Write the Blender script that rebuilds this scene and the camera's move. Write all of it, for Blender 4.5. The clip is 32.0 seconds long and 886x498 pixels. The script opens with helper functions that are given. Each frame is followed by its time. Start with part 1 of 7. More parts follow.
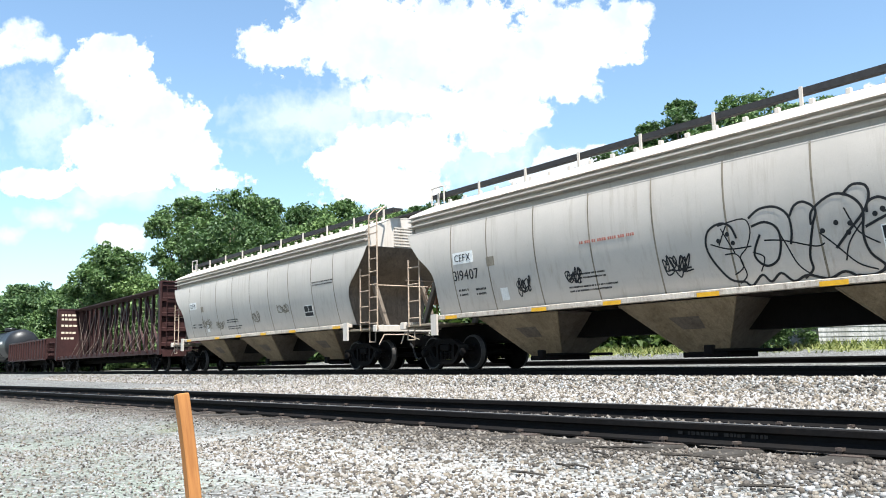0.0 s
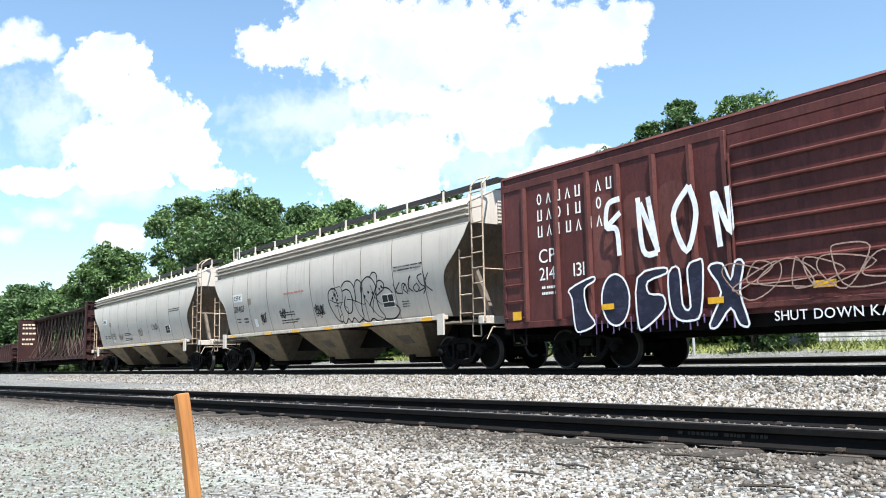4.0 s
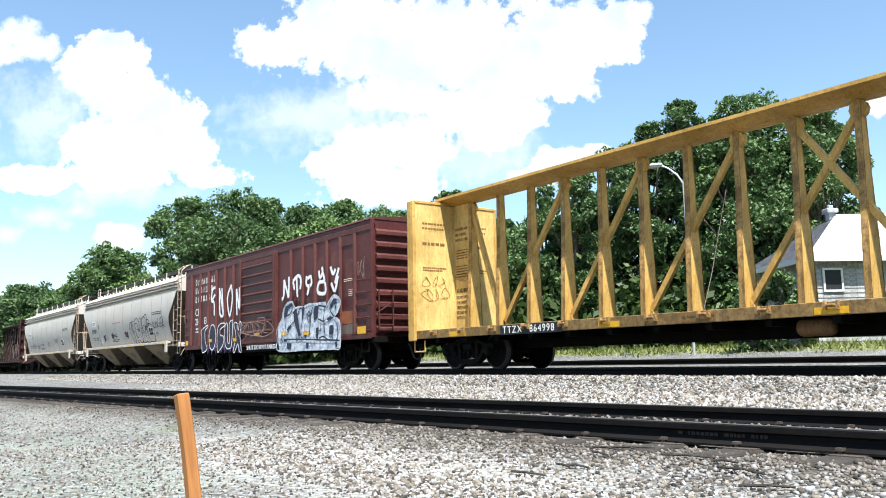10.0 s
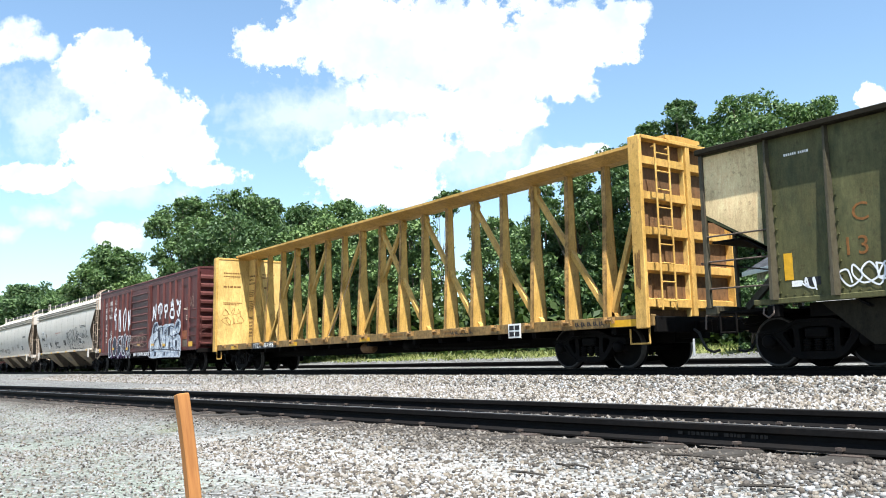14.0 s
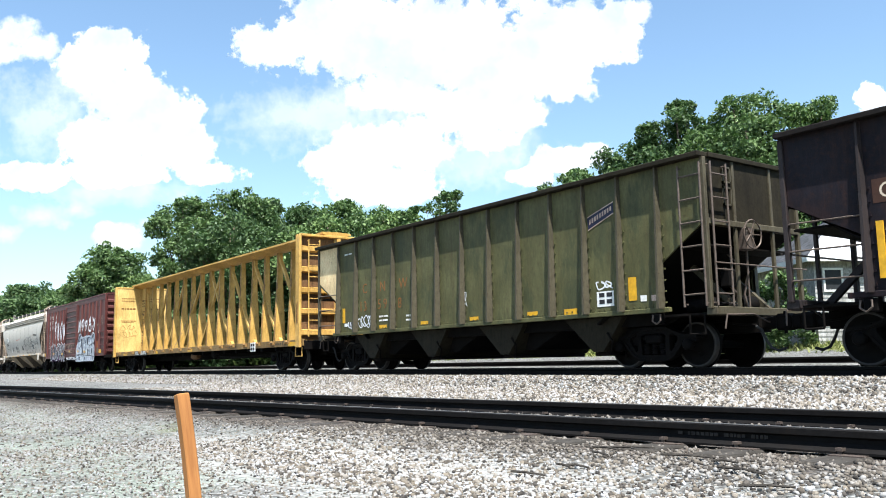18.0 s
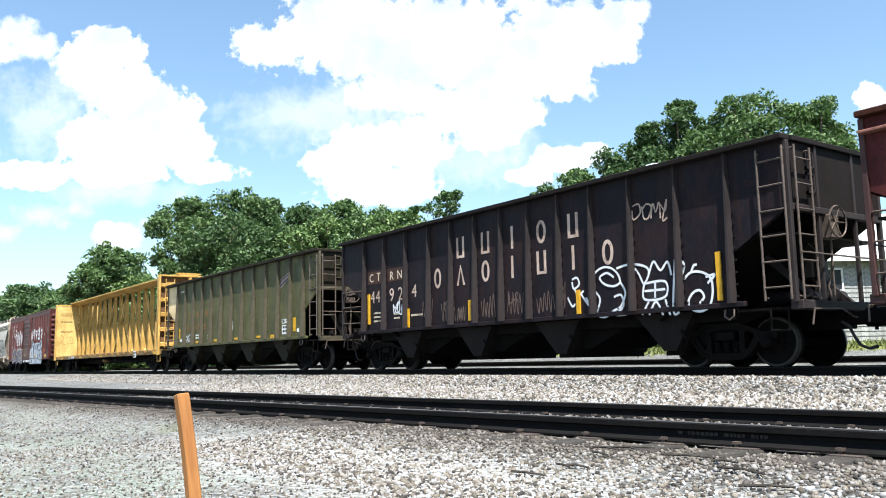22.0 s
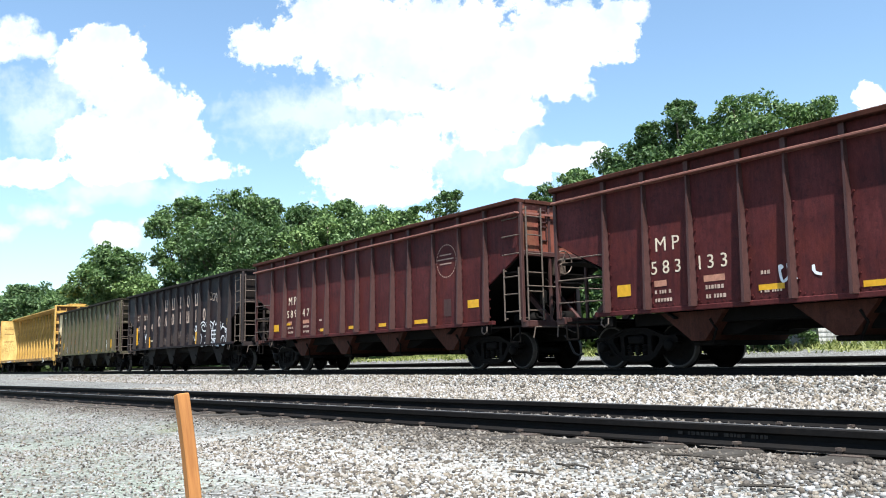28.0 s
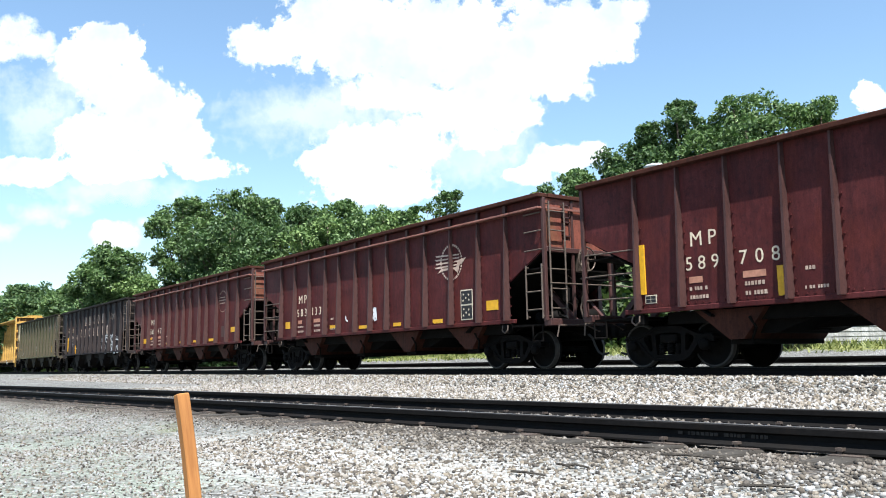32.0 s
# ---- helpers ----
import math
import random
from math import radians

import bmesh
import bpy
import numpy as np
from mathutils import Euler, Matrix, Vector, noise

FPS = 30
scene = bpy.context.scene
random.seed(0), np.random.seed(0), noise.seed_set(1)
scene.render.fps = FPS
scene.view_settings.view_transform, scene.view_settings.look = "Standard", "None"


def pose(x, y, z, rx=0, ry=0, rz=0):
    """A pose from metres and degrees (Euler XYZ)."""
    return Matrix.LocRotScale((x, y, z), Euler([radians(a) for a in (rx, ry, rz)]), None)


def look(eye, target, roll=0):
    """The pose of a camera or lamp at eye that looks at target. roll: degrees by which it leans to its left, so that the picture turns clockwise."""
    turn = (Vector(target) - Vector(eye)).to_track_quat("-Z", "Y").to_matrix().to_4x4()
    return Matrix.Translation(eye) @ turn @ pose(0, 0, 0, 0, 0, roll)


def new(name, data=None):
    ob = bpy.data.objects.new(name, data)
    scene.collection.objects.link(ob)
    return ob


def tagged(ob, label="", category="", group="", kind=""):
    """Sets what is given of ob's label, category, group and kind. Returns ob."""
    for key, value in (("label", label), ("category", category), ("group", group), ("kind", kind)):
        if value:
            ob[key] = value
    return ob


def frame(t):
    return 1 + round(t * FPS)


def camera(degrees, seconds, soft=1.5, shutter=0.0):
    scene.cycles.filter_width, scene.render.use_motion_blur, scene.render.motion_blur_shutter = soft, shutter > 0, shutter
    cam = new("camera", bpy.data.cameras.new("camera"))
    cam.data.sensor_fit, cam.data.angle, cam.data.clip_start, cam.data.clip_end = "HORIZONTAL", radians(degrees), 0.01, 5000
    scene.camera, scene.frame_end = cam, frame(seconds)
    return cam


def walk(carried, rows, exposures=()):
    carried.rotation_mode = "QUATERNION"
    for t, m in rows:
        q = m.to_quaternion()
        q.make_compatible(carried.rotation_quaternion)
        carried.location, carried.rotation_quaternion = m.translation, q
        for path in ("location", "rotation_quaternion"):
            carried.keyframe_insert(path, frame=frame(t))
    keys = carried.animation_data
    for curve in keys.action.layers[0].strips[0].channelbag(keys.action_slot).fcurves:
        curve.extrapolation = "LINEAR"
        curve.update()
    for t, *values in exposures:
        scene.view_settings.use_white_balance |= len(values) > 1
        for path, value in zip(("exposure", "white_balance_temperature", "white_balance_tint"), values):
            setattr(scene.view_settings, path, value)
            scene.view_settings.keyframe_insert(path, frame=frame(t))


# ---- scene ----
# The camera stands low beside the tracks; x runs along the train's track, y away from the camera.
EYE = Vector((0, 0, 0.226))
AIM = Vector((-0.79993, 0.58535, 0.13223))
cam = camera(55.56, 32.0, soft=1.0)
STAND = look(EYE, EYE + AIM * 100, -1.13)
walk(cam, [(0.0, STAND), (32.0, STAND)])

# ---- daylight ----
SUN_EL, SUN_AZ = radians(64.3), radians(-24)   # height, and turn from +x towards the camera's side
world = bpy.data.worlds.new("world")
scene.world = world
world.use_nodes = True
wn = world.node_tree
sky = wn.nodes.new("ShaderNodeTexSky")
sky.sky_type, sky.sun_disc = "NISHITA", False
sky.sun_elevation, sky.sun_rotation = SUN_EL, radians(90) - SUN_AZ
sky.air_density, sky.dust_density, sky.ozone_density = 1.0, 1.0, 1.0
tint = wn.nodes.new("ShaderNodeMix")
tint.data_type, tint.blend_type = "RGBA", "MULTIPLY"
tint.inputs[0].default_value = 1.0
tint.inputs[7].default_value = (0.90, 1.0, 1.0, 1)      # humid summer air
wn.links.new(sky.outputs[0], tint.inputs[6])
wn.links.new(tint.outputs[2], wn.nodes["Background"].inputs[0])
wn.nodes["Background"].inputs[1].default_value = 0.095
sun = new("sun", bpy.data.lights.new("sun", "SUN"))
sun.data.energy, sun.data.angle, sun.data.color = 5.0, radians(0.53), (1.0, 0.995, 0.955)
sun.matrix_world = look((0, 0, 60), Vector((0, 0, 60)) - Vector((math.cos(SUN_EL) * math.cos(SUN_AZ), math.cos(SUN_EL) * math.sin(SUN_AZ), math.sin(SUN_EL))))
scene.view_settings.exposure = 1.40

TRACK_Y = 14.727      # centre of the train's track; its rail heads are at z = 0
RIDE = [(0, 0.0), (2, 7.4), (3.5, 12.96), (5.5, 20.35), (8, 29.74), (10, 37.31), (12, 44.79), (14.5, 54.1), (16.5, 61.8), (19, 71.43),
        (21, 79.1), (23, 86.95), (25.5, 96.76), (27.5, 104.63), (30, 114.43), (32, 122.3)]


def ridden(t):
    """Metres that the train has gone at t seconds."""
    return float(np.interp(t, [a for a, _ in RIDE], [b for _, b in RIDE]))


# ---- materials ----
class Nodes:
    """A node material under construction."""

    def __init__(self, name, rough=0.6, metal=0.0, spec=0.5):
        self.mat = bpy.data.materials.new(name)
        self.mat.use_nodes = True
        self.tree = self.mat.node_tree
        self.bsdf = self.tree.nodes["Principled BSDF"]
        self.bsdf.inputs["Roughness"].default_value = rough
        self.bsdf.inputs["Metallic"].default_value = metal
        self.bsdf.inputs["Specular IOR Level"].default_value = spec
        self.pos = self.add("ShaderNodeTexCoord").outputs["Object"]

    def add(self, kind, **values):
        node = self.tree.nodes.new(kind)
        for key, value in values.items():
            node.inputs[key].default_value = value
        return node

    def link(self, a, b):
        self.tree.links.new(a, b)

    def noise(self, scale, detail=4.0, rough=0.6, stretch=(1, 1, 1), by=None):
        m = self.add("ShaderNodeMapping")
        m.inputs["Scale"].default_value = stretch
        self.link(by or self.pos, m.inputs["Vector"])
        n = self.add("ShaderNodeTexNoise", Scale=scale, Detail=detail, Roughness=rough)
        self.link(m.outputs[0], n.inputs["Vector"])
        return n.outputs["Fac"]

    def ramp(self, fac, a, b, lo=(0, 0, 0, 1), hi=(1, 1, 1, 1)):
        r = self.add("ShaderNodeValToRGB")
        r.color_ramp.elements[0].position, r.color_ramp.elements[1].position = a, b
        r.color_ramp.elements[0].color, r.color_ramp.elements[1].color = lo, hi
        self.link(fac, r.inputs[0])
        return r.outputs[0]

    def mix(self, fac, a, b, mode="MIX"):
        m = self.tree.nodes.new("ShaderNodeMix")
        m.data_type, m.blend_type = "RGBA", mode
        for value, i in ((fac, 0), (a, 6), (b, 7)):
            if isinstance(value, (int, float)):
                m.inputs[i].default_value = value
            elif isinstance(value, tuple):
                m.inputs[i].default_value = (*value[:3], 1)
            else:
                self.link(value, m.inputs[i])
        return m.outputs[2]

    def bump(self, fac, strength, distance):
        b = self.add("ShaderNodeBump", Strength=strength, Distance=distance)
        self.link(fac, b.inputs["Height"])
        self.link(b.outputs[0], self.bsdf.inputs["Normal"])

    def base(self, col):
        self.link(col, self.bsdf.inputs["Base Color"])
        return self.mat


def paint(name, colour, stain, amount=0.5, rough=0.55, streak=0.5, spec=0.25, patch=None):
    """Weathered paint on steel: faded patches, vertical streaks of dirt and rust, fine grain."""
    n = Nodes(name, rough, 0.0, spec)
    faded = tuple(min(1, c * 1.45 + 0.06 * max(colour)) for c in colour)
    col = n.mix(n.ramp(n.noise(0.9, 5), 0.38, 0.68), colour, faded)
    col = n.mix(n.ramp(n.noise(2.2, 5, 0.7, (2.5, 2.5, 0.22)), 0.5, 0.8, hi=(streak, streak, streak, 1)), col, stain)
    col = n.mix(n.ramp(n.noise(9, 6, 0.75), 0.6 - 0.1 * amount, 0.78), col, stain)
    if patch:
        blotch = n.noise(1.5, 5, 0.65, (1.0, 1.0, 0.45))
        col = n.mix(n.ramp(blotch, 0.50, 0.62, hi=(0.8, 0.8, 0.8, 1)), col, patch)
    scuff = n.noise(6, 7, 0.8, (2.6, 2.6, 0.6))
    col = n.mix(0.45, col, n.ramp(scuff, 0.34, 0.66, (0.25, 0.25, 0.25, 1), (0.75, 0.75, 0.75, 1)), "OVERLAY")
    grain = n.noise(60, 3, 0.7)
    col = n.mix(0.34, col, n.ramp(grain, 0.3, 0.7, (0.2, 0.2, 0.2, 1), (0.8, 0.8, 0.8, 1)), "OVERLAY")
    n.bump(n.noise(14, 5, 0.7), 0.25, 0.01)
    return n.base(col)


def plain(name, colour, rough=0.6, metal=0.0, vary=0.25, scale=12.0, spec=0.25):
    n = Nodes(name, rough, metal, spec)
    dark = tuple(c * (1 - vary) for c in colour)
    lite = tuple(min(1, c * (1 + vary)) for c in colour)
    col = n.mix(n.ramp(n.noise(scale, 5, 0.7), 0.3, 0.7), dark, lite)
    n.bump(n.noise(scale * 3, 3), 0.2, 0.006)
    return n.base(col)


def dusty_paint(name, colour, streak):
    """Smooth light paint with a faint mottle, thin upright dust streaks and a few rust specks."""
    n = Nodes(name, 0.45, 0.0, 0.3)
    col = n.mix(n.ramp(n.noise(0.7, 4), 0.3, 0.7), tuple(c * 0.93 for c in colour), tuple(c * 1.07 for c in colour))
    col = n.mix(n.ramp(n.noise(3.0, 5, 0.7, (2.2, 2.2, 0.12)), 0.52, 0.82, hi=(0.55, 0.55, 0.55, 1)), col, streak)
    col = n.mix(n.ramp(n.noise(13, 5, 0.75), 0.66, 0.78, hi=(0.7, 0.7, 0.7, 1)), col, tuple(c * 0.6 for c in streak))
    col = n.mix(0.10, col, n.ramp(n.noise(70, 3, 0.7), 0.3, 0.7, (0.2, 0.2, 0.2, 1), (0.8, 0.8, 0.8, 1)), "OVERLAY")
    n.bump(n.noise(2.5, 3), 0.12, 0.02)
    return n.base(col)


M = {
    "grey": dusty_paint("dusty_grey_paint", (0.462, 0.418, 0.372), (0.26, 0.20, 0.15)),
    "greydirt": paint("grey_paint_dirty", (0.171, 0.144, 0.108), (0.063, 0.045, 0.0315), 0.6, 0.65, 0.6),
    # dark brown that holds both stains and the shade of overhangs
    "endsheet": paint("stained_shaded_sheet", (0.09, 0.0702, 0.054), (0.0315, 0.0234, 0.018), 0.6, 0.7, 0.6),
    "box": paint("oxide_red_paint", (0.062, 0.0165, 0.0155), (0.022, 0.0105, 0.0095), 0.45, 0.5, 0.5, 0.2, (0.080, 0.0225, 0.0185)),
    "boxrib": paint("oxide_red_rib_paint", (0.066, 0.0195, 0.0165), (0.0252, 0.0117, 0.0117), 0.5, 0.55, 0.5),
    "yellow": paint("yellow_paint", (0.405, 0.235, 0.056), (0.085, 0.042, 0.016), 0.45, 0.6, 0.45),
    "sillyellow": paint("grimy_yellow_paint", (0.18, 0.108, 0.036), (0.0225, 0.0162, 0.0108), 1.6, 0.6, 0.8),
    "ply": paint("yellow_sheet_paint", (0.46, 0.305, 0.098), (0.22, 0.125, 0.045), 0.3, 0.6, 0.35),
    "green": paint("worn_olive_green_paint", (0.069, 0.067, 0.028), (0.046, 0.028, 0.014), 0.5, 0.6, 0.5, 0.2, (0.045, 0.050, 0.024)),
    "greenrib": paint("olive_green_rib_paint", (0.050, 0.043, 0.027), (0.028, 0.017, 0.010), 0.9, 0.6, 0.8),
    "black": paint("black_brown_paint", (0.0086, 0.0073, 0.0102), (0.029, 0.0138, 0.0106), 0.9, 0.6, 0.8, 0.12, (0.021, 0.0118, 0.0118)),
    "blackrib": paint("black_brown_rib_paint", (0.022, 0.0175, 0.0178), (0.030, 0.016, 0.0115), 0.6, 0.6, 0.5, 0.15),
    "red": paint("mineral_red_paint", (0.054, 0.0114, 0.0118), (0.018, 0.0080, 0.0095), 0.9, 0.6, 0.8, 0.12, (0.076, 0.0160, 0.0132)),
    "redrib": paint("mineral_red_rib_paint", (0.043, 0.0188, 0.0172), (0.0216, 0.009, 0.0081), 0.5, 0.55, 0.5),
    "brown": paint("rusty_brown_paint", (0.026, 0.0085, 0.0078), (0.012, 0.006, 0.005), 0.6, 0.65, 0.6),
    "tank": paint("tank_black_paint", (0.0117, 0.0126, 0.0144), (0.018, 0.0162, 0.0144), 0.3, 0.4, 0.3),
    # sooty, and black enough to hold the shade of undersides and slopes
    "frame": paint("sooty_shaded_steel", (0.0045, 0.00387, 0.0036), (0.009, 0.0063, 0.0045), 0.5, 0.85, 0.4, 0.06),
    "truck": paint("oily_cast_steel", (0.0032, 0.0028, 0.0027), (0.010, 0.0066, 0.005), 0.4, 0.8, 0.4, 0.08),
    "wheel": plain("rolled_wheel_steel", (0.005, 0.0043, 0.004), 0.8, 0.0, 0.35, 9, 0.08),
    "tread": plain("polished_tread_steel", (0.042, 0.038, 0.035), 0.5, 0.4, 0.3, 12),
    "cream": plain("cream_lettering", (0.558, 0.468, 0.36), 0.6, 0, 0.25, 20),
    "white": plain("white_lettering", (0.702, 0.693, 0.666), 0.6, 0, 0.15, 20),
    "ink": plain("black_lettering", (0.018, 0.018, 0.0198), 0.6, 0, 0.3, 20),
    "redink": plain("red_lettering", (0.414, 0.153, 0.117), 0.6, 0, 0.3, 20),
    "orange": plain("rust_orange_lettering", (0.18, 0.0765, 0.0225), 0.6, 0, 0.3, 20),
    "reflector": plain("yellow_reflector_tape", (0.576, 0.306, 0.018), 0.4, 0, 0.2, 8),
    "spray": plain("white_spray_paint", (0.666, 0.675, 0.702), 0.5, 0, 0.2, 6),
    "navy": plain("navy_spray_paint", (0.0162, 0.018, 0.0405), 0.5, 0, 0.3, 6),
    "stencil": plain("brown_stencil", (0.18, 0.09, 0.027), 0.6, 0, 0.3, 20),
    "rubber": plain("air_hose_rubber", (0.025, 0.025, 0.025), 0.7, 0, 0.2, 20),
}



def spray_mix(name, a, b, c):
    """Overlapping clouds of three spray colours."""
    n = Nodes(name, 0.55, 0, 0.3)
    col = n.mix(n.ramp(n.noise(4.2, 5, 0.7), 0.44, 0.60), a, b)
    col = n.mix(n.ramp(n.noise(4.5, 4, 0.7, (1, 1, 1.6)), 0.52, 0.60), col, c)
    col = n.mix(n.ramp(n.noise(11, 4, 0.7), 0.58, 0.72, hi=(0.6, 0.6, 0.6, 1)), col, b)
    return n.base(col)


M["sillgrey"] = paint("grimy_grey_sill_paint", (0.36, 0.315, 0.265), (0.10, 0.065, 0.042), 0.9, 0.6, 0.5)
M["rustend"] = paint("rust_stained_red_end", (0.135, 0.040, 0.027), (0.05, 0.020, 0.014), 0.7, 0.6, 0.6, 0.2, (0.16, 0.07, 0.04))
# belt rail paint, paler and pinker than the ribs
M["belt"] = paint("pinkish_belt_rail_paint", (0.15, 0.062, 0.048), (0.06, 0.022, 0.018), 0.6, 0.55, 0.5)
M["flange"] = paint("rusty_chipped_yellow_paint", (0.36, 0.205, 0.065), (0.03, 0.018, 0.012), 1.7, 0.7, 0.9, 0.25, (0.10, 0.05, 0.022))
M["rustgrey"] = paint("rusty_grey_ladder_paint", (0.324, 0.252, 0.189), (0.09, 0.0495, 0.0315), 1.2, 0.65, 0.7)
M["rustsheet"] = paint("rusty_shaded_brown", (0.117, 0.0612, 0.027), (0.036, 0.0198, 0.0108), 0.8, 0.75, 0.7, 0.15)
M["walkgrey"] = plain("galvanised_grating", (0.0315, 0.0306, 0.0315), 0.7, 0.2, 0.3, 9)
M["worn"] = paint("worn_tan_lettering", (0.378, 0.279, 0.225), (0.09, 0.0405, 0.027), 0.7, 0.6, 0.5)
M["rung"] = plain("worn_rung_steel", (0.105, 0.080, 0.066), 0.55, 0.3, 0.35, 14)
M["notes"] = plain("dark_brown_stencil", (0.063, 0.0315, 0.0135), 0.6, 0, 0.3, 20)
# body paints with soot and the shade of bays and ends worked in
M["baygreen"] = paint("sooty_shaded_olive", (0.015, 0.0125, 0.0078), (0.006, 0.0048, 0.0036), 0.9, 0.75, 0.7, 0.1)
M["bayblack"] = paint("sooty_shaded_black", (0.009, 0.0072, 0.00675), (0.0162, 0.0099, 0.0072), 0.6, 0.75, 0.6, 0.1)
M["bayred"] = paint("sooty_shaded_red", (0.038, 0.0125, 0.008), (0.0108, 0.0063, 0.0054), 0.9, 0.75, 0.8, 0.1)
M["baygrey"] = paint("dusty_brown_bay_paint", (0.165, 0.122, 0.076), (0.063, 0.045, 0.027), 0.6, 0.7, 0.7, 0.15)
M["sprayblue"] = spray_mix("silver_blue_spray", (0.47, 0.50, 0.54), (0.20, 0.24, 0.31), (0.60, 0.62, 0.65))
M["navymix"] = spray_mix("navy_violet_spray", (0.007, 0.0085, 0.022), (0.012, 0.012, 0.03), (0.022, 0.022, 0.048))

# ---- shaping helpers ----
def part(name, bm, material, parent, label="", smooth=False, kind=""):
    """Links a bmesh as one mesh object under a thing or a part."""
    me = bpy.data.meshes.new(name)
    bm.to_mesh(me)
    bm.free()
    me.materials.append(material)
    if smooth:
        for p in me.polygons:
            p.use_smooth = True
    ob = new(name, me)
    ob.parent = parent
    return tagged(ob, label, kind=kind)


def again(ob, parent, m=None):
    """Another object on the same mesh."""
    two = new(ob.name.split(".")[0], ob.data)
    two.parent = parent
    if m is not None:
        two.matrix_basis = m
    if "label" in ob:
        two["label"] = ob["label"]
    return two


def box(bm, x0, x1, y0, y1, z0, z1, bevel=0.0):
    v = [bm.verts.new((x, y, z)) for x in (x0, x1) for y in (y0, y1) for z in (z0, z1)]
    f = [bm.faces.new([v[i] for i in q]) for q in ((0, 1, 3, 2), (4, 6, 7, 5), (0, 4, 5, 1), (2, 3, 7, 6), (0, 2, 6, 4), (1, 5, 7, 3))]
    if bevel:
        bmesh.ops.bevel(bm, geom=list({e for q in f for e in q.edges}), offset=bevel, segments=1, affect="EDGES")
    return bm


def prism(bm, pts, y0, y1, plane="xz"):
    """A polygon in the xz plane (or yz, xy) drawn out between two values of the third axis."""
    def at(p, d):
        return {"xz": (p[0], d, p[1]), "yz": (d, p[0], p[1]), "xy": (p[0], p[1], d)}[plane]
    a = [bm.verts.new(at(p, y0)) for p in pts]
    b = [bm.verts.new(at(p, y1)) for p in pts]
    bm.faces.new(a)
    bm.faces.new(b[::-1])
    for i in range(len(pts)):
        j = (i + 1) % len(pts)
        bm.faces.new((a[j], a[i], b[i], b[j]))
    return bm


def rod(bm, p, q, r, n=8):
    """A round bar from p to q."""
    p, q = Vector(p), Vector(q)
    w = (q - p).normalized()
    u = w.orthogonal().normalized()
    v = w.cross(u)
    rings = [[bm.verts.new(c + (u * math.cos(2 * math.pi * k / n) + v * math.sin(2 * math.pi * k / n)) * r) for k in range(n)] for c in (p, q)]
    for k in range(n):
        bm.faces.new((rings[0][k], rings[0][(k + 1) % n], rings[1][(k + 1) % n], rings[1][k]))
    bm.faces.new(rings[0][::-1])
    bm.faces.new(rings[1])
    return bm


def pipe(bm, pts, r, n=6):
    for a, b in zip(pts, pts[1:]):
        rod(bm, a, b, r, n)
    return bm


def bar(bm, p, q, w, y0, y1):
    """A flat bar of width w in the xz plane from p to q, y0 to y1 thick."""
    p, q = Vector((p[0], p[1])), Vector((q[0], q[1]))
    d = (q - p).normalized()
    s = Vector((-d.y, d.x)) * w / 2
    return prism(bm, [p - s, q - s, q + s, p + s], y0, y1)


def lathe(bm, profile, n=28, axis="y"):
    """A profile of (radius, along) turned about an axis."""
    rings = []
    for r, a in profile:
        ring = []
        for k in range(n):
            c, s = math.cos(2 * math.pi * k / n) * r, math.sin(2 * math.pi * k / n) * r
            ring.append(bm.verts.new({"y": (c, a, s), "x": (a, c, s), "z": (c, s, a)}[axis]))
        rings.append(ring)
    for a, b in zip(rings, rings[1:]):
        for k in range(n):
            bm.faces.new((a[k], a[(k + 1) % n], b[(k + 1) % n], b[k]))
    bm.faces.new(rings[0][::-1])
    bm.faces.new(rings[-1])
    return bm


def sheet(bm, rows):
    """A skin through rows of points."""
    grid = [[bm.verts.new(p) for p in row] for row in rows]
    for a, b in zip(grid, grid[1:]):
        for i in range(len(a) - 1):
            bm.faces.new((a[i], a[i + 1], b[i + 1], b[i]))
    return bm


def thing(name, label, category, m=None, group="", kind=""):
    ob = new(name)
    ob.empty_display_size = 0.3
    if m is not None:
        ob.matrix_basis = m
    return tagged(ob, label, category, group, kind)


B = bmesh.new


GLYPHS = {}


def glyph(ch):
    """Points and faces of one letter of height about 0.7, made once."""
    if ch not in GLYPHS:
        curve = bpy.data.curves.new("glyph", "FONT")
        curve.body, curve.size, curve.extrude, curve.offset, curve.resolution_u = ch, 1.42, 0.004, 0.0, 3
        tmp = bpy.data.objects.new("glyph", curve)
        me = tmp.to_mesh()
        GLYPHS[ch] = ([v.co.copy() for v in me.vertices], [tuple(p.vertices) for p in me.polygons])
        tmp.to_mesh_clear()
        bpy.data.objects.remove(tmp)
        bpy.data.curves.remove(curve)
    return GLYPHS[ch]


def words(text, size, x, z, y, material, parent, name="character", gap=1.0, label="", squeeze=1.0):
    """Letters, one by one, on a side wall facing the camera, from x rightwards, z at their foot."""
    row = []
    for ch in text:
        if ch == " ":
            x += size * 0.5 * squeeze
            continue
        verts, faces = glyph(ch)
        lo, hi = min(v.x for v in verts), max(v.x for v in verts)
        me = bpy.data.meshes.new(name)
        me.from_pydata([(x + (v.x - lo) * size * squeeze, y - v.z * 0.5, z + v.y * size) for v in verts], [], faces)
        me.materials.append(material)
        x += (hi - lo) * size * squeeze + size * (0.16 + 0.5 * (gap - 1)) * squeeze
        ob = new(name, me)
        ob.parent = parent
        tagged(ob, label)
        row.append(ob)
    return row


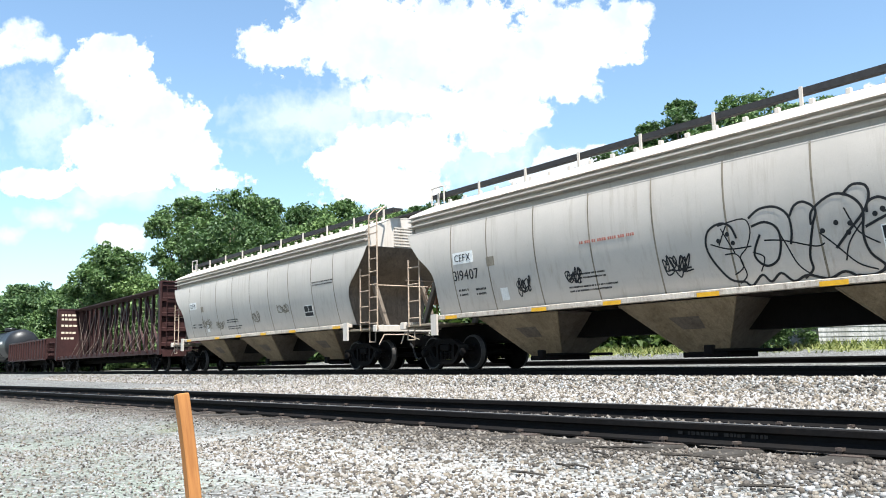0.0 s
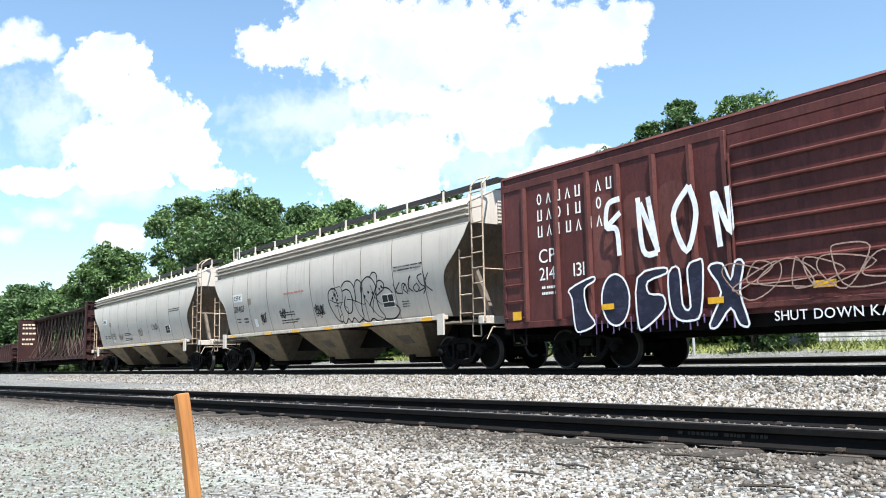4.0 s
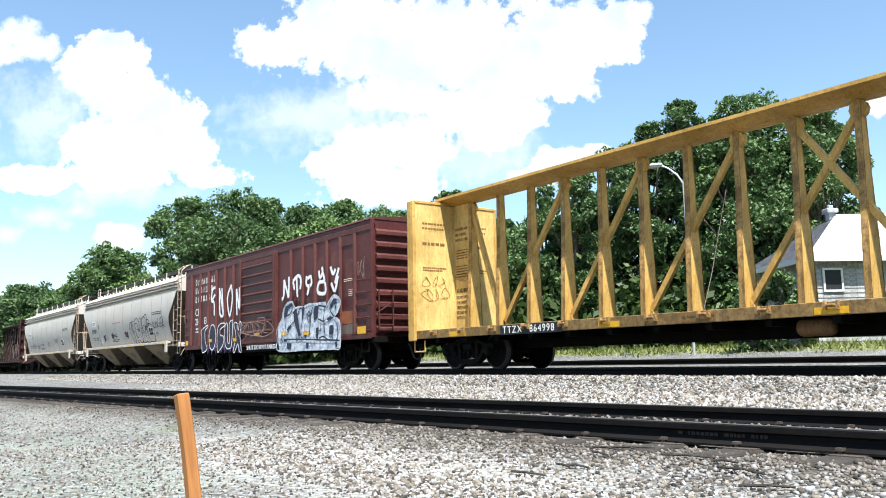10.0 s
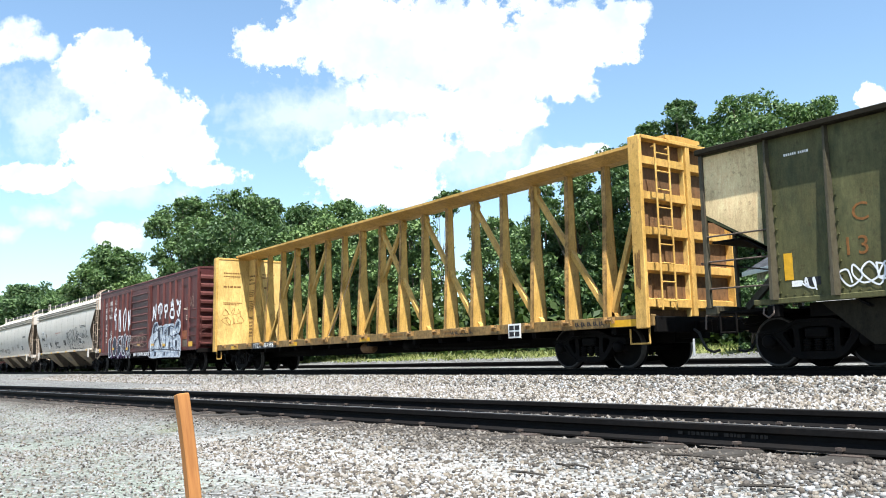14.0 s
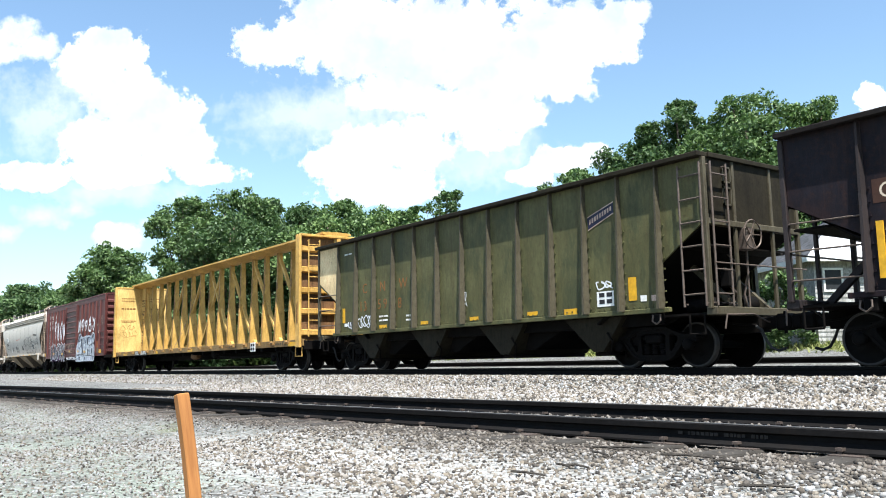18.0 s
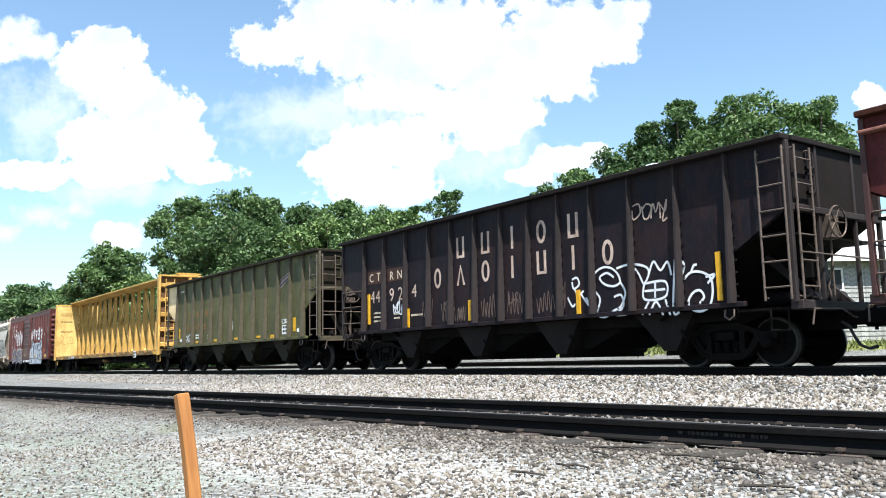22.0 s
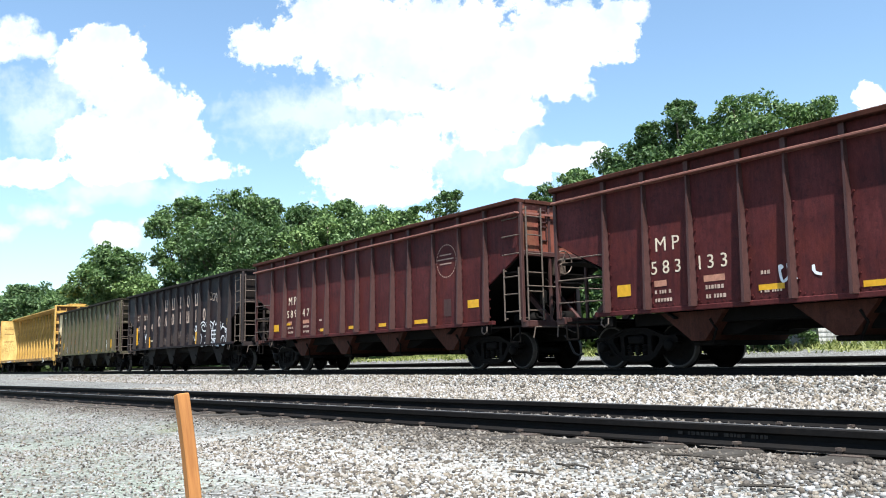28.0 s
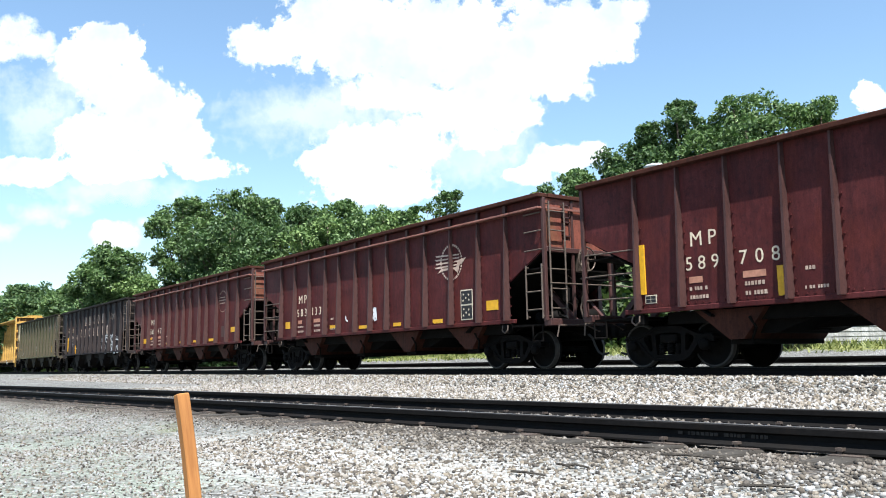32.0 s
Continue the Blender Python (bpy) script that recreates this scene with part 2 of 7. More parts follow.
def stroke(bm, pts, w, y, closed=False, steps=5):
    """A smooth flat painted stroke through points (x, z) on a side wall."""
    n = len(pts)
    line = []
    for i in range(n if closed else n - 1):
        p = [Vector(pts[(i + k) % n] if closed else pts[min(max(i + k, 0), n - 1)]) for k in (-1, 0, 1, 2)]
        for s in range(steps):
            t = s / steps
            line.append(0.5 * (2 * p[1] + (p[2] - p[0]) * t + (2 * p[0] - 5 * p[1] + 4 * p[2] - p[3]) * t * t + (3 * p[1] - p[0] - 3 * p[2] + p[3]) * t ** 3))
    line.append(line[0] if closed else Vector(pts[-1]))
    left, right = [], []
    for i, c in enumerate(line):
        d = line[min(i + 1, len(line) - 1)] - line[max(i - 1, 0)]
        if d.length < 1e-6:
            d = Vector((1, 0))
        s = Vector((-d.y, d.x)).normalized() * w / 2
        d = y - 0.00015 * i
        left.append(bm.verts.new((c.x + s.x, d, c.y + s.y)))
        right.append(bm.verts.new((c.x - s.x, d, c.y - s.y)))
    for i in range(len(line) - 1):
        bm.faces.new((left[i], left[i + 1], right[i + 1], right[i]))
    return bm


def scrawl(rng, x, z, w, h, loops=5):
    """Points of a looping scribble in a box."""
    out = []
    for k in range(loops * 4):
        a = k * math.pi / 2 + rng.uniform(-0.9, 0.9)
        out.append((x + w * (k / (loops * 4)) + 0.24 * w * math.cos(a) * rng.uniform(0.3, 1.2), z + h * (0.5 + 0.5 * math.sin(a) * rng.uniform(0.35, 1.1))))
    return out


def fillet(bm, pts, y):
    """A filled painted patch with the outline pts."""
    bm.faces.new([bm.verts.new((p[0], y, p[1])) for p in pts])
    return bm
# ---- the ground ----
def near_y(x):
    """Centre of the near track, which slants a little towards the train's track."""
    return 5.41 + 0.0974 * x


def smooth(a, b, v):
    t = min(1, max(0, (v - a) / (b - a)))
    return t * t * (3 - 2 * t)


def lie(x, y):
    """Height of the ground."""
    z = -0.37 + 0.025 * noise.noise((x * 0.35, y * 0.35, 0))
    z += 0.056 * smooth(2.3, 1.3, abs(y - near_y(x))) + 0.03 * smooth(0.62, 0.5, abs(y - near_y(x)))
    z += (-0.165 - z) * smooth(TRACK_Y - 3.6, TRACK_Y - 1.9, y)
    z += (0.012 - z) * smooth(TRACK_Y + 2.0, TRACK_Y + 3.2, y)
    z += 0.5 * smooth(TRACK_Y + 6.5, TRACK_Y + 13, y) + 0.8 * smooth(TRACK_Y + 15, TRACK_Y + 45, y)
    return z + (0.05 * noise.noise((x * 0.5, y * 0.5, 3)) if y > TRACK_Y + 6.5 else 0)


def oily(n, geo):
    """Share of oily brown dirt, which lies in a ragged band along the near track."""
    sep = n.add("ShaderNodeSeparateXYZ")
    n.link(geo, sep.inputs[0])
    slant = n.add("ShaderNodeMath")
    slant.operation = "MULTIPLY_ADD"
    n.link(sep.outputs[0], slant.inputs[0])
    slant.inputs[1].default_value = -0.0974
    n.link(sep.outputs[1], slant.inputs[2])
    off = n.add("ShaderNodeMath")
    off.operation = "SUBTRACT"
    n.link(slant.outputs[0], off.inputs[0])
    off.inputs[1].default_value = 5.41
    side = n.add("ShaderNodeMath")
    side.operation = "ABSOLUTE"
    n.link(off.outputs[0], side.inputs[0])
    oil = n.add("ShaderNodeMath")
    oil.operation = "MULTIPLY_ADD"
    n.link(n.noise(1.6, 5, 0.65, by=geo), oil.inputs[0])
    oil.inputs[1].default_value = 0.3
    third = n.add("ShaderNodeMath")
    third.operation = "MULTIPLY"
    third.inputs[1].default_value = 0.25
    n.link(side.outputs[0], third.inputs[0])
    n.link(third.outputs[0], oil.inputs[2])
    return n.ramp(oil.outputs[0], 0.46, 0.62, (0.85, 0.85, 0.85, 1), (0, 0, 0, 1))


def gravel_material():
    n = Nodes("gravel", 0.85, 0, 0.2)
    geo = n.add("ShaderNodeNewGeometry").outputs["Position"]
    vor = n.add("ShaderNodeTexVoronoi", Scale=26.0)
    n.link(geo, vor.inputs["Vector"])
    grit = n.add("ShaderNodeTexVoronoi", Scale=58.0)
    n.link(geo, grit.inputs["Vector"])
    stone = n.ramp(vor.outputs["Color"], 0.12, 0.88, (0.09, 0.09, 0.086, 1), (0.445, 0.45, 0.435, 1))
    small = n.ramp(grit.outputs["Color"], 0.12, 0.88, (0.105, 0.105, 0.10, 1), (0.425, 0.43, 0.415, 1))
    joint = n.ramp(vor.outputs["Distance"], 0.35, 0.75)
    col = n.mix(n.ramp(n.noise(7, 3, by=geo), 0.45, 0.58), stone, small)
    col = n.mix(joint, col, (0.085, 0.078, 0.07))
    tone = n.ramp(n.noise(0.35, 5, 0.6, by=geo), 0.35, 0.7, (0.6402, 0.645, 0.6466, 1), (0.97, 0.97, 0.97, 1))
    col = n.mix(1.0, col, tone, "MULTIPLY")
    # dust, fine grass and moss on the level stretch towards the camera; weeds far behind
    sep = n.add("ShaderNodeSeparateXYZ")
    n.link(geo, sep.inputs[0])
    far = n.add("ShaderNodeMapRange")
    far.inputs[1].default_value, far.inputs[2].default_value = 24.6, 25.8
    n.link(sep.outputs[1], far.inputs[0])
    wob = n.add("ShaderNodeMath")
    wob.operation = "MULTIPLY_ADD"
    n.link(n.noise(0.6, 4, by=geo), wob.inputs[0])
    wob.inputs[1].default_value, wob.inputs[2].default_value = 2.2, -1.1
    add = n.add("ShaderNodeMath")
    n.link(far.outputs[0], add.inputs[0])
    n.link(wob.outputs[0], add.inputs[1])
    grass = n.ramp(n.noise(3, 5, by=geo), 0.3, 0.75, (0.08, 0.104, 0.028, 1), (0.24, 0.24, 0.08, 1))
    col = n.mix(n.ramp(add.outputs[0], 0.35, 0.75), col, grass)
    gate = n.add("ShaderNodeMapRange")
    gate.inputs[1].default_value, gate.inputs[2].default_value = 3.4, 1.6
    n.link(sep.outputs[1], gate.inputs[0])
    moss = n.add("ShaderNodeMath")
    moss.operation = "MULTIPLY"
    n.link(gate.outputs[0], moss.inputs[0])
    n.link(n.ramp(n.noise(1.1, 6, 0.7, by=geo), 0.4, 0.62), moss.inputs[1])
    tuft = n.ramp(n.noise(40, 6, 0.8, by=geo), 0.36, 0.64, (0.05, 0.075, 0.04, 1), (0.40, 0.435, 0.385, 1))
    col = n.mix(n.mix(0.72, (0, 0, 0), moss.outputs[0]), col, tuft)
    # trodden pale dust before the near track
    spot = n.add("ShaderNodeMapping")
    spot.inputs["Location"].default_value = (4.4 / 2.2, -2.55 / 0.75, 0)
    spot.inputs["Scale"].default_value = (1 / 2.2, 1 / 0.75, 0)
    n.link(geo, spot.inputs[0])
    away = n.add("ShaderNodeVectorMath")
    away.operation = "LENGTH"
    n.link(spot.outputs[0], away.inputs[0])
    dust = n.add("ShaderNodeMath")
    dust.operation = "MULTIPLY_ADD"
    n.link(n.noise(2.5, 5, 0.7, by=geo), dust.inputs[0])
    dust.inputs[1].default_value = 0.5
    half = n.add("ShaderNodeMath")
    half.operation = "MULTIPLY"
    half.inputs[1].default_value = 0.42
    n.link(away.outputs["Value"], half.inputs[0])
    n.link(half.outputs[0], dust.inputs[2])
    col = n.mix(n.ramp(dust.outputs[0], 0.45, 0.85, (0.85, 0.85, 0.85, 1), (0, 0, 0, 1)), col, (0.368, 0.36, 0.34))
    oil = oily(n, geo)
    col = n.mix(oil, col, n.mix(joint, (0.104, 0.08, 0.064), (0.032, 0.0256, 0.0208)))
    n.bump(vor.outputs["Distance"], 0.9, -0.05)
    return n.base(col)


def ground():
    xs = sorted({round(v, 2) for v in [-1500, -900, -500, -320, -220, -160] + list(np.arange(-130, -30, 2.0)) + list(np.arange(-30, 8, 0.4)) + [9, 12, 16, 24, 40, 80, 160, 400, 900, 1500]})
    ys = sorted({round(v, 2) for v in [-1500, -600, -200, -80, -30, -12, -6, -3] + list(np.arange(-1.5, 24, 0.35)) + list(np.arange(24, 70, 2.0)) + [80, 110, 160, 300, 700, 1500]})
    bm = B()
    sheet(bm, [[(x, y, lie(x, y)) for y in ys] for x in xs])
    bmesh.ops.reverse_faces(bm, faces=bm.faces[:])
    ob = part("ground", bm, gravel_material(), None, "pale crushed-stone yard ground with weeds behind the tracks", True)
    return tagged(ob, category="ground", kind="structure")


ground()


# ---- tracks ----
def wood(name, a, b, grain=(0.6, 9, 9), scale=4.0, rough=0.85):
    n = Nodes(name, rough, 0, 0.2)
    w = n.noise(scale, 6, 0.7, grain)
    col = n.mix(n.ramp(w, 0.3, 0.72), a, b)
    col = n.mix(n.ramp(n.noise(2.0, 4), 0.5, 0.8, hi=(0.5, 0.5, 0.5, 1)), col, tuple(c * 0.55 for c in a))
    n.bump(w, 0.5, 0.006)
    return n.base(col)


M["tie"] = wood("weathered_tie_timber", (0.018, 0.016, 0.014), (0.062, 0.054, 0.046), (9, 0.6, 9))
M["railside"] = paint("rusty_rail_steel", (0.0055, 0.0051, 0.0052), (0.012, 0.0085, 0.0065), 0.5, 0.75, 0.3, 0.08)
M["railtop"] = plain("worn_rail_head", (0.128, 0.124, 0.12), 0.4, 0.6, 0.25, 5)
M["spike"] = plain("rusty_spike", (0.072, 0.056, 0.048), 0.7, 0.2, 0.3, 20)


def rail_profile(h, head, foot):
    w = 0.008
    half = [(foot / 2, 0), (foot / 2, 0.012), (w + 0.012, 0.03), (w, 0.05), (w, h - 0.05), (head / 2, h - 0.038), (head / 2, h - 0.006), (head / 2 - 0.008, h)]
    return [(y, z) for y, z in half] + [(-y, z) for y, z in half[::-1]]


def track(label, m, x0, x1, h, gauge, step, tie_half, top, seed, plates=True):
    """Two rails on timber ties; top is the height of the rail heads above the track's own origin."""
    rng = random.Random(seed)
    t = thing("railway_track", label, "railway track", m, kind="structure")
    for side in (-1, 1):
        bm = prism(B(), [(side * (gauge / 2 + 0.036) + y, z + top - h) for y, z in rail_profile(h, 0.07, 0.13)], x0, x1, "yz")
        rail = part("rail", bm, M["railside"], t, "rusty steel rail with a worn head")
        y = side * (gauge / 2 + 0.036)
        part("rail_head", box(B(), x0, x1, y - 0.024, y + 0.024, top + 0.0005, top + 0.002), M["railtop"], rail, "worn shiny rail head")
    ties = B()
    tie0 = plate0 = None
    n = int((x1 - x0) / step)
    for k in range(n):
        x = x0 + (k + 0.5) * step + rng.uniform(-0.04, 0.04)
        near = -34 < x < 6
        dy, dr = rng.uniform(-0.07, 0.07), rng.uniform(-1.5, 1.5)
        if near and plates:
            if tie0 is None:
                tie0 = part("tie", box(B(), -0.115, 0.115, -tie_half, tie_half, -0.15, 0, 0.012), M["tie"], t)
                tie0.matrix_basis = pose(x, dy, top - h - 0.004, 0, 0, dr)
                bm = B()
                for s in (-1, 1):
                    box(bm, -0.09, 0.09, s * gauge / 2 + s * 0.036 - 0.14, s * gauge / 2 + s * 0.036 + 0.14, -0.002, 0.006)
                plate0 = part("tie_plate", bm, M["spike"], tie0, "rusty tie plates")
                sp = B()
                for s in (-1, 1):
                    for q in (-1, 1):
                        yy = s * (gauge / 2 + 0.036) + q * 0.082
                        rod(sp, (q * 0.05, yy, 0.0), (q * 0.05, yy, 0.03), 0.012, 6)
                        box(sp, q * 0.05 - 0.018, q * 0.05 + 0.018, yy - 0.022 - q * 0.008, yy + 0.022 - q * 0.008, 0.022, 0.038)
                spike0 = part("spikes", sp, M["spike"], tie0, "rusty dog spikes")
            else:
                o = again(tie0, t, pose(x, dy, top - h - 0.004, 0, 0, dr))
                again(plate0, o)
                again(spike0, o)
        else:
            box(ties, x - 0.11, x + 0.11, dy - tie_half, dy + tie_half, top - h - 0.15, top - h)
    if len(ties.verts):
        part("ties", ties, M["tie"], t, "weathered timber ties", kind="stuff")
    else:
        ties.free()
    return t


ANG = math.degrees(math.atan(0.0974))
NEAR = track("rusty light yard track on weathered timber ties", pose(0, 5.41, -0.176, 0, 0, ANG), -75, 40, 0.125, 1.435, 0.56, 1.2, 0.0, 5)
track("main track of heavy rail under the freight train", pose(0, TRACK_Y, 0, 0, 0, 0), -190, 60, 0.18, 1.435, 0.6, 1.28, 0.0, 6)
track("siding track behind the freight train", pose(0, TRACK_Y + 4.6, 0.16, 0, 0, 0), -190, 60, 0.16, 1.435, 0.6, 1.25, 0.0, 7, plates=False)


def rail_mark():
    """Raised rolling mark on the web of the near rail, too worn to read."""
    bm = B()
    rng = random.Random(2)
    x = -3.54
    while x < -2.95:
        w = rng.uniform(0.012, 0.03)
        box(bm, x, x + w, -0.757 - 0.0115, -0.757 - 0.007, -0.074, -0.054)
        x += w + (0.008 if rng.random() < 0.8 else 0.04)
    part("rolling_mark", bm, plain("worn_rail_web", (0.035, 0.03, 0.027), 0.7, 0.1, 0.3, 20), NEAR, "worn raised rolling mark", kind="stuff")


def stake():
    """A square survey stake of orange-painted wood that leans a little."""
    col = wood("orange_stained_wood", (0.2288, 0.088, 0.0264), (0.3872, 0.176, 0.0572), (12, 12, 0.7), 3.0, 0.7)
    bm = B()
    box(bm, -0.022, 0.022, -0.022, 0.022, -0.7, 0.0, 0.004)
    bmesh.ops.subdivide_edges(bm, edges=[e for e in bm.edges if abs(e.verts[0].co.z - e.verts[1].co.z) > 0.4], cuts=6)
    for v in bm.verts:
        v.co.x += 0.0025 * math.sin(v.co.z * 9)
    ob = part("survey_stake", bm, col, None, "orange-stained square wooden survey stake driven into gravel")
    top, foot = Vector((-3.03, 1.04, 0.128)), Vector((-2.95, 1.075, -0.30))
    ob.matrix_basis = Matrix.Translation(top) @ (top - foot).to_track_quat("Z", "Y").to_matrix().to_4x4() @ pose(0, 0, 0, 0, 0, -22)
    return tagged(ob, category="stake")


rail_mark()
stake()
# ---- railway cars ----
SHARED = {}


def shared(key, name, make, material, parent, m=None, label="", smooth=False):
    """A part whose mesh is made once and used again on later cars."""
    if key not in SHARED:
        ob = part(name, make(), M[material], parent, label, smooth)
        SHARED[key] = ob
        if m is not None:
            ob.matrix_basis = m
        return ob
    return again(SHARED[key], parent, m)


def wheelset_mesh():
    bm = B()
    rod(bm, (0, -1.08, 0), (0, 1.08, 0), 0.075, 12)
    for s in (-1, 1):
        prof = [(0.11, 0.62), (0.12, 0.66), (0.16, 0.69), (0.37, 0.74), (0.40, 0.685), (0.485, 0.685), (0.485, 0.71), (0.457, 0.722), (0.452, 0.815), (0.44, 0.825), (0.405, 0.825), (0.385, 0.785), (0.17, 0.765), (0.13, 0.83), (0.11, 0.84)]
        lathe(bm, [(r, s * a) for r, a in prof], 32)
    for f in bm.faces:
        c = f.calc_center_median()
        r = math.hypot(c.x, c.z)
        if len(f.verts) == 4 and 0.72 < abs(c.y) < 0.83 and r > 0.405:
            f.material_index = 1
    # chalk marks that show the turning
    for a in (0.4, 2.6):
        box(bm, 0.2 * math.cos(a) - 0.03, 0.2 * math.cos(a) + 0.03, -0.79, -0.775, 0.2 * math.sin(a) - 0.06, 0.2 * math.sin(a) + 0.06)
    return bm


def frame_mesh():
    """Two cast side frames with their windows, a bolster between them and brake beams."""
    bm = B()
    half = [(0.0, 0.83), (0.34, 0.82), (0.60, 0.71), (0.76, 0.655), (1.04, 0.645), (1.10, 0.60), (1.08, 0.52), (0.74, 0.50), (0.66, 0.40), (0.52, 0.24), (0.36, 0.155), (0.0, 0.14)]
    outline = half + [(-x, z) for x, z in half[-2:0:-1]]
    pocket = [(-0.30, 0.27), (0.30, 0.27), (0.32, 0.66), (0.20, 0.70), (-0.20, 0.70), (-0.32, 0.66)]
    window = [(0.42, 0.65), (0.47, 0.68), (0.61, 0.625), (0.62, 0.56), (0.46, 0.33), (0.41, 0.36)]
    for s in (-1, 1):
        edges = []
        for loop in (outline, pocket, window, [(-x, z) for x, z in window]):
            vs = [bm.verts.new((x, s * 1.0 - 0.07, z)) for x, z in loop]
            edges += [bm.edges.new((vs[i], vs[(i + 1) % len(vs)])) for i in range(len(vs))]
        filled = [g for g in bmesh.ops.triangle_fill(bm, edges=edges, use_beauty=True)["geom"] if isinstance(g, bmesh.types.BMFace)]
        grown = bmesh.ops.extrude_face_region(bm, geom=filled)["geom"]
        bmesh.ops.translate(bm, verts=[g for g in grown if isinstance(g, bmesh.types.BMVert)], vec=(0, 0.14, 0))
        # lips along the chords
        for a, b in zip(half[:5], half[1:6]):
            for q in (-1, 1):
                bar(bm, (q * a[0], a[1] - 0.02), (q * b[0], b[1] - 0.02), 0.05, s * 1.0 - 0.10, s * 1.0 + 0.10)
        for a, b in zip(half[7:11], half[8:12]):
            for q in (-1, 1):
                bar(bm, (q * a[0], a[1] + 0.02), (q * b[0], b[1] + 0.02), 0.05, s * 1.0 - 0.095, s * 1.0 + 0.095)
    bmesh.ops.recalc_face_normals(bm, faces=bm.faces[:])
    box(bm, -0.21, 0.21, -1.09, 1.09, 0.50, 0.68, 0.03)
    for q in (-1, 1):
        box(bm, q * 0.36 - 0.04, q * 0.36 + 0.04, -0.85, 0.85, 0.34, 0.44, 0.01)
    return bm


def spring_mesh():
    """One coil spring, drawn as a stack of rings round a core."""
    prof = [(0.045, 0.275)]
    for k in range(5):
        z = 0.29 + k * 0.042
        prof += [(0.05, z - 0.012), (0.078, z), (0.078, z + 0.014), (0.05, z + 0.026)]
    return lathe(B(), prof + [(0.045, 0.495)], 10, "z")


def bearing_mesh():
    bm = B()
    lathe(bm, [(0.10, 0.0), (0.115, 0.02), (0.115, 0.10), (0.085, 0.13), (0.03, 0.135)], 14)
    return bm


WHEELS = []


def truck(car, x):
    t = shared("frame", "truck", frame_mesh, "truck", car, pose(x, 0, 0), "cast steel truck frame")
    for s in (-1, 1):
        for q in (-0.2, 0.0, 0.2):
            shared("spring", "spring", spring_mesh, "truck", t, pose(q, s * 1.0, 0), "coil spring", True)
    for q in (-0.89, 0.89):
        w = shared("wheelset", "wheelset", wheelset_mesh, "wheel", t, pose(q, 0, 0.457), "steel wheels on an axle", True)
        if len(w.data.materials) < 2:
            w.data.materials.append(M["tread"])
        WHEELS.append((w, q))
        for s in (-1, 1):
            shared("bearing", "bearing", bearing_mesh, "truck", t, pose(q, s * 1.04, 0.457, 0, 0, 0 if s > 0 else 180), "roller bearing cap", True)
    return t


def coupler_mesh():
    bm = B()
    box(bm, -0.55, 0.35, -0.1, 0.1, 0.72, 0.96, 0.03)
    box(bm, 0.30, 0.62, -0.16, 0.16, 0.68, 1.0, 0.05)
    box(bm, 0.55, 0.78, 0.02, 0.17, 0.70, 0.98, 0.04)
    rod(bm, (0.5, -0.1, 0.62), (0.5, -0.1, 1.04), 0.03)
    return bm


def hose_mesh():
    bm = B()
    pipe(bm, [(0, 0, 0.78), (0.12, 0.0, 0.7), (0.2, 0, 0.52), (0.3, 0, 0.36), (0.45, 0, 0.3), (0.6, 0, 0.34)], 0.028)
    return bm


def ends(car, half, y=0.3):
    """Couplers and air hoses at both ends of a car whose sills end at +-half."""
    for s in (-1, 1):
        m = pose(s * half, 0, 0, 0, 0, 0 if s > 0 else 180)
        shared("coupler", "coupler", coupler_mesh, "truck", car, m, "cast knuckle coupler")
        shared("hose", "air_hose", hose_mesh, "rubber", car, pose(s * half, 0, 0, 0, 0, 0 if s > 0 else 180) @ pose(0, -y, 0), "black rubber air hose")


def ladder(car, x0, x1, z0, z1, y, n, material, axis="x", rungs_only=False, bow=0.09):
    """A ladder on a side wall (axis x) or on an end wall (axis y; then y is the x place and x0, x1 run along y)."""
    def at(a, z, d=0.0):
        return (a, y - d, z) if axis == "x" else (y + d, a, z)
    bm = B()
    if not rungs_only:
        for a in (x0, x1):
            rod(bm, at(a, z0, bow), at(a, z1, bow), 0.022, 6)
            for z in (z0 + 0.05, z1 - 0.05):
                rod(bm, at(a, z), at(a, z, bow), 0.018, 6)
    else:
        for k in range(n):
            z = z0 + (z1 - z0) * k / max(1, n - 1)
            for a in (x0, x1):
                rod(bm, at(a, z), at(a, z, bow), 0.014, 5)
    lad = part("ladder" if not rungs_only else "grab_irons", bm, material, car, "" if not rungs_only else "row of grab irons")
    for k in range(n):
        z = z0 + (z1 - z0) * (k + (0.5 if not rungs_only else 0)) / (n if not rungs_only else max(1, n - 1))
        part("rung", rod(B(), at(x0, z, bow), at(x1, z, bow), 0.018, 6), material, lad)
    return lad


def stirrup(car, x, y, z, material, w=0.34, h=0.36):
    bm = pipe(B(), [(x - w / 2, y, z), (x - w / 2, y, z - h), (x + w / 2, y, z - h), (x + w / 2, y, z)], 0.02)
    return part("stirrup", bm, material, car, "sill step")


def brake_wheel(car, x, y, z, material):
    bm = B()
    n = 20
    for k in range(n):
        a, b = 2 * math.pi * k / n, 2 * math.pi * (k + 1) / n
        rod(bm, (x, y + 0.28 * math.cos(a), z + 0.28 * math.sin(a)), (x, y + 0.28 * math.cos(b), z + 0.28 * math.sin(b)), 0.016, 5)
    for k in range(5):
        a = 2 * math.pi * k / 5
        rod(bm, (x - 0.05, y, z), (x, y + 0.28 * math.cos(a), z + 0.28 * math.sin(a)), 0.012, 5)
    box(bm, x - 0.28, x - 0.05, y - 0.13, y + 0.13, z - 0.3, z + 0.14, 0.02)
    pipe(bm, [(x - 0.16, y, z - 0.3), (x - 0.16, y, 1.1)], 0.018)
    return part("brake_wheel", bm, material, car, "hand brake wheel and housing")


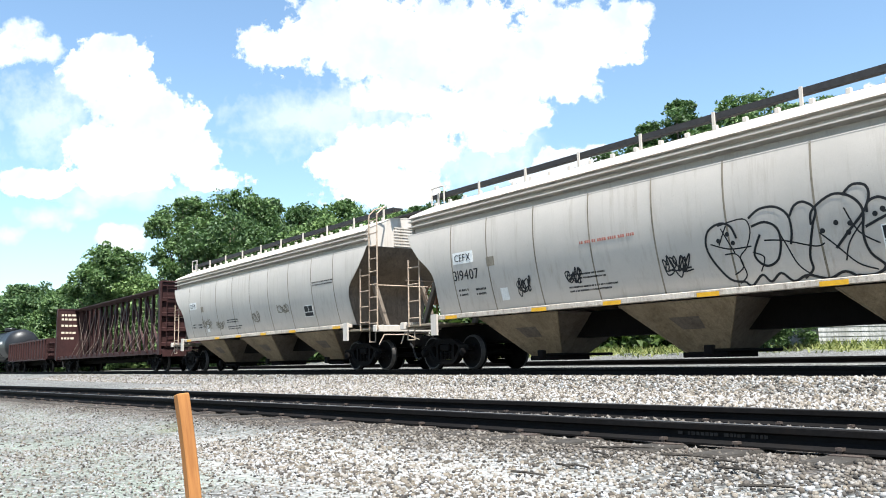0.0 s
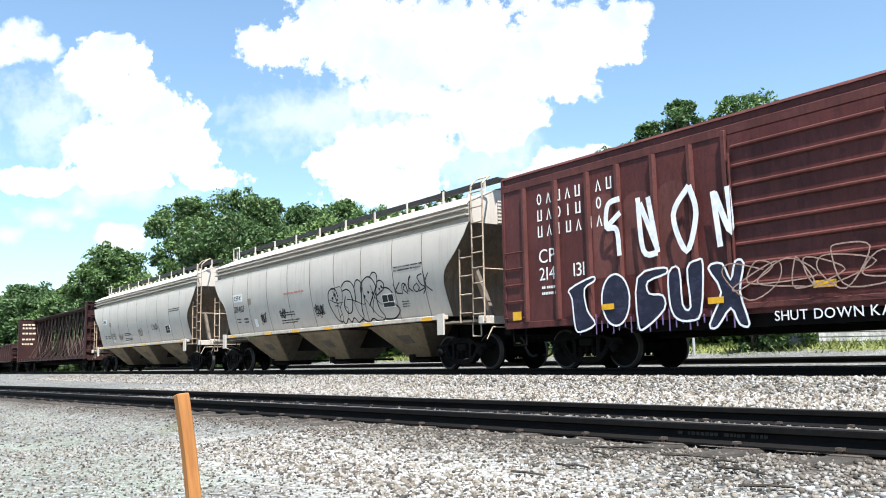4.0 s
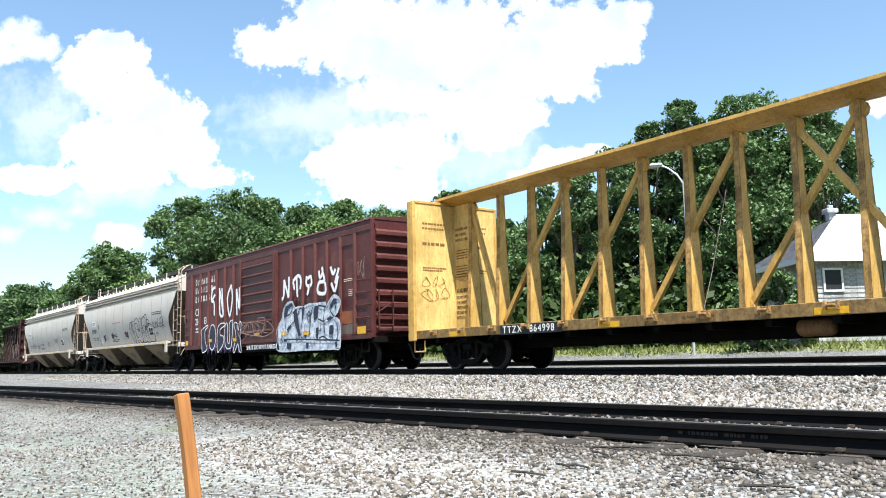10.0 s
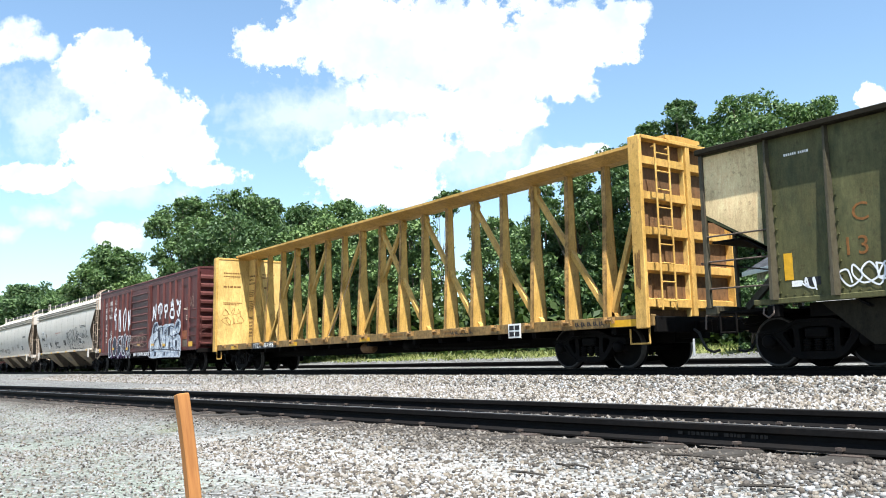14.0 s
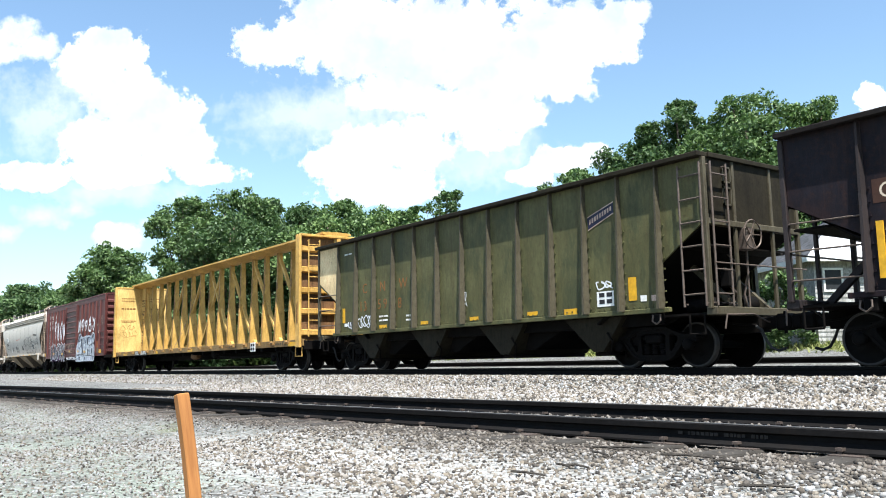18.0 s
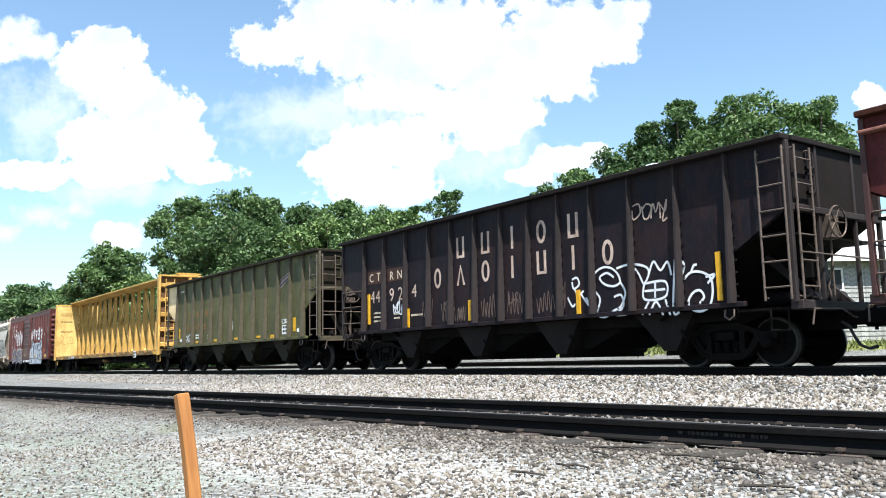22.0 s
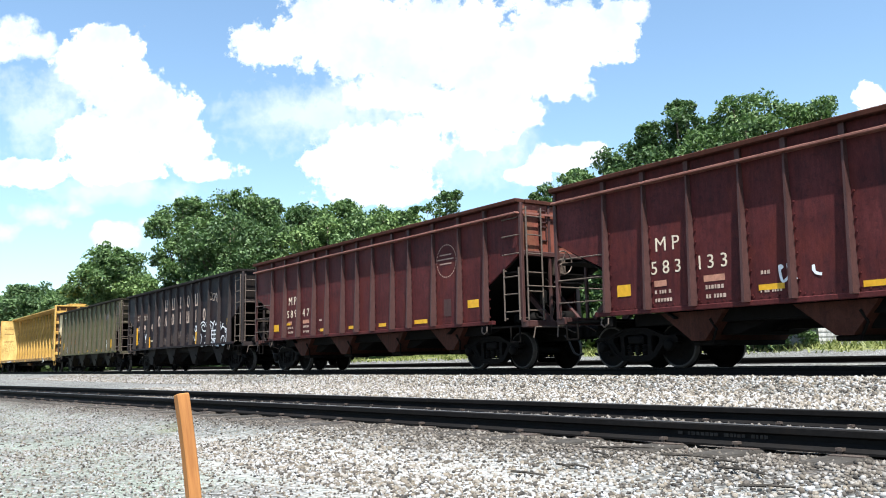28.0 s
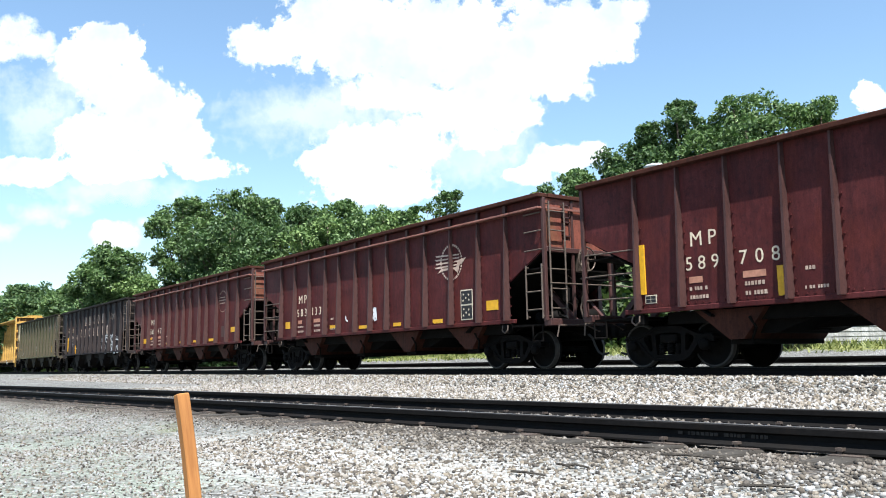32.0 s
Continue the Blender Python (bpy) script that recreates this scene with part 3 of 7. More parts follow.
def tape(car, places, y):
    for x, z, w, h in places:
        part("reflector", box(B(), x - w / 2, x + w / 2, y - 0.004, y, z - h / 2, z + h / 2), M["reflector"], car, "yellow reflector tape")


def place(name, label, centre, group="freight train"):
    ob = thing(name, label, "freight car", pose(centre, TRACK_Y, 0), group)
    CARS.append((ob, centre))
    return ob


CARS = []


def open_hopper(centre, L, body, rib, label, band, ribs, top, bays):
    """A three-bay open-top hopper: ribbed sides, sloped ends over open platforms, bays under the side sill."""
    car = place("open_hopper_car", label, centre)
    mb, mr = M[body], M[rib]
    h, w, sill = L / 2, 1.50, 1.16
    cut = h - (ribs[-1] - ribs[0]) / 2          # how far the lower side stops short of the ends
    for s in (-1, 1):
        pts = [(ribs[0], sill), (ribs[-1], sill), (ribs[-1], 2.05), (h, 2.78), (h, top - 0.1), (-h, top - 0.1), (-h, 2.78), (ribs[0], 2.05)]
        bm = prism(B(), pts, s * w - 0.02, s * w + 0.02)
        side = part("side", bm, mb, car)
        # ribs, wider and deeper towards the foot
        d = s * 0.04
        first = None
        for x in ribs:
            if first is None:
                bm = B()
                up = top - (0.36 if band else 0.1)
                a = [(-0.055, sill), (0.055, sill), (0.034, up), (-0.034, up)]
                lo = [bm.verts.new((p[0], s * (w + 0.02), p[1])) for p in a]
                hi = [bm.verts.new((p[0] * 0.55, s * (w + 0.02) + s * (0.175 if p[1] < 2 else 0.085), p[1])) for p in a]
                bm.faces.new(hi if s < 0 else hi[::-1])
                for i in range(4):
                    j = (i + 1) % 4
                    bm.faces.new((lo[i], lo[j], hi[j], hi[i]) if s < 0 else (lo[j], lo[i], hi[i], hi[j]))
                first = part("rib", bm, mr, side)
                first.matrix_basis = pose(x, 0, 0)
            else:
                again(first, side, pose(x, 0, 0))
        # rivets beside the ribs
        if s < 0:
            bm = B()
            for x in ribs:
                for z in np.arange(sill + 0.12, 2.9, 0.22):
                    for q, r in ((-0.088, 0.014), (0.086, 0.016)):
                        box(bm, x + q - r, x + q + r, -w - 0.02 - r * 1.7, -w - 0.018, z - r, z + r)
            for x in np.arange(-h + cut, h - cut, 0.16):
                box(bm, x - 0.017, x + 0.017, -w - 0.036, -w - 0.018, sill + 0.06, sill + 0.094)
            part("rivets", bm, mb, side, "rows of rivet heads", kind="stuff")
        part("side_sill", box(B(), -h + cut - 0.3, h - cut + 0.3, s * w - 0.05, s * w + 0.05, sill - 0.07, sill + 0.025, 0.01), mb, car)
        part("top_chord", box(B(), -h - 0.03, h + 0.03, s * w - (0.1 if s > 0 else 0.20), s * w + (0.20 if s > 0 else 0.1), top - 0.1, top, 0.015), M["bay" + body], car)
        if band:
            part("belt_rail", box(B(), -h, h, s * w + min(0, s * 0.19), s * w + max(0, s * 0.19), top - 0.37, top - 0.32, 0.01), M["belt"], car, "projecting paler belt rail")
            stub = None
            for x in ribs:
                if stub is None:
                    stub = part("stub_post", box(B(), -0.05, 0.05, s * w + min(0, s * 0.1), s * w + max(0, s * 0.1), top - 0.32, top - 0.1), mr, side)
                    stub.matrix_basis = pose(x, 0, 0)
                else:
                    again(stub, side, pose(x, 0, 0))
    for s in (-1, 1):
        # end wall, slope sheet, corner posts, platform
        x = s * h
        # unbanded cars: the end's shade is in the dark paint
        part("end_wall", box(B(), min(x, x - s * 0.03), max(x, x - s * 0.03), -w + 0.02, w - 0.02, 2.72, top - 0.1), M["rustend"] if band else M["bay" + body], car, "stained end wall, shade in the paint of unbanded cars")
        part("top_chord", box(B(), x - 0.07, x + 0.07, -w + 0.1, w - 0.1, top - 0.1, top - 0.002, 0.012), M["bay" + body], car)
        if band:
            part("belt_rail", box(B(), x - 0.02 + 0.06 * s, x + 0.02 + 0.06 * s, -w, w, top - 0.37, top - 0.32), M["belt"], car, "projecting paler belt rail")
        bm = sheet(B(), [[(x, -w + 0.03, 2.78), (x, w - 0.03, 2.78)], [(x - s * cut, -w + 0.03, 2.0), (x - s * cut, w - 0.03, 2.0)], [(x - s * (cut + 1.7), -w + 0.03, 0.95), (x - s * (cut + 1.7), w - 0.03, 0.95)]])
        ob = part("slope_sheet", bm, M["frame"], car, "sloping end sheet, black with soot and painted shade")
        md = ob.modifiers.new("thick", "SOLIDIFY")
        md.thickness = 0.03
        for q in (-1, 1):
            part("corner_post", box(B(), x - 0.045, x + 0.045, q * (w + 0.02) - 0.045, q * (w + 0.02) + 0.045, 1.1, top - 0.1, 0.01), mr, car)
            part("end_post", box(B(), x - 0.035, x + 0.035, q * 0.62 - 0.035, q * 0.62 + 0.035, 1.1, top - 0.1, 0.01), mr, car)
        part("end_sill", box(B(), x - 0.12, x + 0.12, -w, w, 0.98, 1.14, 0.015), mr, car)
        part("platform", box(B(), min(x, x - s * cut), max(x, x - s * cut), -w + 0.1, w - 0.1, 1.0, 1.04), M["frame"], car, "open end platform")
        part("draft_sill", box(B(), min(x + s * 0.1, x - s * 4.5), max(x + s * 0.1, x - s * 4.5), -0.2, 0.2, 0.66, 1.0), M["frame"], car)
        for q in (-1, 1):
            bm = bar(B(), (x - s * 0.1, 1.1), (x - s * 1.3, 2.2), 0.12, q * 0.5 - 0.05, q * 0.5 + 0.05)
            part("brace", bm, mr, car)
        if s > 0:
            if band:
                ladder(car, x - 0.56, x - 0.02, 1.15, 2.4, -w - 0.02, 3, M["rung"])
                for z in (2.74, 3.18, 3.6):
                    part("grab_iron", pipe(B(), [(x - 0.62, -w, z), (x - 0.62, -w - 0.09, z), (x - 0.06, -w - 0.09, z), (x - 0.06, -w, z)], 0.016), M["rung"], car, "bent grab iron")
            else:
                ladder(car, x - 0.52, x - 0.02, 1.15, top - 0.2, -w - 0.02, 6, M["rung"])
            ladder(car, -w + 0.04, -w + 0.52, 1.15, top - 0.2, x + 0.02, 6, M["rung"], "y", bow=0.1)
            for z0, z1 in ((top - 0.98, top - 0.62), (top - 0.54, top - 0.22)):
                bm = B()
                for a, b, c, d in ((-w + 0.54, -w + 0.57, z0, z1), (-0.73, -0.70, z0, z1), (-w + 0.54, -0.70, z0, z0 + 0.03), (-w + 0.54, -0.70, z1 - 0.03, z1)):
                    box(bm, x + 0.002, x + 0.035, a, b, c, d)
                part("end_panel", bm, mr, car, "framed upper end panel")
            part("end_beam", box(B(), x - 0.06, x + 0.06, -w + 0.02, w - 0.02, 2.68, 2.80, 0.012), mr, car)
        else:
            ladder(car, w - 0.55, w - 0.06, 1.2, top - 0.2, x - 0.02, 8, M["rung"], "y", bow=-0.1)
            for z in (1.45, 1.95, 2.42):
                part("grab_iron", pipe(B(), [(x + 0.05, -w, z), (x + 0.08, -w - 0.07, z), (ribs[0] - 0.06, -w - 0.07, z - 0.02), (ribs[0] - 0.04, -w, z - 0.02)], 0.016), M["rung"], car, "long bent grab iron")
        stirrup(car, x - s * 0.35, -w + 0.02, 1.0, M["frame"])
        pipe_bm = pipe(B(), [(x + s * 0.14, -w, 1.95), (x + s * 0.16, w, 1.95)], 0.018)
        part("handrail", pipe_bm, M["rung"], car, "cross handrail")
        # uncoupling lever, brake gear and pipes on the open platform
        part("uncoupling_lever", pipe(B(), [(x + s * 0.2, -w + 0.1, 0.72), (x + s * 0.22, -w + 0.15, 0.98), (x + s * 0.22, -0.5, 1.0), (x + s * 0.24, -0.12, 0.86), (x + s * 0.34, -0.05, 0.84)], 0.016), M["rung"], car, "bent uncoupling lever")
        part("train_pipe", pipe(B(), [(x - s * 2.6, -0.42, 0.9), (x - s * 0.6, -0.42, 0.9), (x - s * 0.2, -0.36, 0.82), (x + s * 0.12, -0.3, 0.8)], 0.022), M["truck"], car, "train air pipe")
        part("jacking_pad", box(B(), x - s * (cut + 0.05) - 0.12, x - s * (cut + 0.05) + 0.12, -w - 0.03, -w + 0.12, 0.86, 1.08, 0.02), M["truck"], car)
        part("towing_loop", pipe(B(), [(x - s * cut - 0.09, -w - 0.06, 1.05), (x - s * cut - 0.1, -w - 0.08, 0.93), (x - s * cut, -w - 0.08, 0.86), (x - s * cut + 0.1, -w - 0.08, 0.93), (x - s * cut + 0.09, -w - 0.06, 1.05)], 0.016), M["rung"], car, "small towing loop")
    brake_wheel(car, h + 0.2, -0.35, 2.55, M["rung"])
    part("brake_cylinder", lathe(B(), [(0.02, -0.36), (0.14, -0.34), (0.15, -0.2), (0.13, -0.19), (0.13, 0.22), (0.15, 0.24), (0.15, 0.3), (0.05, 0.33), (0.03, 0.6)], 14, "x"), M["truck"], car, "sooty brake cylinder", True).matrix_basis = pose(h - 0.75, -0.75, 1.22)
    part("air_reservoir", lathe(B(), [(0.02, -0.42), (0.16, -0.38), (0.18, -0.3), (0.18, 0.3), (0.16, 0.38), (0.02, 0.42)], 14, "y"), M["truck"], car, "round air reservoir", True).matrix_basis = pose(h - 0.45, 0.35, 1.24)
    part("control_valve", box(B(), h - 0.42, h - 0.18, -0.62, -0.38, 1.55, 1.9, 0.03), M["truck"], car, "brake control valve")
    for dy, zz in ((-0.55, 1.6), (-0.44, 1.75), (-0.5, 2.2)):
        part("brake_pipe", pipe(B(), [(h - 0.3, dy, zz), (h - 0.2, dy + 0.14, zz - 0.15), (h - 0.35, dy + 0.2, 1.3), (h - 0.9, dy + 0.1, 1.12)], 0.014), M["rung"], car, "bent brake pipe")
    part("brake_chain", pipe(B(), [(h + 0.04, -0.35, 2.3), (h + 0.02, -0.32, 1.8), (h - 0.06, -0.36, 1.4), (h - 0.02, -0.3, 1.1)], 0.022), M["rung"], car, "hanging brake chain")
    # hopper bays
    first_bay, pitch, wide, low = bays
    for k in range(4):
        x = first_bay + k * pitch
        bay = part("hopper_bay", prism(B(), [(x, sill - 0.08), (x + wide, sill - 0.08), (x + wide / 2 + 0.28, low), (x + wide / 2 - 0.02, low)], -w + 0.16, w - 0.16), M["bay" + body], car, "sooty sloped discharge bay, darkened for shade under the sill")
        # shade between the bays is put into this black slope
        part("bay_hood", prism(B(), [(x + wide - 0.1, sill - 0.08), (x + pitch, sill - 0.08), (x + wide, low + 0.1), (x + wide - 0.35, low + 0.1)], -1.0, 1.0), M["frame"], bay, "inner slope, black for the shade between bays")
        x = x + wide / 2 + 0.1
        part("bay_gate", box(B(), x - 0.2, x + 0.26, -w + 0.3, w - 0.3, low - 0.09, low, 0.015), M["frame"], bay)
        part("bay_lock", pipe(B(), [(x + 0.26, -w + 0.3, low), (x + 0.42, -w + 0.2, low + 0.2), (x + 0.34, -w + 0.12, low + 0.4)], 0.025), M["frame"], bay, "gate lock lever")
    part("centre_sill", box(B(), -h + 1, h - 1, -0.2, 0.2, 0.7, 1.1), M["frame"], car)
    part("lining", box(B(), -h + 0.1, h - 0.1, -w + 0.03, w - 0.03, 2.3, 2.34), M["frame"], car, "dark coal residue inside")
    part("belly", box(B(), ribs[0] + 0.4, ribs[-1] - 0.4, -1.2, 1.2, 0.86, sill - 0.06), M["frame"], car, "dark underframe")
    for s in (-1, 1):
        truck(car, s * (h - 1.78))
    ends(car, h + 0.1)
    return car


def covered_hopper(centre, L, label):
    """A curved-side covered hopper with a ridged roof edge and a roof walk."""
    car = place("covered_hopper_car", label, centre)
    g = M["grey"]
    h, sill = L / 2, 1.42
    # cross-section of the shell: bulging side, drawn as (y, z)
    sec = []
    for k in range(17):
        t = k / 16
        z = sill + (3.79 - sill) * t
        sec.append((1.12 + 0.46 * math.sin(math.pi * (0.08 + 0.55 * t)), z))
    def stop(z):
        # how far the body reaches towards its ends at each height
        return float(np.interp(z, [1.42, 2.3, 2.55, 2.75, 3.1, 3.5, 3.79], [7.66, 7.6, 7.66, 7.84, 8.3, 8.66, 8.82]))
    for s in (-1, 1):
        rows = [[(x, s * y, z) for x in np.linspace(-stop(z), stop(z), 13)] for y, z in sec]
        bm = sheet(B(), rows)
        if s > 0:
            bmesh.ops.reverse_faces(bm, faces=bm.faces[:])
        side = part("side", bm, g, car, "curved light grey steel side", True)
        # seams between the plates
        for x in (-6.73, -5.25, -3.51, -1.74, 0.0, 1.68, 3.41, 5.19, 6.72):
            bm = sheet(B(), [[(x - 0.02, s * (y + 0.003), z), (x + 0.02, s * (y + 0.003), z)] for y, z in sec])
            if s > 0:
                bmesh.ops.reverse_faces(bm, faces=bm.faces[:])
            part("seam", bm, M["greydirt"], side, "stained weld seam")
        # ridged roof edge
        prof = [(1.55, 3.77), (1.36, 3.79), (1.36, 3.96), (1.58, 3.98), (1.58, 4.01), (1.38, 4.02), (1.38, 4.12), (1.57, 4.14), (1.57, 4.17), (1.42, 4.18), (1.42, 4.24), (1.55, 4.26), (1.48, 4.34), (0.62, 4.72), (0.0, 4.78)]
        bm = sheet(B(), [[(-h + 0.45, s * y, z), (h - 0.45, s * y, z)] for y, z in prof])
        if s > 0:
            bmesh.ops.reverse_faces(bm, faces=bm.faces[:])
        roof = part("roof", bm, g, car, "ridged roof edge and sloping roof")
        md = roof.modifiers.new("thick", "SOLIDIFY")
        md.thickness, md.offset = 0.02, -1
        # side sill
        part("side_sill", box(B(), -7.62, 7.62, s * 1.42 - 0.06, s * 1.42 + 0.06, sill - 0.09, sill + 0.03, 0.012), M["sillgrey"], car)
        # roof walk
        part("roof_walk", box(B(), -h + 0.35, h - 0.2, s * 0.48 - 0.17, s * 0.48 + 0.17, 4.97, 5.02), M["walkgrey"], car, "grating roof walk")
        part("walk_edge", box(B(), -h + 0.35, h - 0.2, s * 0.66 - 0.012, s * 0.66 + 0.012, 4.90, 5.03), M["walkgrey"], car)
        br = None
        for k in range(10):
            x = -8.45 + 1.88 * k
            if br is None:
                br = part("walk_bracket", box(B(), -0.03, 0.03, s * 0.69 - 0.02, s * 0.69 + 0.02, 4.68, 5.05), g, car, "light grey roof walk bracket")
                br.matrix_basis = pose(x, 0, 0)
            else:
                again(br, car, pose(x, 0, 0))
        # hatch battens between roof and walk
        ht = None
        for k in range(26):
            x = -h + 0.7 + (L - 1.4) * k / 25
            if ht is None:
                ht = part("hatch_lug", box(B(), -0.05, 0.05, s * 0.74 - 0.04, s * 0.74 + 0.04, 4.62, 4.76, 0.01), g, car)
                ht.matrix_basis = pose(x, 0, 0)
            else:
                again(ht, car, pose(x, 0, 0))
    for s in (-1, 1):
        x = s * h
        # end sheets
        outline = [(y, z) for y, z in sec]
        rows = [[(s * (stop(z) - 0.01), -y + 0.02, z) for y, z in outline], [(s * (stop(z) - 0.01), y - 0.02, z) for y, z in outline]]
        bm = sheet(B(), rows)
        ob = part("end_sheet", bm, M["endsheet"], car, "sloping end sheet, stained and darkened for overhang shade", True)
        part("roof_end", prism(B(), [(-1.44, 3.78), (1.44, 3.78), (1.47, 4.3), (0.62, 4.70), (0.0, 4.76), (-0.62, 4.70), (-1.47, 4.3)], x - s * 0.50, x - s * 0.46, "yz"), g, car)
        vb = B()
        for k in range(7):
            box(vb, min(x - s * 0.46, x - s * 0.43), max(x - s * 0.46, x - s * 0.43), -0.5, 0.5, 3.84 + k * 0.095, 3.89 + k * 0.095)
        part("louvres", vb, g, car, "horizontal end stiffeners")
        part("end_platform", box(B(), min(x, x - s * 1.75), max(x, x - s * 1.75), -1.46, 1.46, 1.20, 1.26, 0.01), M["greydirt"], car)
        part("end_sill", box(B(), x - 0.1, x + 0.1, -1.52, 1.52, 1.14, 1.34, 0.015), g, car)
        part("draft_sill", box(B(), min(x + s * 0.05, x - s * 3.4), max(x + s * 0.05, x - s * 3.4), -0.2, 0.2, 0.68, 1.2), M["frame"], car)
        for q in (-1, 1):
            part("end_bracket", prism(B(), [(s * 7.55 - 0.13, 0.92), (s * 7.55 + 0.13, 0.92), (s * 7.55 + 0.13, 1.48), (s * 7.55 - 0.13, 1.48)], q * 1.56 - 0.03, q * 1.56 + 0.03), g, car, "light grey jacking bracket")
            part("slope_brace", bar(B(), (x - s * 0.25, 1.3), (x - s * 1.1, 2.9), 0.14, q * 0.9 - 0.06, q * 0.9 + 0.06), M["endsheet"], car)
        # ladders beside the ends of the platform
        lm = M["rustgrey"]
        if s > 0:
            ladder(car, x - 0.34, x + 0.12, 1.2, 4.72, -1.44, 9, lm, bow=0.04)
            ladder(car, x - 0.88, x - 0.34, 1.2, 3.12, -1.44, 4, lm, bow=0.04)
            part("roof_rail", pipe(B(), [(x - 0.34, -1.48, 4.7), (x - 0.33, -1.3, 4.9), (x - 0.2, -0.95, 5.02), (x + 0.05, -1.2, 4.92), (x + 0.12, -1.48, 4.7)], 0.022), lm, car, "arched roof handrail")
        else:
            ladder(car, x + 0.3, x + 0.85, 1.2, 3.1, -1.44, 4, lm, bow=0.04)
            part("roof_rail", pipe(B(), [(x + 0.5, -0.75, 4.7), (x + 0.5, -0.75, 5.2), (x + 1.1, -0.75, 5.2), (x + 1.1, -0.75, 4.7)], 0.022), g, car, "small roof handrail")
        part("handrail", pipe(B(), [(x - s * 0.05, -1.4, 2.55), (x - s * 0.02, 1.4, 2.55)], 0.018), lm, car)
        stirrup(car, x - s * 0.3, -1.4, 1.2, lm)
        part("uncoupling_lever", pipe(B(), [(x + s * 0.15, -1.45, 0.75), (x + s * 0.2, -1.3, 1.05), (x + s * 0.2, -0.5, 1.05), (x + s * 0.3, -0.1, 0.9)], 0.018), lm, car, "bent uncoupling lever")
    wheel = brake_wheel(car, h - 0.15, 0.5, 2.15, paint("rusty_brake_gear", (0.22, 0.10, 0.05), (0.06, 0.03, 0.02), 0.8, 0.7, 0.5))
    wheel.matrix_basis = pose(0, 0, 0, 0, 0, 180)
    # bays
    for x in (-4.4, 0.27, 5.0):
        bm, slopes = B(), B()
        foot, narrow, low = 0.5, 0.42, 0.30
        for q in (-1, 1):
            v = [(x - 1.42, q * 1.40, sill - 0.12), (x + 1.42, q * 1.40, sill - 0.12), (x + foot, q * narrow, low), (x - foot, q * narrow, low)]
            bm.faces.new([bm.verts.new(p) for p in (v if q < 0 else v[::-1])])
            w = [(x + q * 1.42, -1.39, sill - 0.12), (x + q * 1.42, 1.39, sill - 0.12), (x + q * foot, narrow, low), (x + q * foot, -narrow, low)]
            slopes.faces.new([slopes.verts.new(p) for p in (w if q > 0 else w[::-1])])
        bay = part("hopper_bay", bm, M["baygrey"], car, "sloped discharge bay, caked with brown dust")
        # shade under the body is put into this dark slope colour
        part("bay_slope", slopes, M["endsheet"], bay, "cross slope of the bay, darkened for shade under the body")
        for q in (-1, 1):
            part("bay_edge", rod(B(), (x + q * 1.42, -1.40, sill - 0.12), (x + q * foot, -narrow, low), 0.02, 5), M["baygrey"], bay)

        def down(z):
            return -narrow - (1.40 - narrow) * (z - low) / (sill - 0.12 - low) - 0.008
        bm = B()
        bm.faces.new([bm.verts.new((x + a, down(z), z)) for a, z in ((-0.38, 1.0), (-0.2, 0.76), (0.34, 0.76), (0.36, 1.0))])
        part("bay_plate", bm, M["endsheet"], bay, "dark graffiti-stained plate")
        part("outlet_gate", box(B(), x - 0.55, x + 0.55, -0.5, 0.5, 0.2, 0.31, 0.02), M["frame"], bay)
        part("gate_shaft", rod(B(), (x + 0.62, -1.2, 0.33), (x + 0.62, 1.2, 0.33), 0.035), M["frame"], bay)
        part("gate_pinion", box(B(), x + 0.52, x + 0.72, -1.24, -1.12, 0.24, 0.44, 0.02), M["frame"], bay)
    part("belly", box(B(), -6.6, 6.6, -0.28, 0.28, 0.72, sill - 0.1), M["frame"], car, "dark underframe")
    for s in (-1, 1):
        truck(car, s * (h - 1.42))
    ends(car, h + 0.1)
    return car
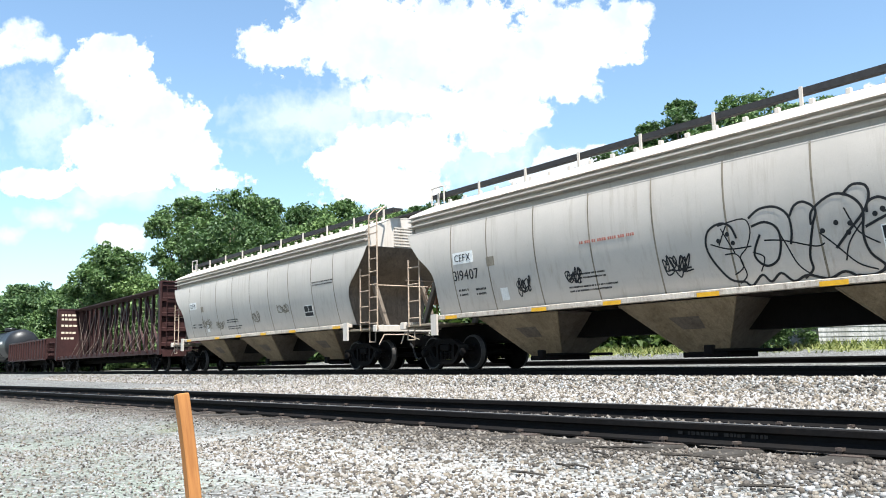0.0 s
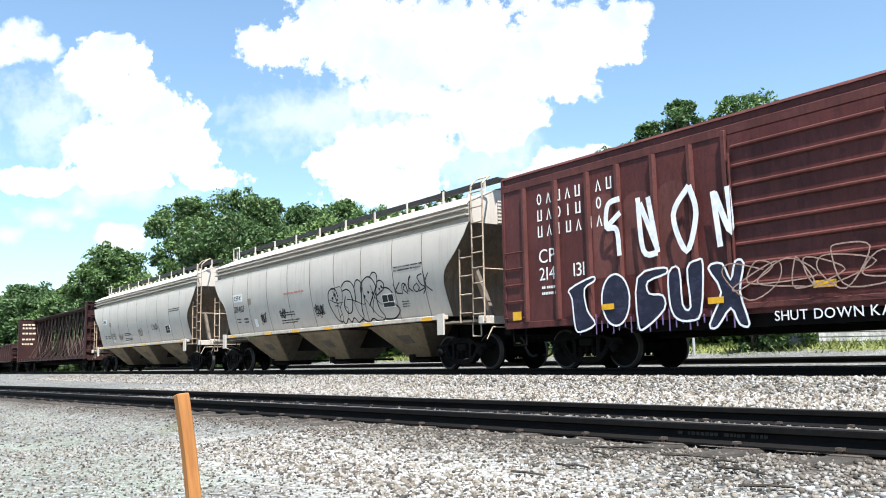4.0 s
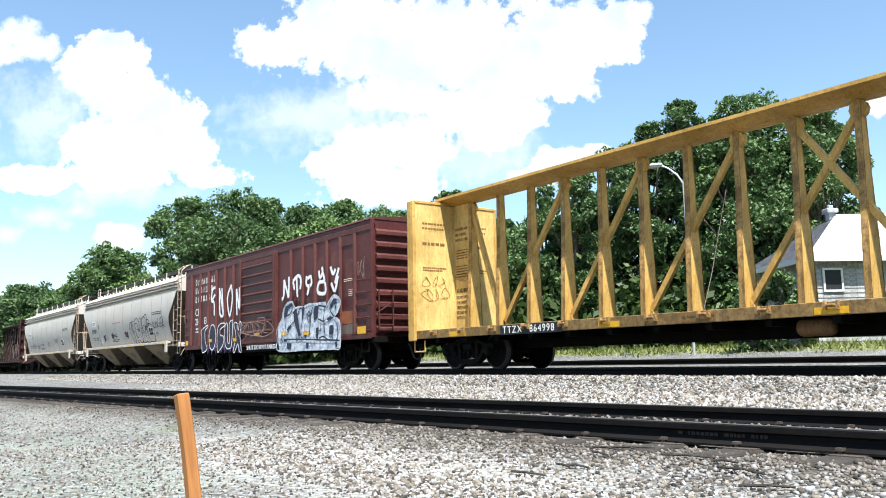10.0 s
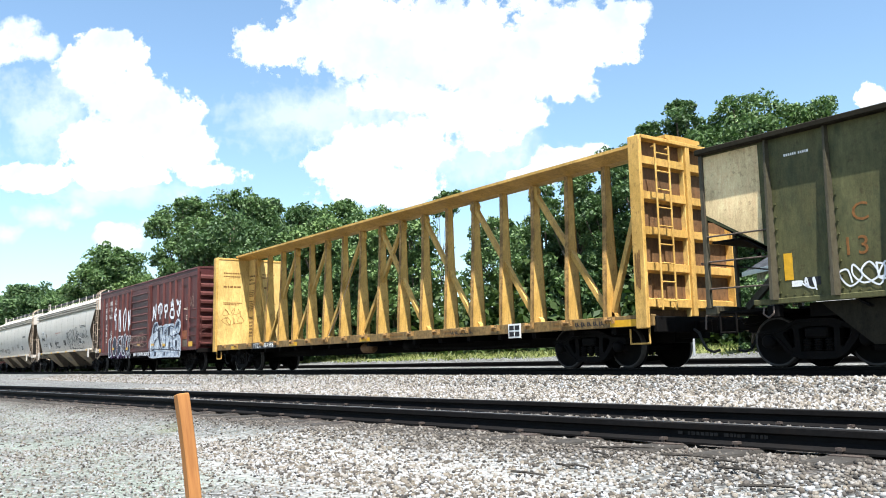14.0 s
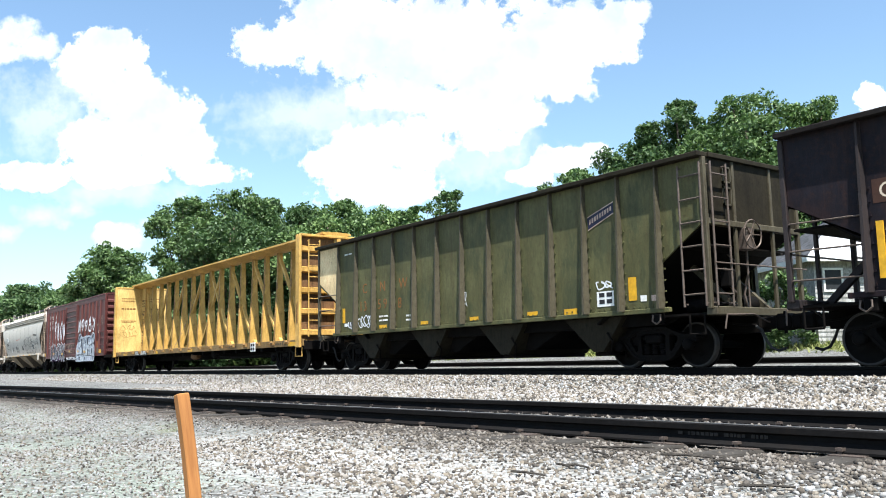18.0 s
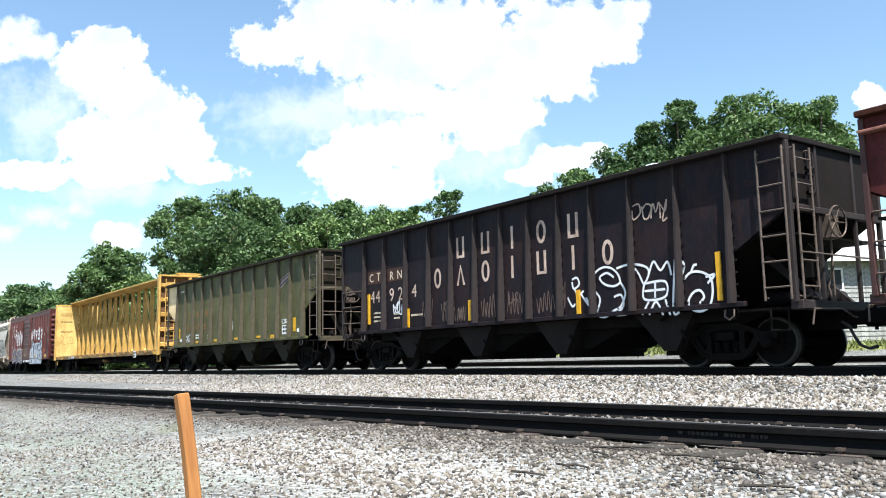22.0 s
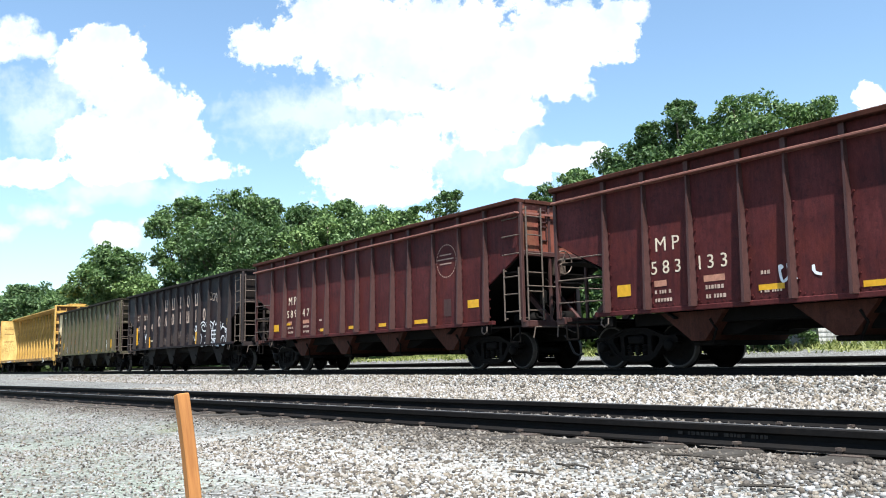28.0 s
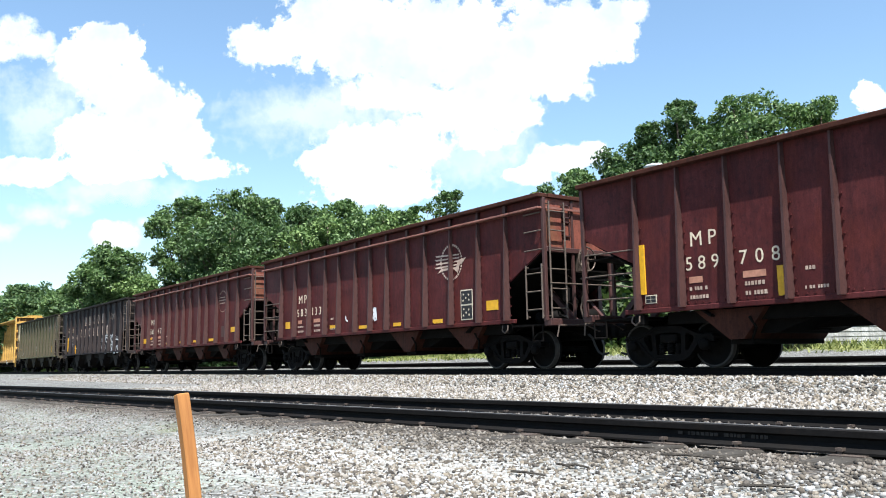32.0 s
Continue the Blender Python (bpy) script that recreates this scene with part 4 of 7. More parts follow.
def boxcar(centre, L):
    car = place("boxcar", "oxide-red ribbed boxcar with graffiti and white lettering", centre)
    m, mr = M["box"], M["boxrib"]
    h, w, z0, z1 = L / 2, 1.50, 0.98, 4.40
    dl, dr = -1.79, 1.31                       # door opening
    for s in (-1, 1):
        side = part("side", box(B(), -h, h, s * w - 0.03, s * w + 0.03, z0, z1), m, car)
        xs = [-7.37, -6.3, -5.3, -4.43, -3.48, -2.58, 2.68, 3.6, 4.52, 5.34, 6.25, 7.17]
        first = None
        for x in xs:
            if first is None:
                bm = B()
                y0, y1 = s * (w + 0.03), s * (w + 0.11)
                prism(bm, [(-0.07, y0), (0.07, y0), (0.035, y1), (-0.035, y1)] if s > 0 else [(-0.07, y0), (-0.035, y1), (0.035, y1), (0.07, y0)], z0 + 0.12, z1 - 0.14, "xy")
                first = part("rib", bm, mr, side)
                first.matrix_basis = pose(x, 0, 0)
            else:
                again(first, side, pose(x, 0, 0))
        part("side_sill", box(B(), -h, h, s * w - 0.05, s * w + 0.1, z0 - 0.03, z0 + 0.12, 0.01), m, car)
        part("eave", box(B(), -h, h, s * w - 0.05, s * w + 0.12, z1 - 0.14, z1 + 0.04, 0.012), mr, car, "eave rail")
        part("upper_plate", box(B(), -h, h, s * (w - 0.01) - 0.03, s * (w - 0.01) + 0.03, z1 + 0.04, z1 + 0.2, 0.008), m, car)
        # door with pressed ribs, its posts and tracks
        door = part("door", box(B(), dl + 0.07, dr - 0.07, s * (w + 0.05) - 0.02, s * (w + 0.05) + 0.02, z0 + 0.16, z1 - 0.16), m, car, "sliding door with pressed ribs")
        for k in range(8):
            z = z0 + 0.5 + k * 0.36
            bm = prism(B(), [(z - 0.045, s * (w + 0.07)), (z + 0.045, s * (w + 0.07)), (z + 0.015, s * (w + 0.12)), (z - 0.015, s * (w + 0.12))], dl + 0.15, dr - 0.15, "xy")
            bm.transform(Matrix(((0, 0, 1, 0), (0, 1, 0, 0), (1, 0, 0, 0), (0, 0, 0, 1))))
            bmesh.ops.recalc_face_normals(bm, faces=bm.faces[:])
            part("door_rib", bm, mr, door)
        for x in (dl, dr, dr + 0.22):
            part("door_post", box(B(), x - 0.05, x + 0.05, s * (w + 0.06) - 0.06, s * (w + 0.06) + 0.06, z0, z1 - 0.05, 0.012), mr, car)
        part("door_track", box(B(), dl - 0.3, dr + 2.4, s * (w + 0.1) - 0.03, s * (w + 0.1) + 0.03, z0 + 0.06, z0 + 0.16, 0.008), mr, car)
        part("door_lock", rod(B(), (dl + 0.12, s * (w + 0.13), z0 + 0.3), (dl + 0.12, s * (w + 0.13), z1 - 0.5), 0.02), mr, door, "lock bar")
    part("roof", prism(B(), [(-w - 0.06, z1 + 0.18), (w + 0.06, z1 + 0.18), (w + 0.02, z1 + 0.24), (0, z1 + 0.37), (-w - 0.02, z1 + 0.24)], -h - 0.02, h + 0.02, "yz"), mr, car, "low pitched sheet roof")
    for k in range(13):
        x = -h + 0.5 + (L - 1) * k / 12
        part("roof_rib", prism(B(), [(-w, z1 + 0.245), (0, z1 + 0.385), (w, z1 + 0.245), (w, z1 + 0.225), (0, z1 + 0.36), (-w, z1 + 0.225)], x - 0.05, x + 0.05, "yz"), mr, car)
    for s in (-1, 1):
        x = s * h
        part("end", box(B(), min(x, x - s * 0.04), max(x, x - s * 0.04), -w, w, z0, z1 + 0.2), m, car)
        for k in range(9):
            z = z0 + 0.22 + k * 0.37
            bm = prism(B(), [(0, z - 0.13), (s * 0.11, z - 0.05), (s * 0.11, z + 0.05), (0, z + 0.13)] if s > 0 else [(0, z + 0.13), (s * 0.11, z + 0.05), (s * 0.11, z - 0.05), (0, z - 0.13)], -w + 0.1, w - 0.1)
            ob = part("end_rib", bm, mr, car, "pressed end corrugation")
            ob.matrix_basis = pose(x, 0, 0)
        for q in (-1, 1):
            part("corner_post", box(B(), x - 0.05, x + 0.05, q * w - 0.055, q * w + 0.055, z0, z1 + 0.18, 0.012), m, car)
        part("crossover", box(B(), min(x, x + s * 0.4), max(x, x + s * 0.4), -1.1, 1.1, 1.12, 1.16), M["frame"], car, "end crossover platform")
        part("end_sill", box(B(), x - 0.12, x + 0.12, -w, w, 0.82, 1.0, 0.015), M["frame"], car)
        part("draft_sill", box(B(), min(x + s * 0.1, x - s * 3), max(x + s * 0.1, x - s * 3), -0.2, 0.2, 0.66, 0.95), M["frame"], car)
        ladder(car, x - s * 0.75, x - s * 0.08, 1.2, 2.75, -w - 0.04, 5, mr, "x", True)
        ladder(car, -w + 0.1, -w + 0.6, 1.2, 2.4, x + s * 0.12, 4, mr, "y", bow=0.08 * s)
        stirrup(car, x - s * 0.45, -w, 0.98, M["frame"], 0.44, 0.42)
        part("handrail", pipe(B(), [(x + s * 0.14, -w + 0.05, 1.7), (x + s * 0.25, -1.0, 2.0), (x + s * 0.25, 1.0, 2.0)], 0.018), mr, car)
    brake_wheel(car, h + 0.45, 0.35, 2.2, M["boxrib"])
    part("underframe", box(B(), -h + 0.2, h - 0.2, -0.25, 0.25, 0.62, 0.98), M["frame"], car)
    for k in range(9):
        x = -h + 2.6 + (L - 5.2) * k / 8
        part("cross_bearer", box(B(), x - 0.08, x + 0.08, -1.4, 1.4, 0.72, 0.96), M["frame"], car)
    part("skirt", prism(B(), [(-h + 3.2, z0), (h - 3.2, z0), (h - 4.2, 0.72), (-h + 4.2, 0.72)], -w + 0.03, -w + 0.08), M["frame"], car, "fish-belly side sill")
    for s in (-1, 1):
        truck(car, s * (h - 2.15))
    ends(car, h + 0.1)
    return car


def centrebeam(centre, L, body, sheetm, label, n=17, top=4.66, wires=False, deck=1.06, name="centrebeam_flatcar"):
    """A bulkhead flatcar with an open truss along its middle."""
    car = place(name, label, centre)
    m, mp = M[body], M[sheetm]
    h, w = L / 2, 1.38
    ms = M["sillyellow"] if body == "yellow" else m
    ct, hw = (top, 0.38) if wires else (top + 0.15, 0.58)      # top chord: height and half width
    for s in (-1, 1):
        part("side_sill", box(B(), -h, h, s * w - 0.05, s * w + 0.05, deck - 0.21, deck + 0.02, 0.01), ms, car)
    part("deck", box(B(), -h, h, -w + 0.05, w - 0.05, deck - 0.08, deck - 0.02), M["frame"], car)
    part("centre_sill", box(B(), -h + 0.4, h - 0.4, -0.3, 0.3, 0.52, deck - 0.08), M["frame"], car)
    edge = h - 1.15
    step = 2 * edge / n
    for k in range(0, n + 1):
        x = -edge + step * k
        part("cross_bearer", box(B(), x - 0.07, x + 0.07, -w + 0.05, w - 0.05, deck - 0.34, deck - 0.1), M["frame"], car)
    for s in (-1, 1):
        x = s * h
        # bulkhead: inner sheet, deep outer posts and ledges
        def slab(a, b, y0, y1, z0, z1, bev=0.01):
            return box(B(), min(x - s * a, x - s * b), max(x - s * a, x - s * b), y0, y1, z0, z1, bev)
        bk = part("bulkhead", slab(0.28, 0.34, -w - 0.1, w + 0.1, deck, top - 0.04, 0.0), mp, car, "bulkhead sheet")
        # yellow car: rust brown that also carries the shade between the ledges
        part("back_sheet", slab(0.25, 0.275, -w - 0.1, w + 0.1, deck, top - 0.06, 0.0), M["rustsheet"] if body == "yellow" else m, bk, "stained outer face of the sheet, yellow car's darkened for recess shade")
        for q in (-1, 1):
            part("corner_post", slab(0.06, 0.36, q * (w + 0.11) - 0.05, q * (w + 0.11) + 0.05, deck - 0.26, top, 0.015), m, bk)
        part("stiffener", slab(0.07, 0.26, -0.02, 0.12, deck, top - 0.06), m, bk)
        for k in range(5):
            z = deck + 0.26 + k * 0.74
            for y0, y1 in ((-w - 0.05, -0.03), (0.13, w + 0.05)):
                part("ledge", prism(B(), [(x - s * 0.26, z - 0.13), (x - s * 0.12, z - 0.08), (x - s * 0.12, z + 0.08), (x - s * 0.26, z + 0.11)], y0, y1), m, bk, "deep outer ledge")
        part("cap", slab(0.06, 0.36, -w - 0.1, w + 0.1, top - 0.06, top + 0.02), m, bk)
        ladder(car, -w + 0.12, -w + 0.55, deck + 0.1, top - 0.2, x + s * 0.03, 9, m, "y", bow=0.09 * s)
        stirrup(car, x - s * 0.4, -w, deck - 0.26, M["frame"] if body != "yellow" else m, 0.5, 0.3)
        part("end_sill", box(B(), x - 0.05, x + 0.05, -w, w, 0.72, deck - 0.02, 0.012), M["truck"] if body == "yellow" else m, car)
        part("draft_sill", box(B(), min(x + s * 0.1, x - s * 3), max(x + s * 0.1, x - s * 3), -0.22, 0.22, 0.6, 0.96), M["frame"], car)
        # solid web next to the bulkhead
        part("web_panel", box(B(), min(x - s * 0.14, x - s * 1.05), max(x - s * 0.14, x - s * 1.1), -0.05, 0.05, deck, ct - 0.16), mp, car, "sheet with loading notes")
    # truss
    part("top_chord", prism(B(), [(-hw, ct), (-hw, ct - 0.07), (-hw + 0.06, ct - 0.085), (-0.14, ct - 0.19), (0.14, ct - 0.19), (hw - 0.06, ct - 0.085), (hw, ct - 0.07), (hw, ct), (0.1, ct + 0.02), (-0.1, ct + 0.02)], -h + 0.14, h - 0.14, "yz"), m, car, "folded steel top chord")
    first = None
    for k in range(0, n + 1):
        x = -edge + step * k
        if first is None:
            bm = B()
            rows = [(deck - 0.02, 0.09), (ct - 0.18, 0.07)] if wires else [(deck - 0.02, 0.24), (2.2, 0.19), (3.4, 0.12), (ct - 0.18, 0.09)]
            for sx in (-0.05, 0.05):
                pts = [(-b, z) for z, b in rows] + [(b, z) for z, b in rows[::-1]]
                prism(bm, pts, sx - 0.006, sx + 0.006, "yz")
            first = part("column", bm, m, car, "tapered truss column")
            first.matrix_basis = pose(x, 0, 0)
            flanges = []
            for q in (-1, 1):
                fb = B()
                rr = [[(sx, q * b, z) for sx in ((-0.11, 0.11) if wires else (-0.065, 0.065))] for z, b in rows]
                sheet(fb, rr)
                sheet(fb, [[(p[0], p[1] - q * 0.012, p[2]) for p in r][::-1] for r in rr])
                flanges.append(part("flange", fb, M["flange"] if body == "yellow" else m, first, "rusty chipped outer flange"))
        else:
            col = again(first, car, pose(x, 0, 0))
            for fl in flanges:
                again(fl, col)
    lo, hi = deck + 0.08, ct - 0.36
    if wires:
        rng = random.Random(5)
        for k in range(1, n):
            x = -edge + step * k
            drop = rng.uniform(0.25, 0.75)
            pts = [(x + 0.06, -0.12, hi), (x + 0.2 * rng.uniform(-1, 1), -0.3, deck + 1.9), (x + step * drop, -0.6, deck + 0.9 + rng.uniform(-0.3, 0.3)), (x + step * (drop + 0.4), -1.25, deck)]
            part("tie_wire", pipe(B(), pts, 0.012), M["rung"], car, "slack steel tie-down cable")
    mid = n // 2
    pairs = [(0, hi, 1, lo)] + [(k, lo, k + 2, hi) for k in range(1, mid, 2)] + [(n - 1, lo, n, hi)] + [(n - k, lo, n - k - 2, hi) for k in range(1, mid, 2)]
    for i, (a, za, b, zb) in enumerate(pairs):
        p, q = (-edge + step * a, za), (-edge + step * b, zb)
        if wires:
            for d in (0.0, 0.5):
                part("tie_wire", rod(B(), (p[0], -0.3, p[1]), (q[0], -0.1, q[1] * (0.6 + d * 0.3)), 0.012, 5), M["rung"], car, "slack steel cable")
        thick = 0.054 if i < len(pairs) // 2 else 0.060
        bm = bar(B(), p, q, 0.12, -thick, thick)
        part("diagonal", bm, m, car, "truss diagonal")
        for e in (p, q):
            g = B()
            prism(g, [(e[0] + 0.17 * math.cos(i * math.pi / 5), e[1] + 0.17 * math.sin(i * math.pi / 5)) for i in range(10)], -0.066, 0.066)
            part("gusset", g, m, car, "gusset plate")
    # load-strap winches along the sill
    win = None
    for k in range(0, n + 1):
        x = -edge + step * k
        if win is None:
            bm = B()
            rod(bm, (-0.14, -0.05, -0.05), (0.14, -0.05, -0.05), 0.032)
            box(bm, -0.13, -0.09, -0.08, 0.0, -0.12, 0.02)
            box(bm, 0.09, 0.13, -0.08, 0.0, -0.12, 0.02)
            win = part("winch", bm, M["flange"] if body == "yellow" else mp, car, "strap winch")
            win.matrix_basis = pose(x, -w - 0.05, deck)
        else:
            again(win, car, pose(x, -w - 0.05, deck))
    for s in (-1, 1):
        truck(car, s * (h - 2.15))
    ends(car, h + 0.1)
    return car


def gondola(centre, L):
    car = place("gondola_car", "rusty brown low-sided gondola car with ribs", centre)
    m = M["brown"]
    h, w, z0, z1 = L / 2, 1.45, 1.0, 2.45
    for s in (-1, 1):
        side = part("side", box(B(), -h, h, s * w - 0.03, s * w + 0.03, z0, z1), m, car)
        first = None
        for k in range(15):
            x = -h + 0.3 + (L - 0.6) * k / 14
            if first is None:
                first = part("rib", box(B(), -0.06, 0.06, s * (w + 0.09) - 0.06, s * (w + 0.09) + 0.06, z0, z1 - 0.06, 0.015), m, side)
                first.matrix_basis = pose(x, 0, 0)
            else:
                again(first, side, pose(x, 0, 0))
        part("top_chord", box(B(), -h, h, s * w - 0.08, s * w + 0.16, z1 - 0.08, z1 + 0.05, 0.012), m, car)
        part("side_sill", box(B(), -h, h, s * w - 0.06, s * w + 0.1, z0 - 0.1, z0 + 0.03, 0.01), m, car)
        part("end", box(B(), s * h - 0.03, s * h + 0.03, -w, w, z0, z1 + 0.05), m, car)
        for k in range(3):
            part("end_rib", box(B(), s * (h + 0.08) - 0.06, s * (h + 0.08) + 0.06, -w + 0.05, w - 0.05, z0 + 0.2 + k * 0.42, z0 + 0.34 + k * 0.42, 0.02), m, car)
        ladder(car, -w + 0.1, -w + 0.55, 1.1, 2.4, s * (h + 0.12), 4, m, "y", bow=0.07 * s)
    part("floor", box(B(), -h, h, -w, w, z0 - 0.08, z0), M["frame"], car)
    part("centre_sill", box(B(), -h, h, -0.3, 0.3, 0.55, z0 - 0.08), M["frame"], car)
    for s in (-1, 1):
        truck(car, s * (h - 2.0))
    ends(car, h + 0.1)
    return car


def tank_car(centre, L):
    car = place("tank_car", "dark grey round-ended tank car", centre)
    m = M["tank"]
    h = L / 2 - 0.5
    prof = [(0.05, -h), (0.7, -h + 0.06), (1.2, -h + 0.28), (1.45, -h + 0.6), (1.5, -h + 1.0), (1.5, h - 1.0), (1.45, h - 0.6), (1.2, h - 0.28), (0.7, h - 0.06), (0.05, h)]
    bm = lathe(B(), prof, 36, "x")
    bmesh.ops.translate(bm, verts=bm.verts[:], vec=(0, 0, 2.45))
    part("tank", bm, m, car, "dark grey tank shell", True)
    for x in (-h * 0.45, h * 0.45):
        bm = lathe(B(), [(1.512, x - 0.06), (1.52, x - 0.05), (1.52, x + 0.05), (1.512, x + 0.06)], 36, "x")
        bmesh.ops.translate(bm, verts=bm.verts[:], vec=(0, 0, 2.45))
        part("band", bm, m, car)
    bm = lathe(B(), [(0.55, 3.85), (0.55, 4.25), (0.5, 4.32), (0.1, 4.36)], 18, "z")
    part("manway", bm, m, car, "round manway housing")
    part("walkway", box(B(), -1.2, 1.2, -0.9, 0.9, 3.98, 4.02), M["frame"], car)
    for s in (-1, 1):
        part("walk_rail", pipe(B(), [(-1.2, s * 0.9, 4.0), (-1.2, s * 0.9, 4.75), (1.2, s * 0.9, 4.75), (1.2, s * 0.9, 4.0)], 0.025), M["frame"], car)
        part("stub_sill", box(B(), min(s * (h + 0.5), s * (h - 2.8)), max(s * (h + 0.5), s * (h - 2.8)), -0.3, 0.3, 0.62, 1.05), M["frame"], car)
        part("saddle", prism(B(), [(-1.3, 1.0), (1.3, 1.0), (1.0, 1.4), (-1.0, 1.4)], s * (h - 1.9) - 0.2, s * (h - 1.9) + 0.2, "yz"), M["frame"], car)
        part("end_platform", box(B(), min(s * (h + 0.5), s * (h - 0.4)), max(s * (h + 0.5), s * (h - 0.4)), -1.4, 1.4, 1.05, 1.12), M["frame"], car)
        truck(car, s * (h - 1.5))
    part("panel", box(B(), h * 0.55, h * 0.55 + 1.3, -1.515, -1.50, 2.6, 2.85), M["white"], car, "white lettering panel")
    ends(car, h + 0.6)
    return car


RIBS_RED = [-6.14, -5.06, -3.97, -2.83, -1.92, -0.87, 0.02, 0.95, 2.05, 2.92, 4.1, 5.26, 6.34]
RIBS_BLACK = [-6.38, -5.25, -4.1, -2.97, -1.95, -0.93, 0.1, 1.1, 2.12, 3.12, 4.22, 5.4, 6.55]
RIBS_GREEN = [-6.32, -5.22, -4.16, -3.1, -2.0, -0.9, 0.2, 1.3, 2.4, 3.54, 4.58, 5.58, 6.6]
tank_car(-93.2, 15.5)
gondola(-76.3, 15.4)
BC = centrebeam(-53.4, 23.4, "brown", "brown", "rusty brown bulkhead centrebeam flatcar with slack cables", 17, 4.45, True)
HA = covered_hopper(-30.8, 18.4, "light grey curved-side covered hopper car, dusty, next to the centrebeam")
HB = covered_hopper(-10.9, 18.4, "light grey curved-side covered hopper car with black graffiti")
BX = boxcar(7.45, 16.3)
CB = centrebeam(29.3, 23.6, "yellow", "ply", "yellow bulkhead centrebeam flatcar, empty, worn paint", 17, 4.77)
GR = open_hopper(50.22, 15.4, "green", "greenrib", "olive green coal hopper car with faded orange lettering", False, RIBS_GREEN, 4.08, (-5.64, 3.1, 1.72, 0.36))
UP = open_hopper(67.3, 15.5, "black", "blackrib", "black-brown coal hopper car with cream lettering", False, RIBS_BLACK, 4.02, (-5.1, 3.05, 1.45, 0.34))
M1 = open_hopper(84.05, 15.3, "red", "redrib", "mineral red coal hopper car with a faded ring emblem", True, RIBS_RED, 4.05, (-4.97, 2.86, 1.5, 0.52))
M2 = open_hopper(100.55, 15.3, "red", "redrib", "mineral red coal hopper car with a cream bird emblem", True, RIBS_RED, 4.05, (-4.97, 2.86, 1.5, 0.52))
M3 = open_hopper(117.1, 15.3, "red", "redrib", "mineral red coal hopper car with tall yellow reflectors", False, RIBS_RED, 3.98, (-4.97, 2.86, 1.5, 0.52))


# ---- lettering, reflectors and graffiti on the cars ----
def emblem_row(items, y, material, parent, label):
    """Brand lettering as plain painted shapes: (shape, x, z, height), the shape one of bar, ring, frame, wedge."""
    for kind, x, z, h in items:
        bm = B()
        w, t = h * 0.30, h * 0.15
        if kind == "bar":
            box(bm, x - t / 2, x + t / 2, y - 0.003, y, z, z + h)
        elif kind == "ring":
            n = 20
            for k in range(n):
                a, b = 2 * math.pi * k / n, 2 * math.pi * (k + 1) / n
                bm.faces.new([bm.verts.new((x + (w + d) * math.cos(q), y - 0.003, z + h / 2 + (h / 2 + d) * math.sin(q))) for d, q in ((-t, a), (0, a), (0, b), (-t, b))])
        elif kind == "frame":
            for x0, x1, z0, z1 in ((x - w, x - w + t, z, z + h), (x + w - t, x + w, z, z + h), (x - w + t, x + w - t, z, z + t * 0.8)):
                box(bm, x0, x1, y - 0.003, y, z0, z1)
        else:
            for q in (-1, 1):
                prism(bm, [(x + q * w * 1.1, z), (x + q * (w * 1.1 - t), z), (x, z + h - t * 1.2), (x, z + h)], y - 0.003, y)
        part("painted_shape", bm, material, parent, label)


def letters(items, y, material, parent):
    """Single letters: (character, middle x, foot z, height)."""
    for ch, x, z, h in items:
        verts, _ = glyph(ch)
        wide = (max(v.x for v in verts) - min(v.x for v in verts)) * h
        words(ch, h, x - wide / 2, z, y, material, parent)


def tag(parent, name, strokes, width, y, material, label):
    bm = B()
    for k, pts in enumerate(strokes):
        stroke(bm, pts, width, y - 0.0006 * k)
    return part(name, bm, material, parent, label)


def lines(parent, x, z, w, n, h, y, material, label="small stencilled data lines"):
    """Rows of small data too fine to read."""
    rng = random.Random(int(abs(x * 97 + z * 31)))
    bm = B()
    for k in range(n):
        a = x
        while a < x + w * rng.uniform(0.75, 1):
            d = rng.uniform(0.35, 0.6) * h
            box(bm, a, a + d, y - 0.003, y, z - k * h * 1.7, z - k * h * 1.7 + h * 0.72)
            a += d + h * (0.22 if rng.random() < 0.8 else 0.7)
    return part("stencil_text", bm, material, parent, label, kind="stuff")


RNG = random.Random(3)
M["fadetag"] = plain("faded_tan_spray", (0.13, 0.092, 0.075), 0.7, 0, 0.5, 9)
YH = -1.523                   # face of the open hoppers' sides
# black hopper
letters([("C", -6.02, 2.63, 0.25), ("T", -5.62, 2.64, 0.25), ("R", -4.89, 2.61, 0.25), ("N", -4.47, 2.61, 0.25)], YH, M["cream"], UP)
words("44", 0.36, -6.08, 2.0, YH, M["worn"], UP)
words("92", 0.38, -5.02, 1.99, YH, M["worn"], UP, gap=1.9)
words("4", 0.36, -3.86, 2.02, YH, M["worn"], UP)
for x0, x1 in ((-6.24, -5.42), (-5.12, -4.27)):
    part("patch", box(B(), x0, x1, YH - 0.001, YH + 0.002, 2.56, 2.94), plain("brown_primer", (0.045, 0.02, 0.013), 0.65, 0, 0.3, 6), UP, "brown primer patch under the lettering")
UPPER = ("frame", "frame", "bar", "ring", "frame")
LOWER = ("ring", "wedge", "ring", "bar", "frame", "bar", "ring")
emblem_row([(kind, -1.57 + 1.03 * k, 2.88, 0.55) for k, kind in enumerate(UPPER)] + [(kind, -2.6 + 1.025 * k, 2.17, 0.54) for k, kind in enumerate(LOWER)], YH, M["worn"], UP, "worn tan painted shape")
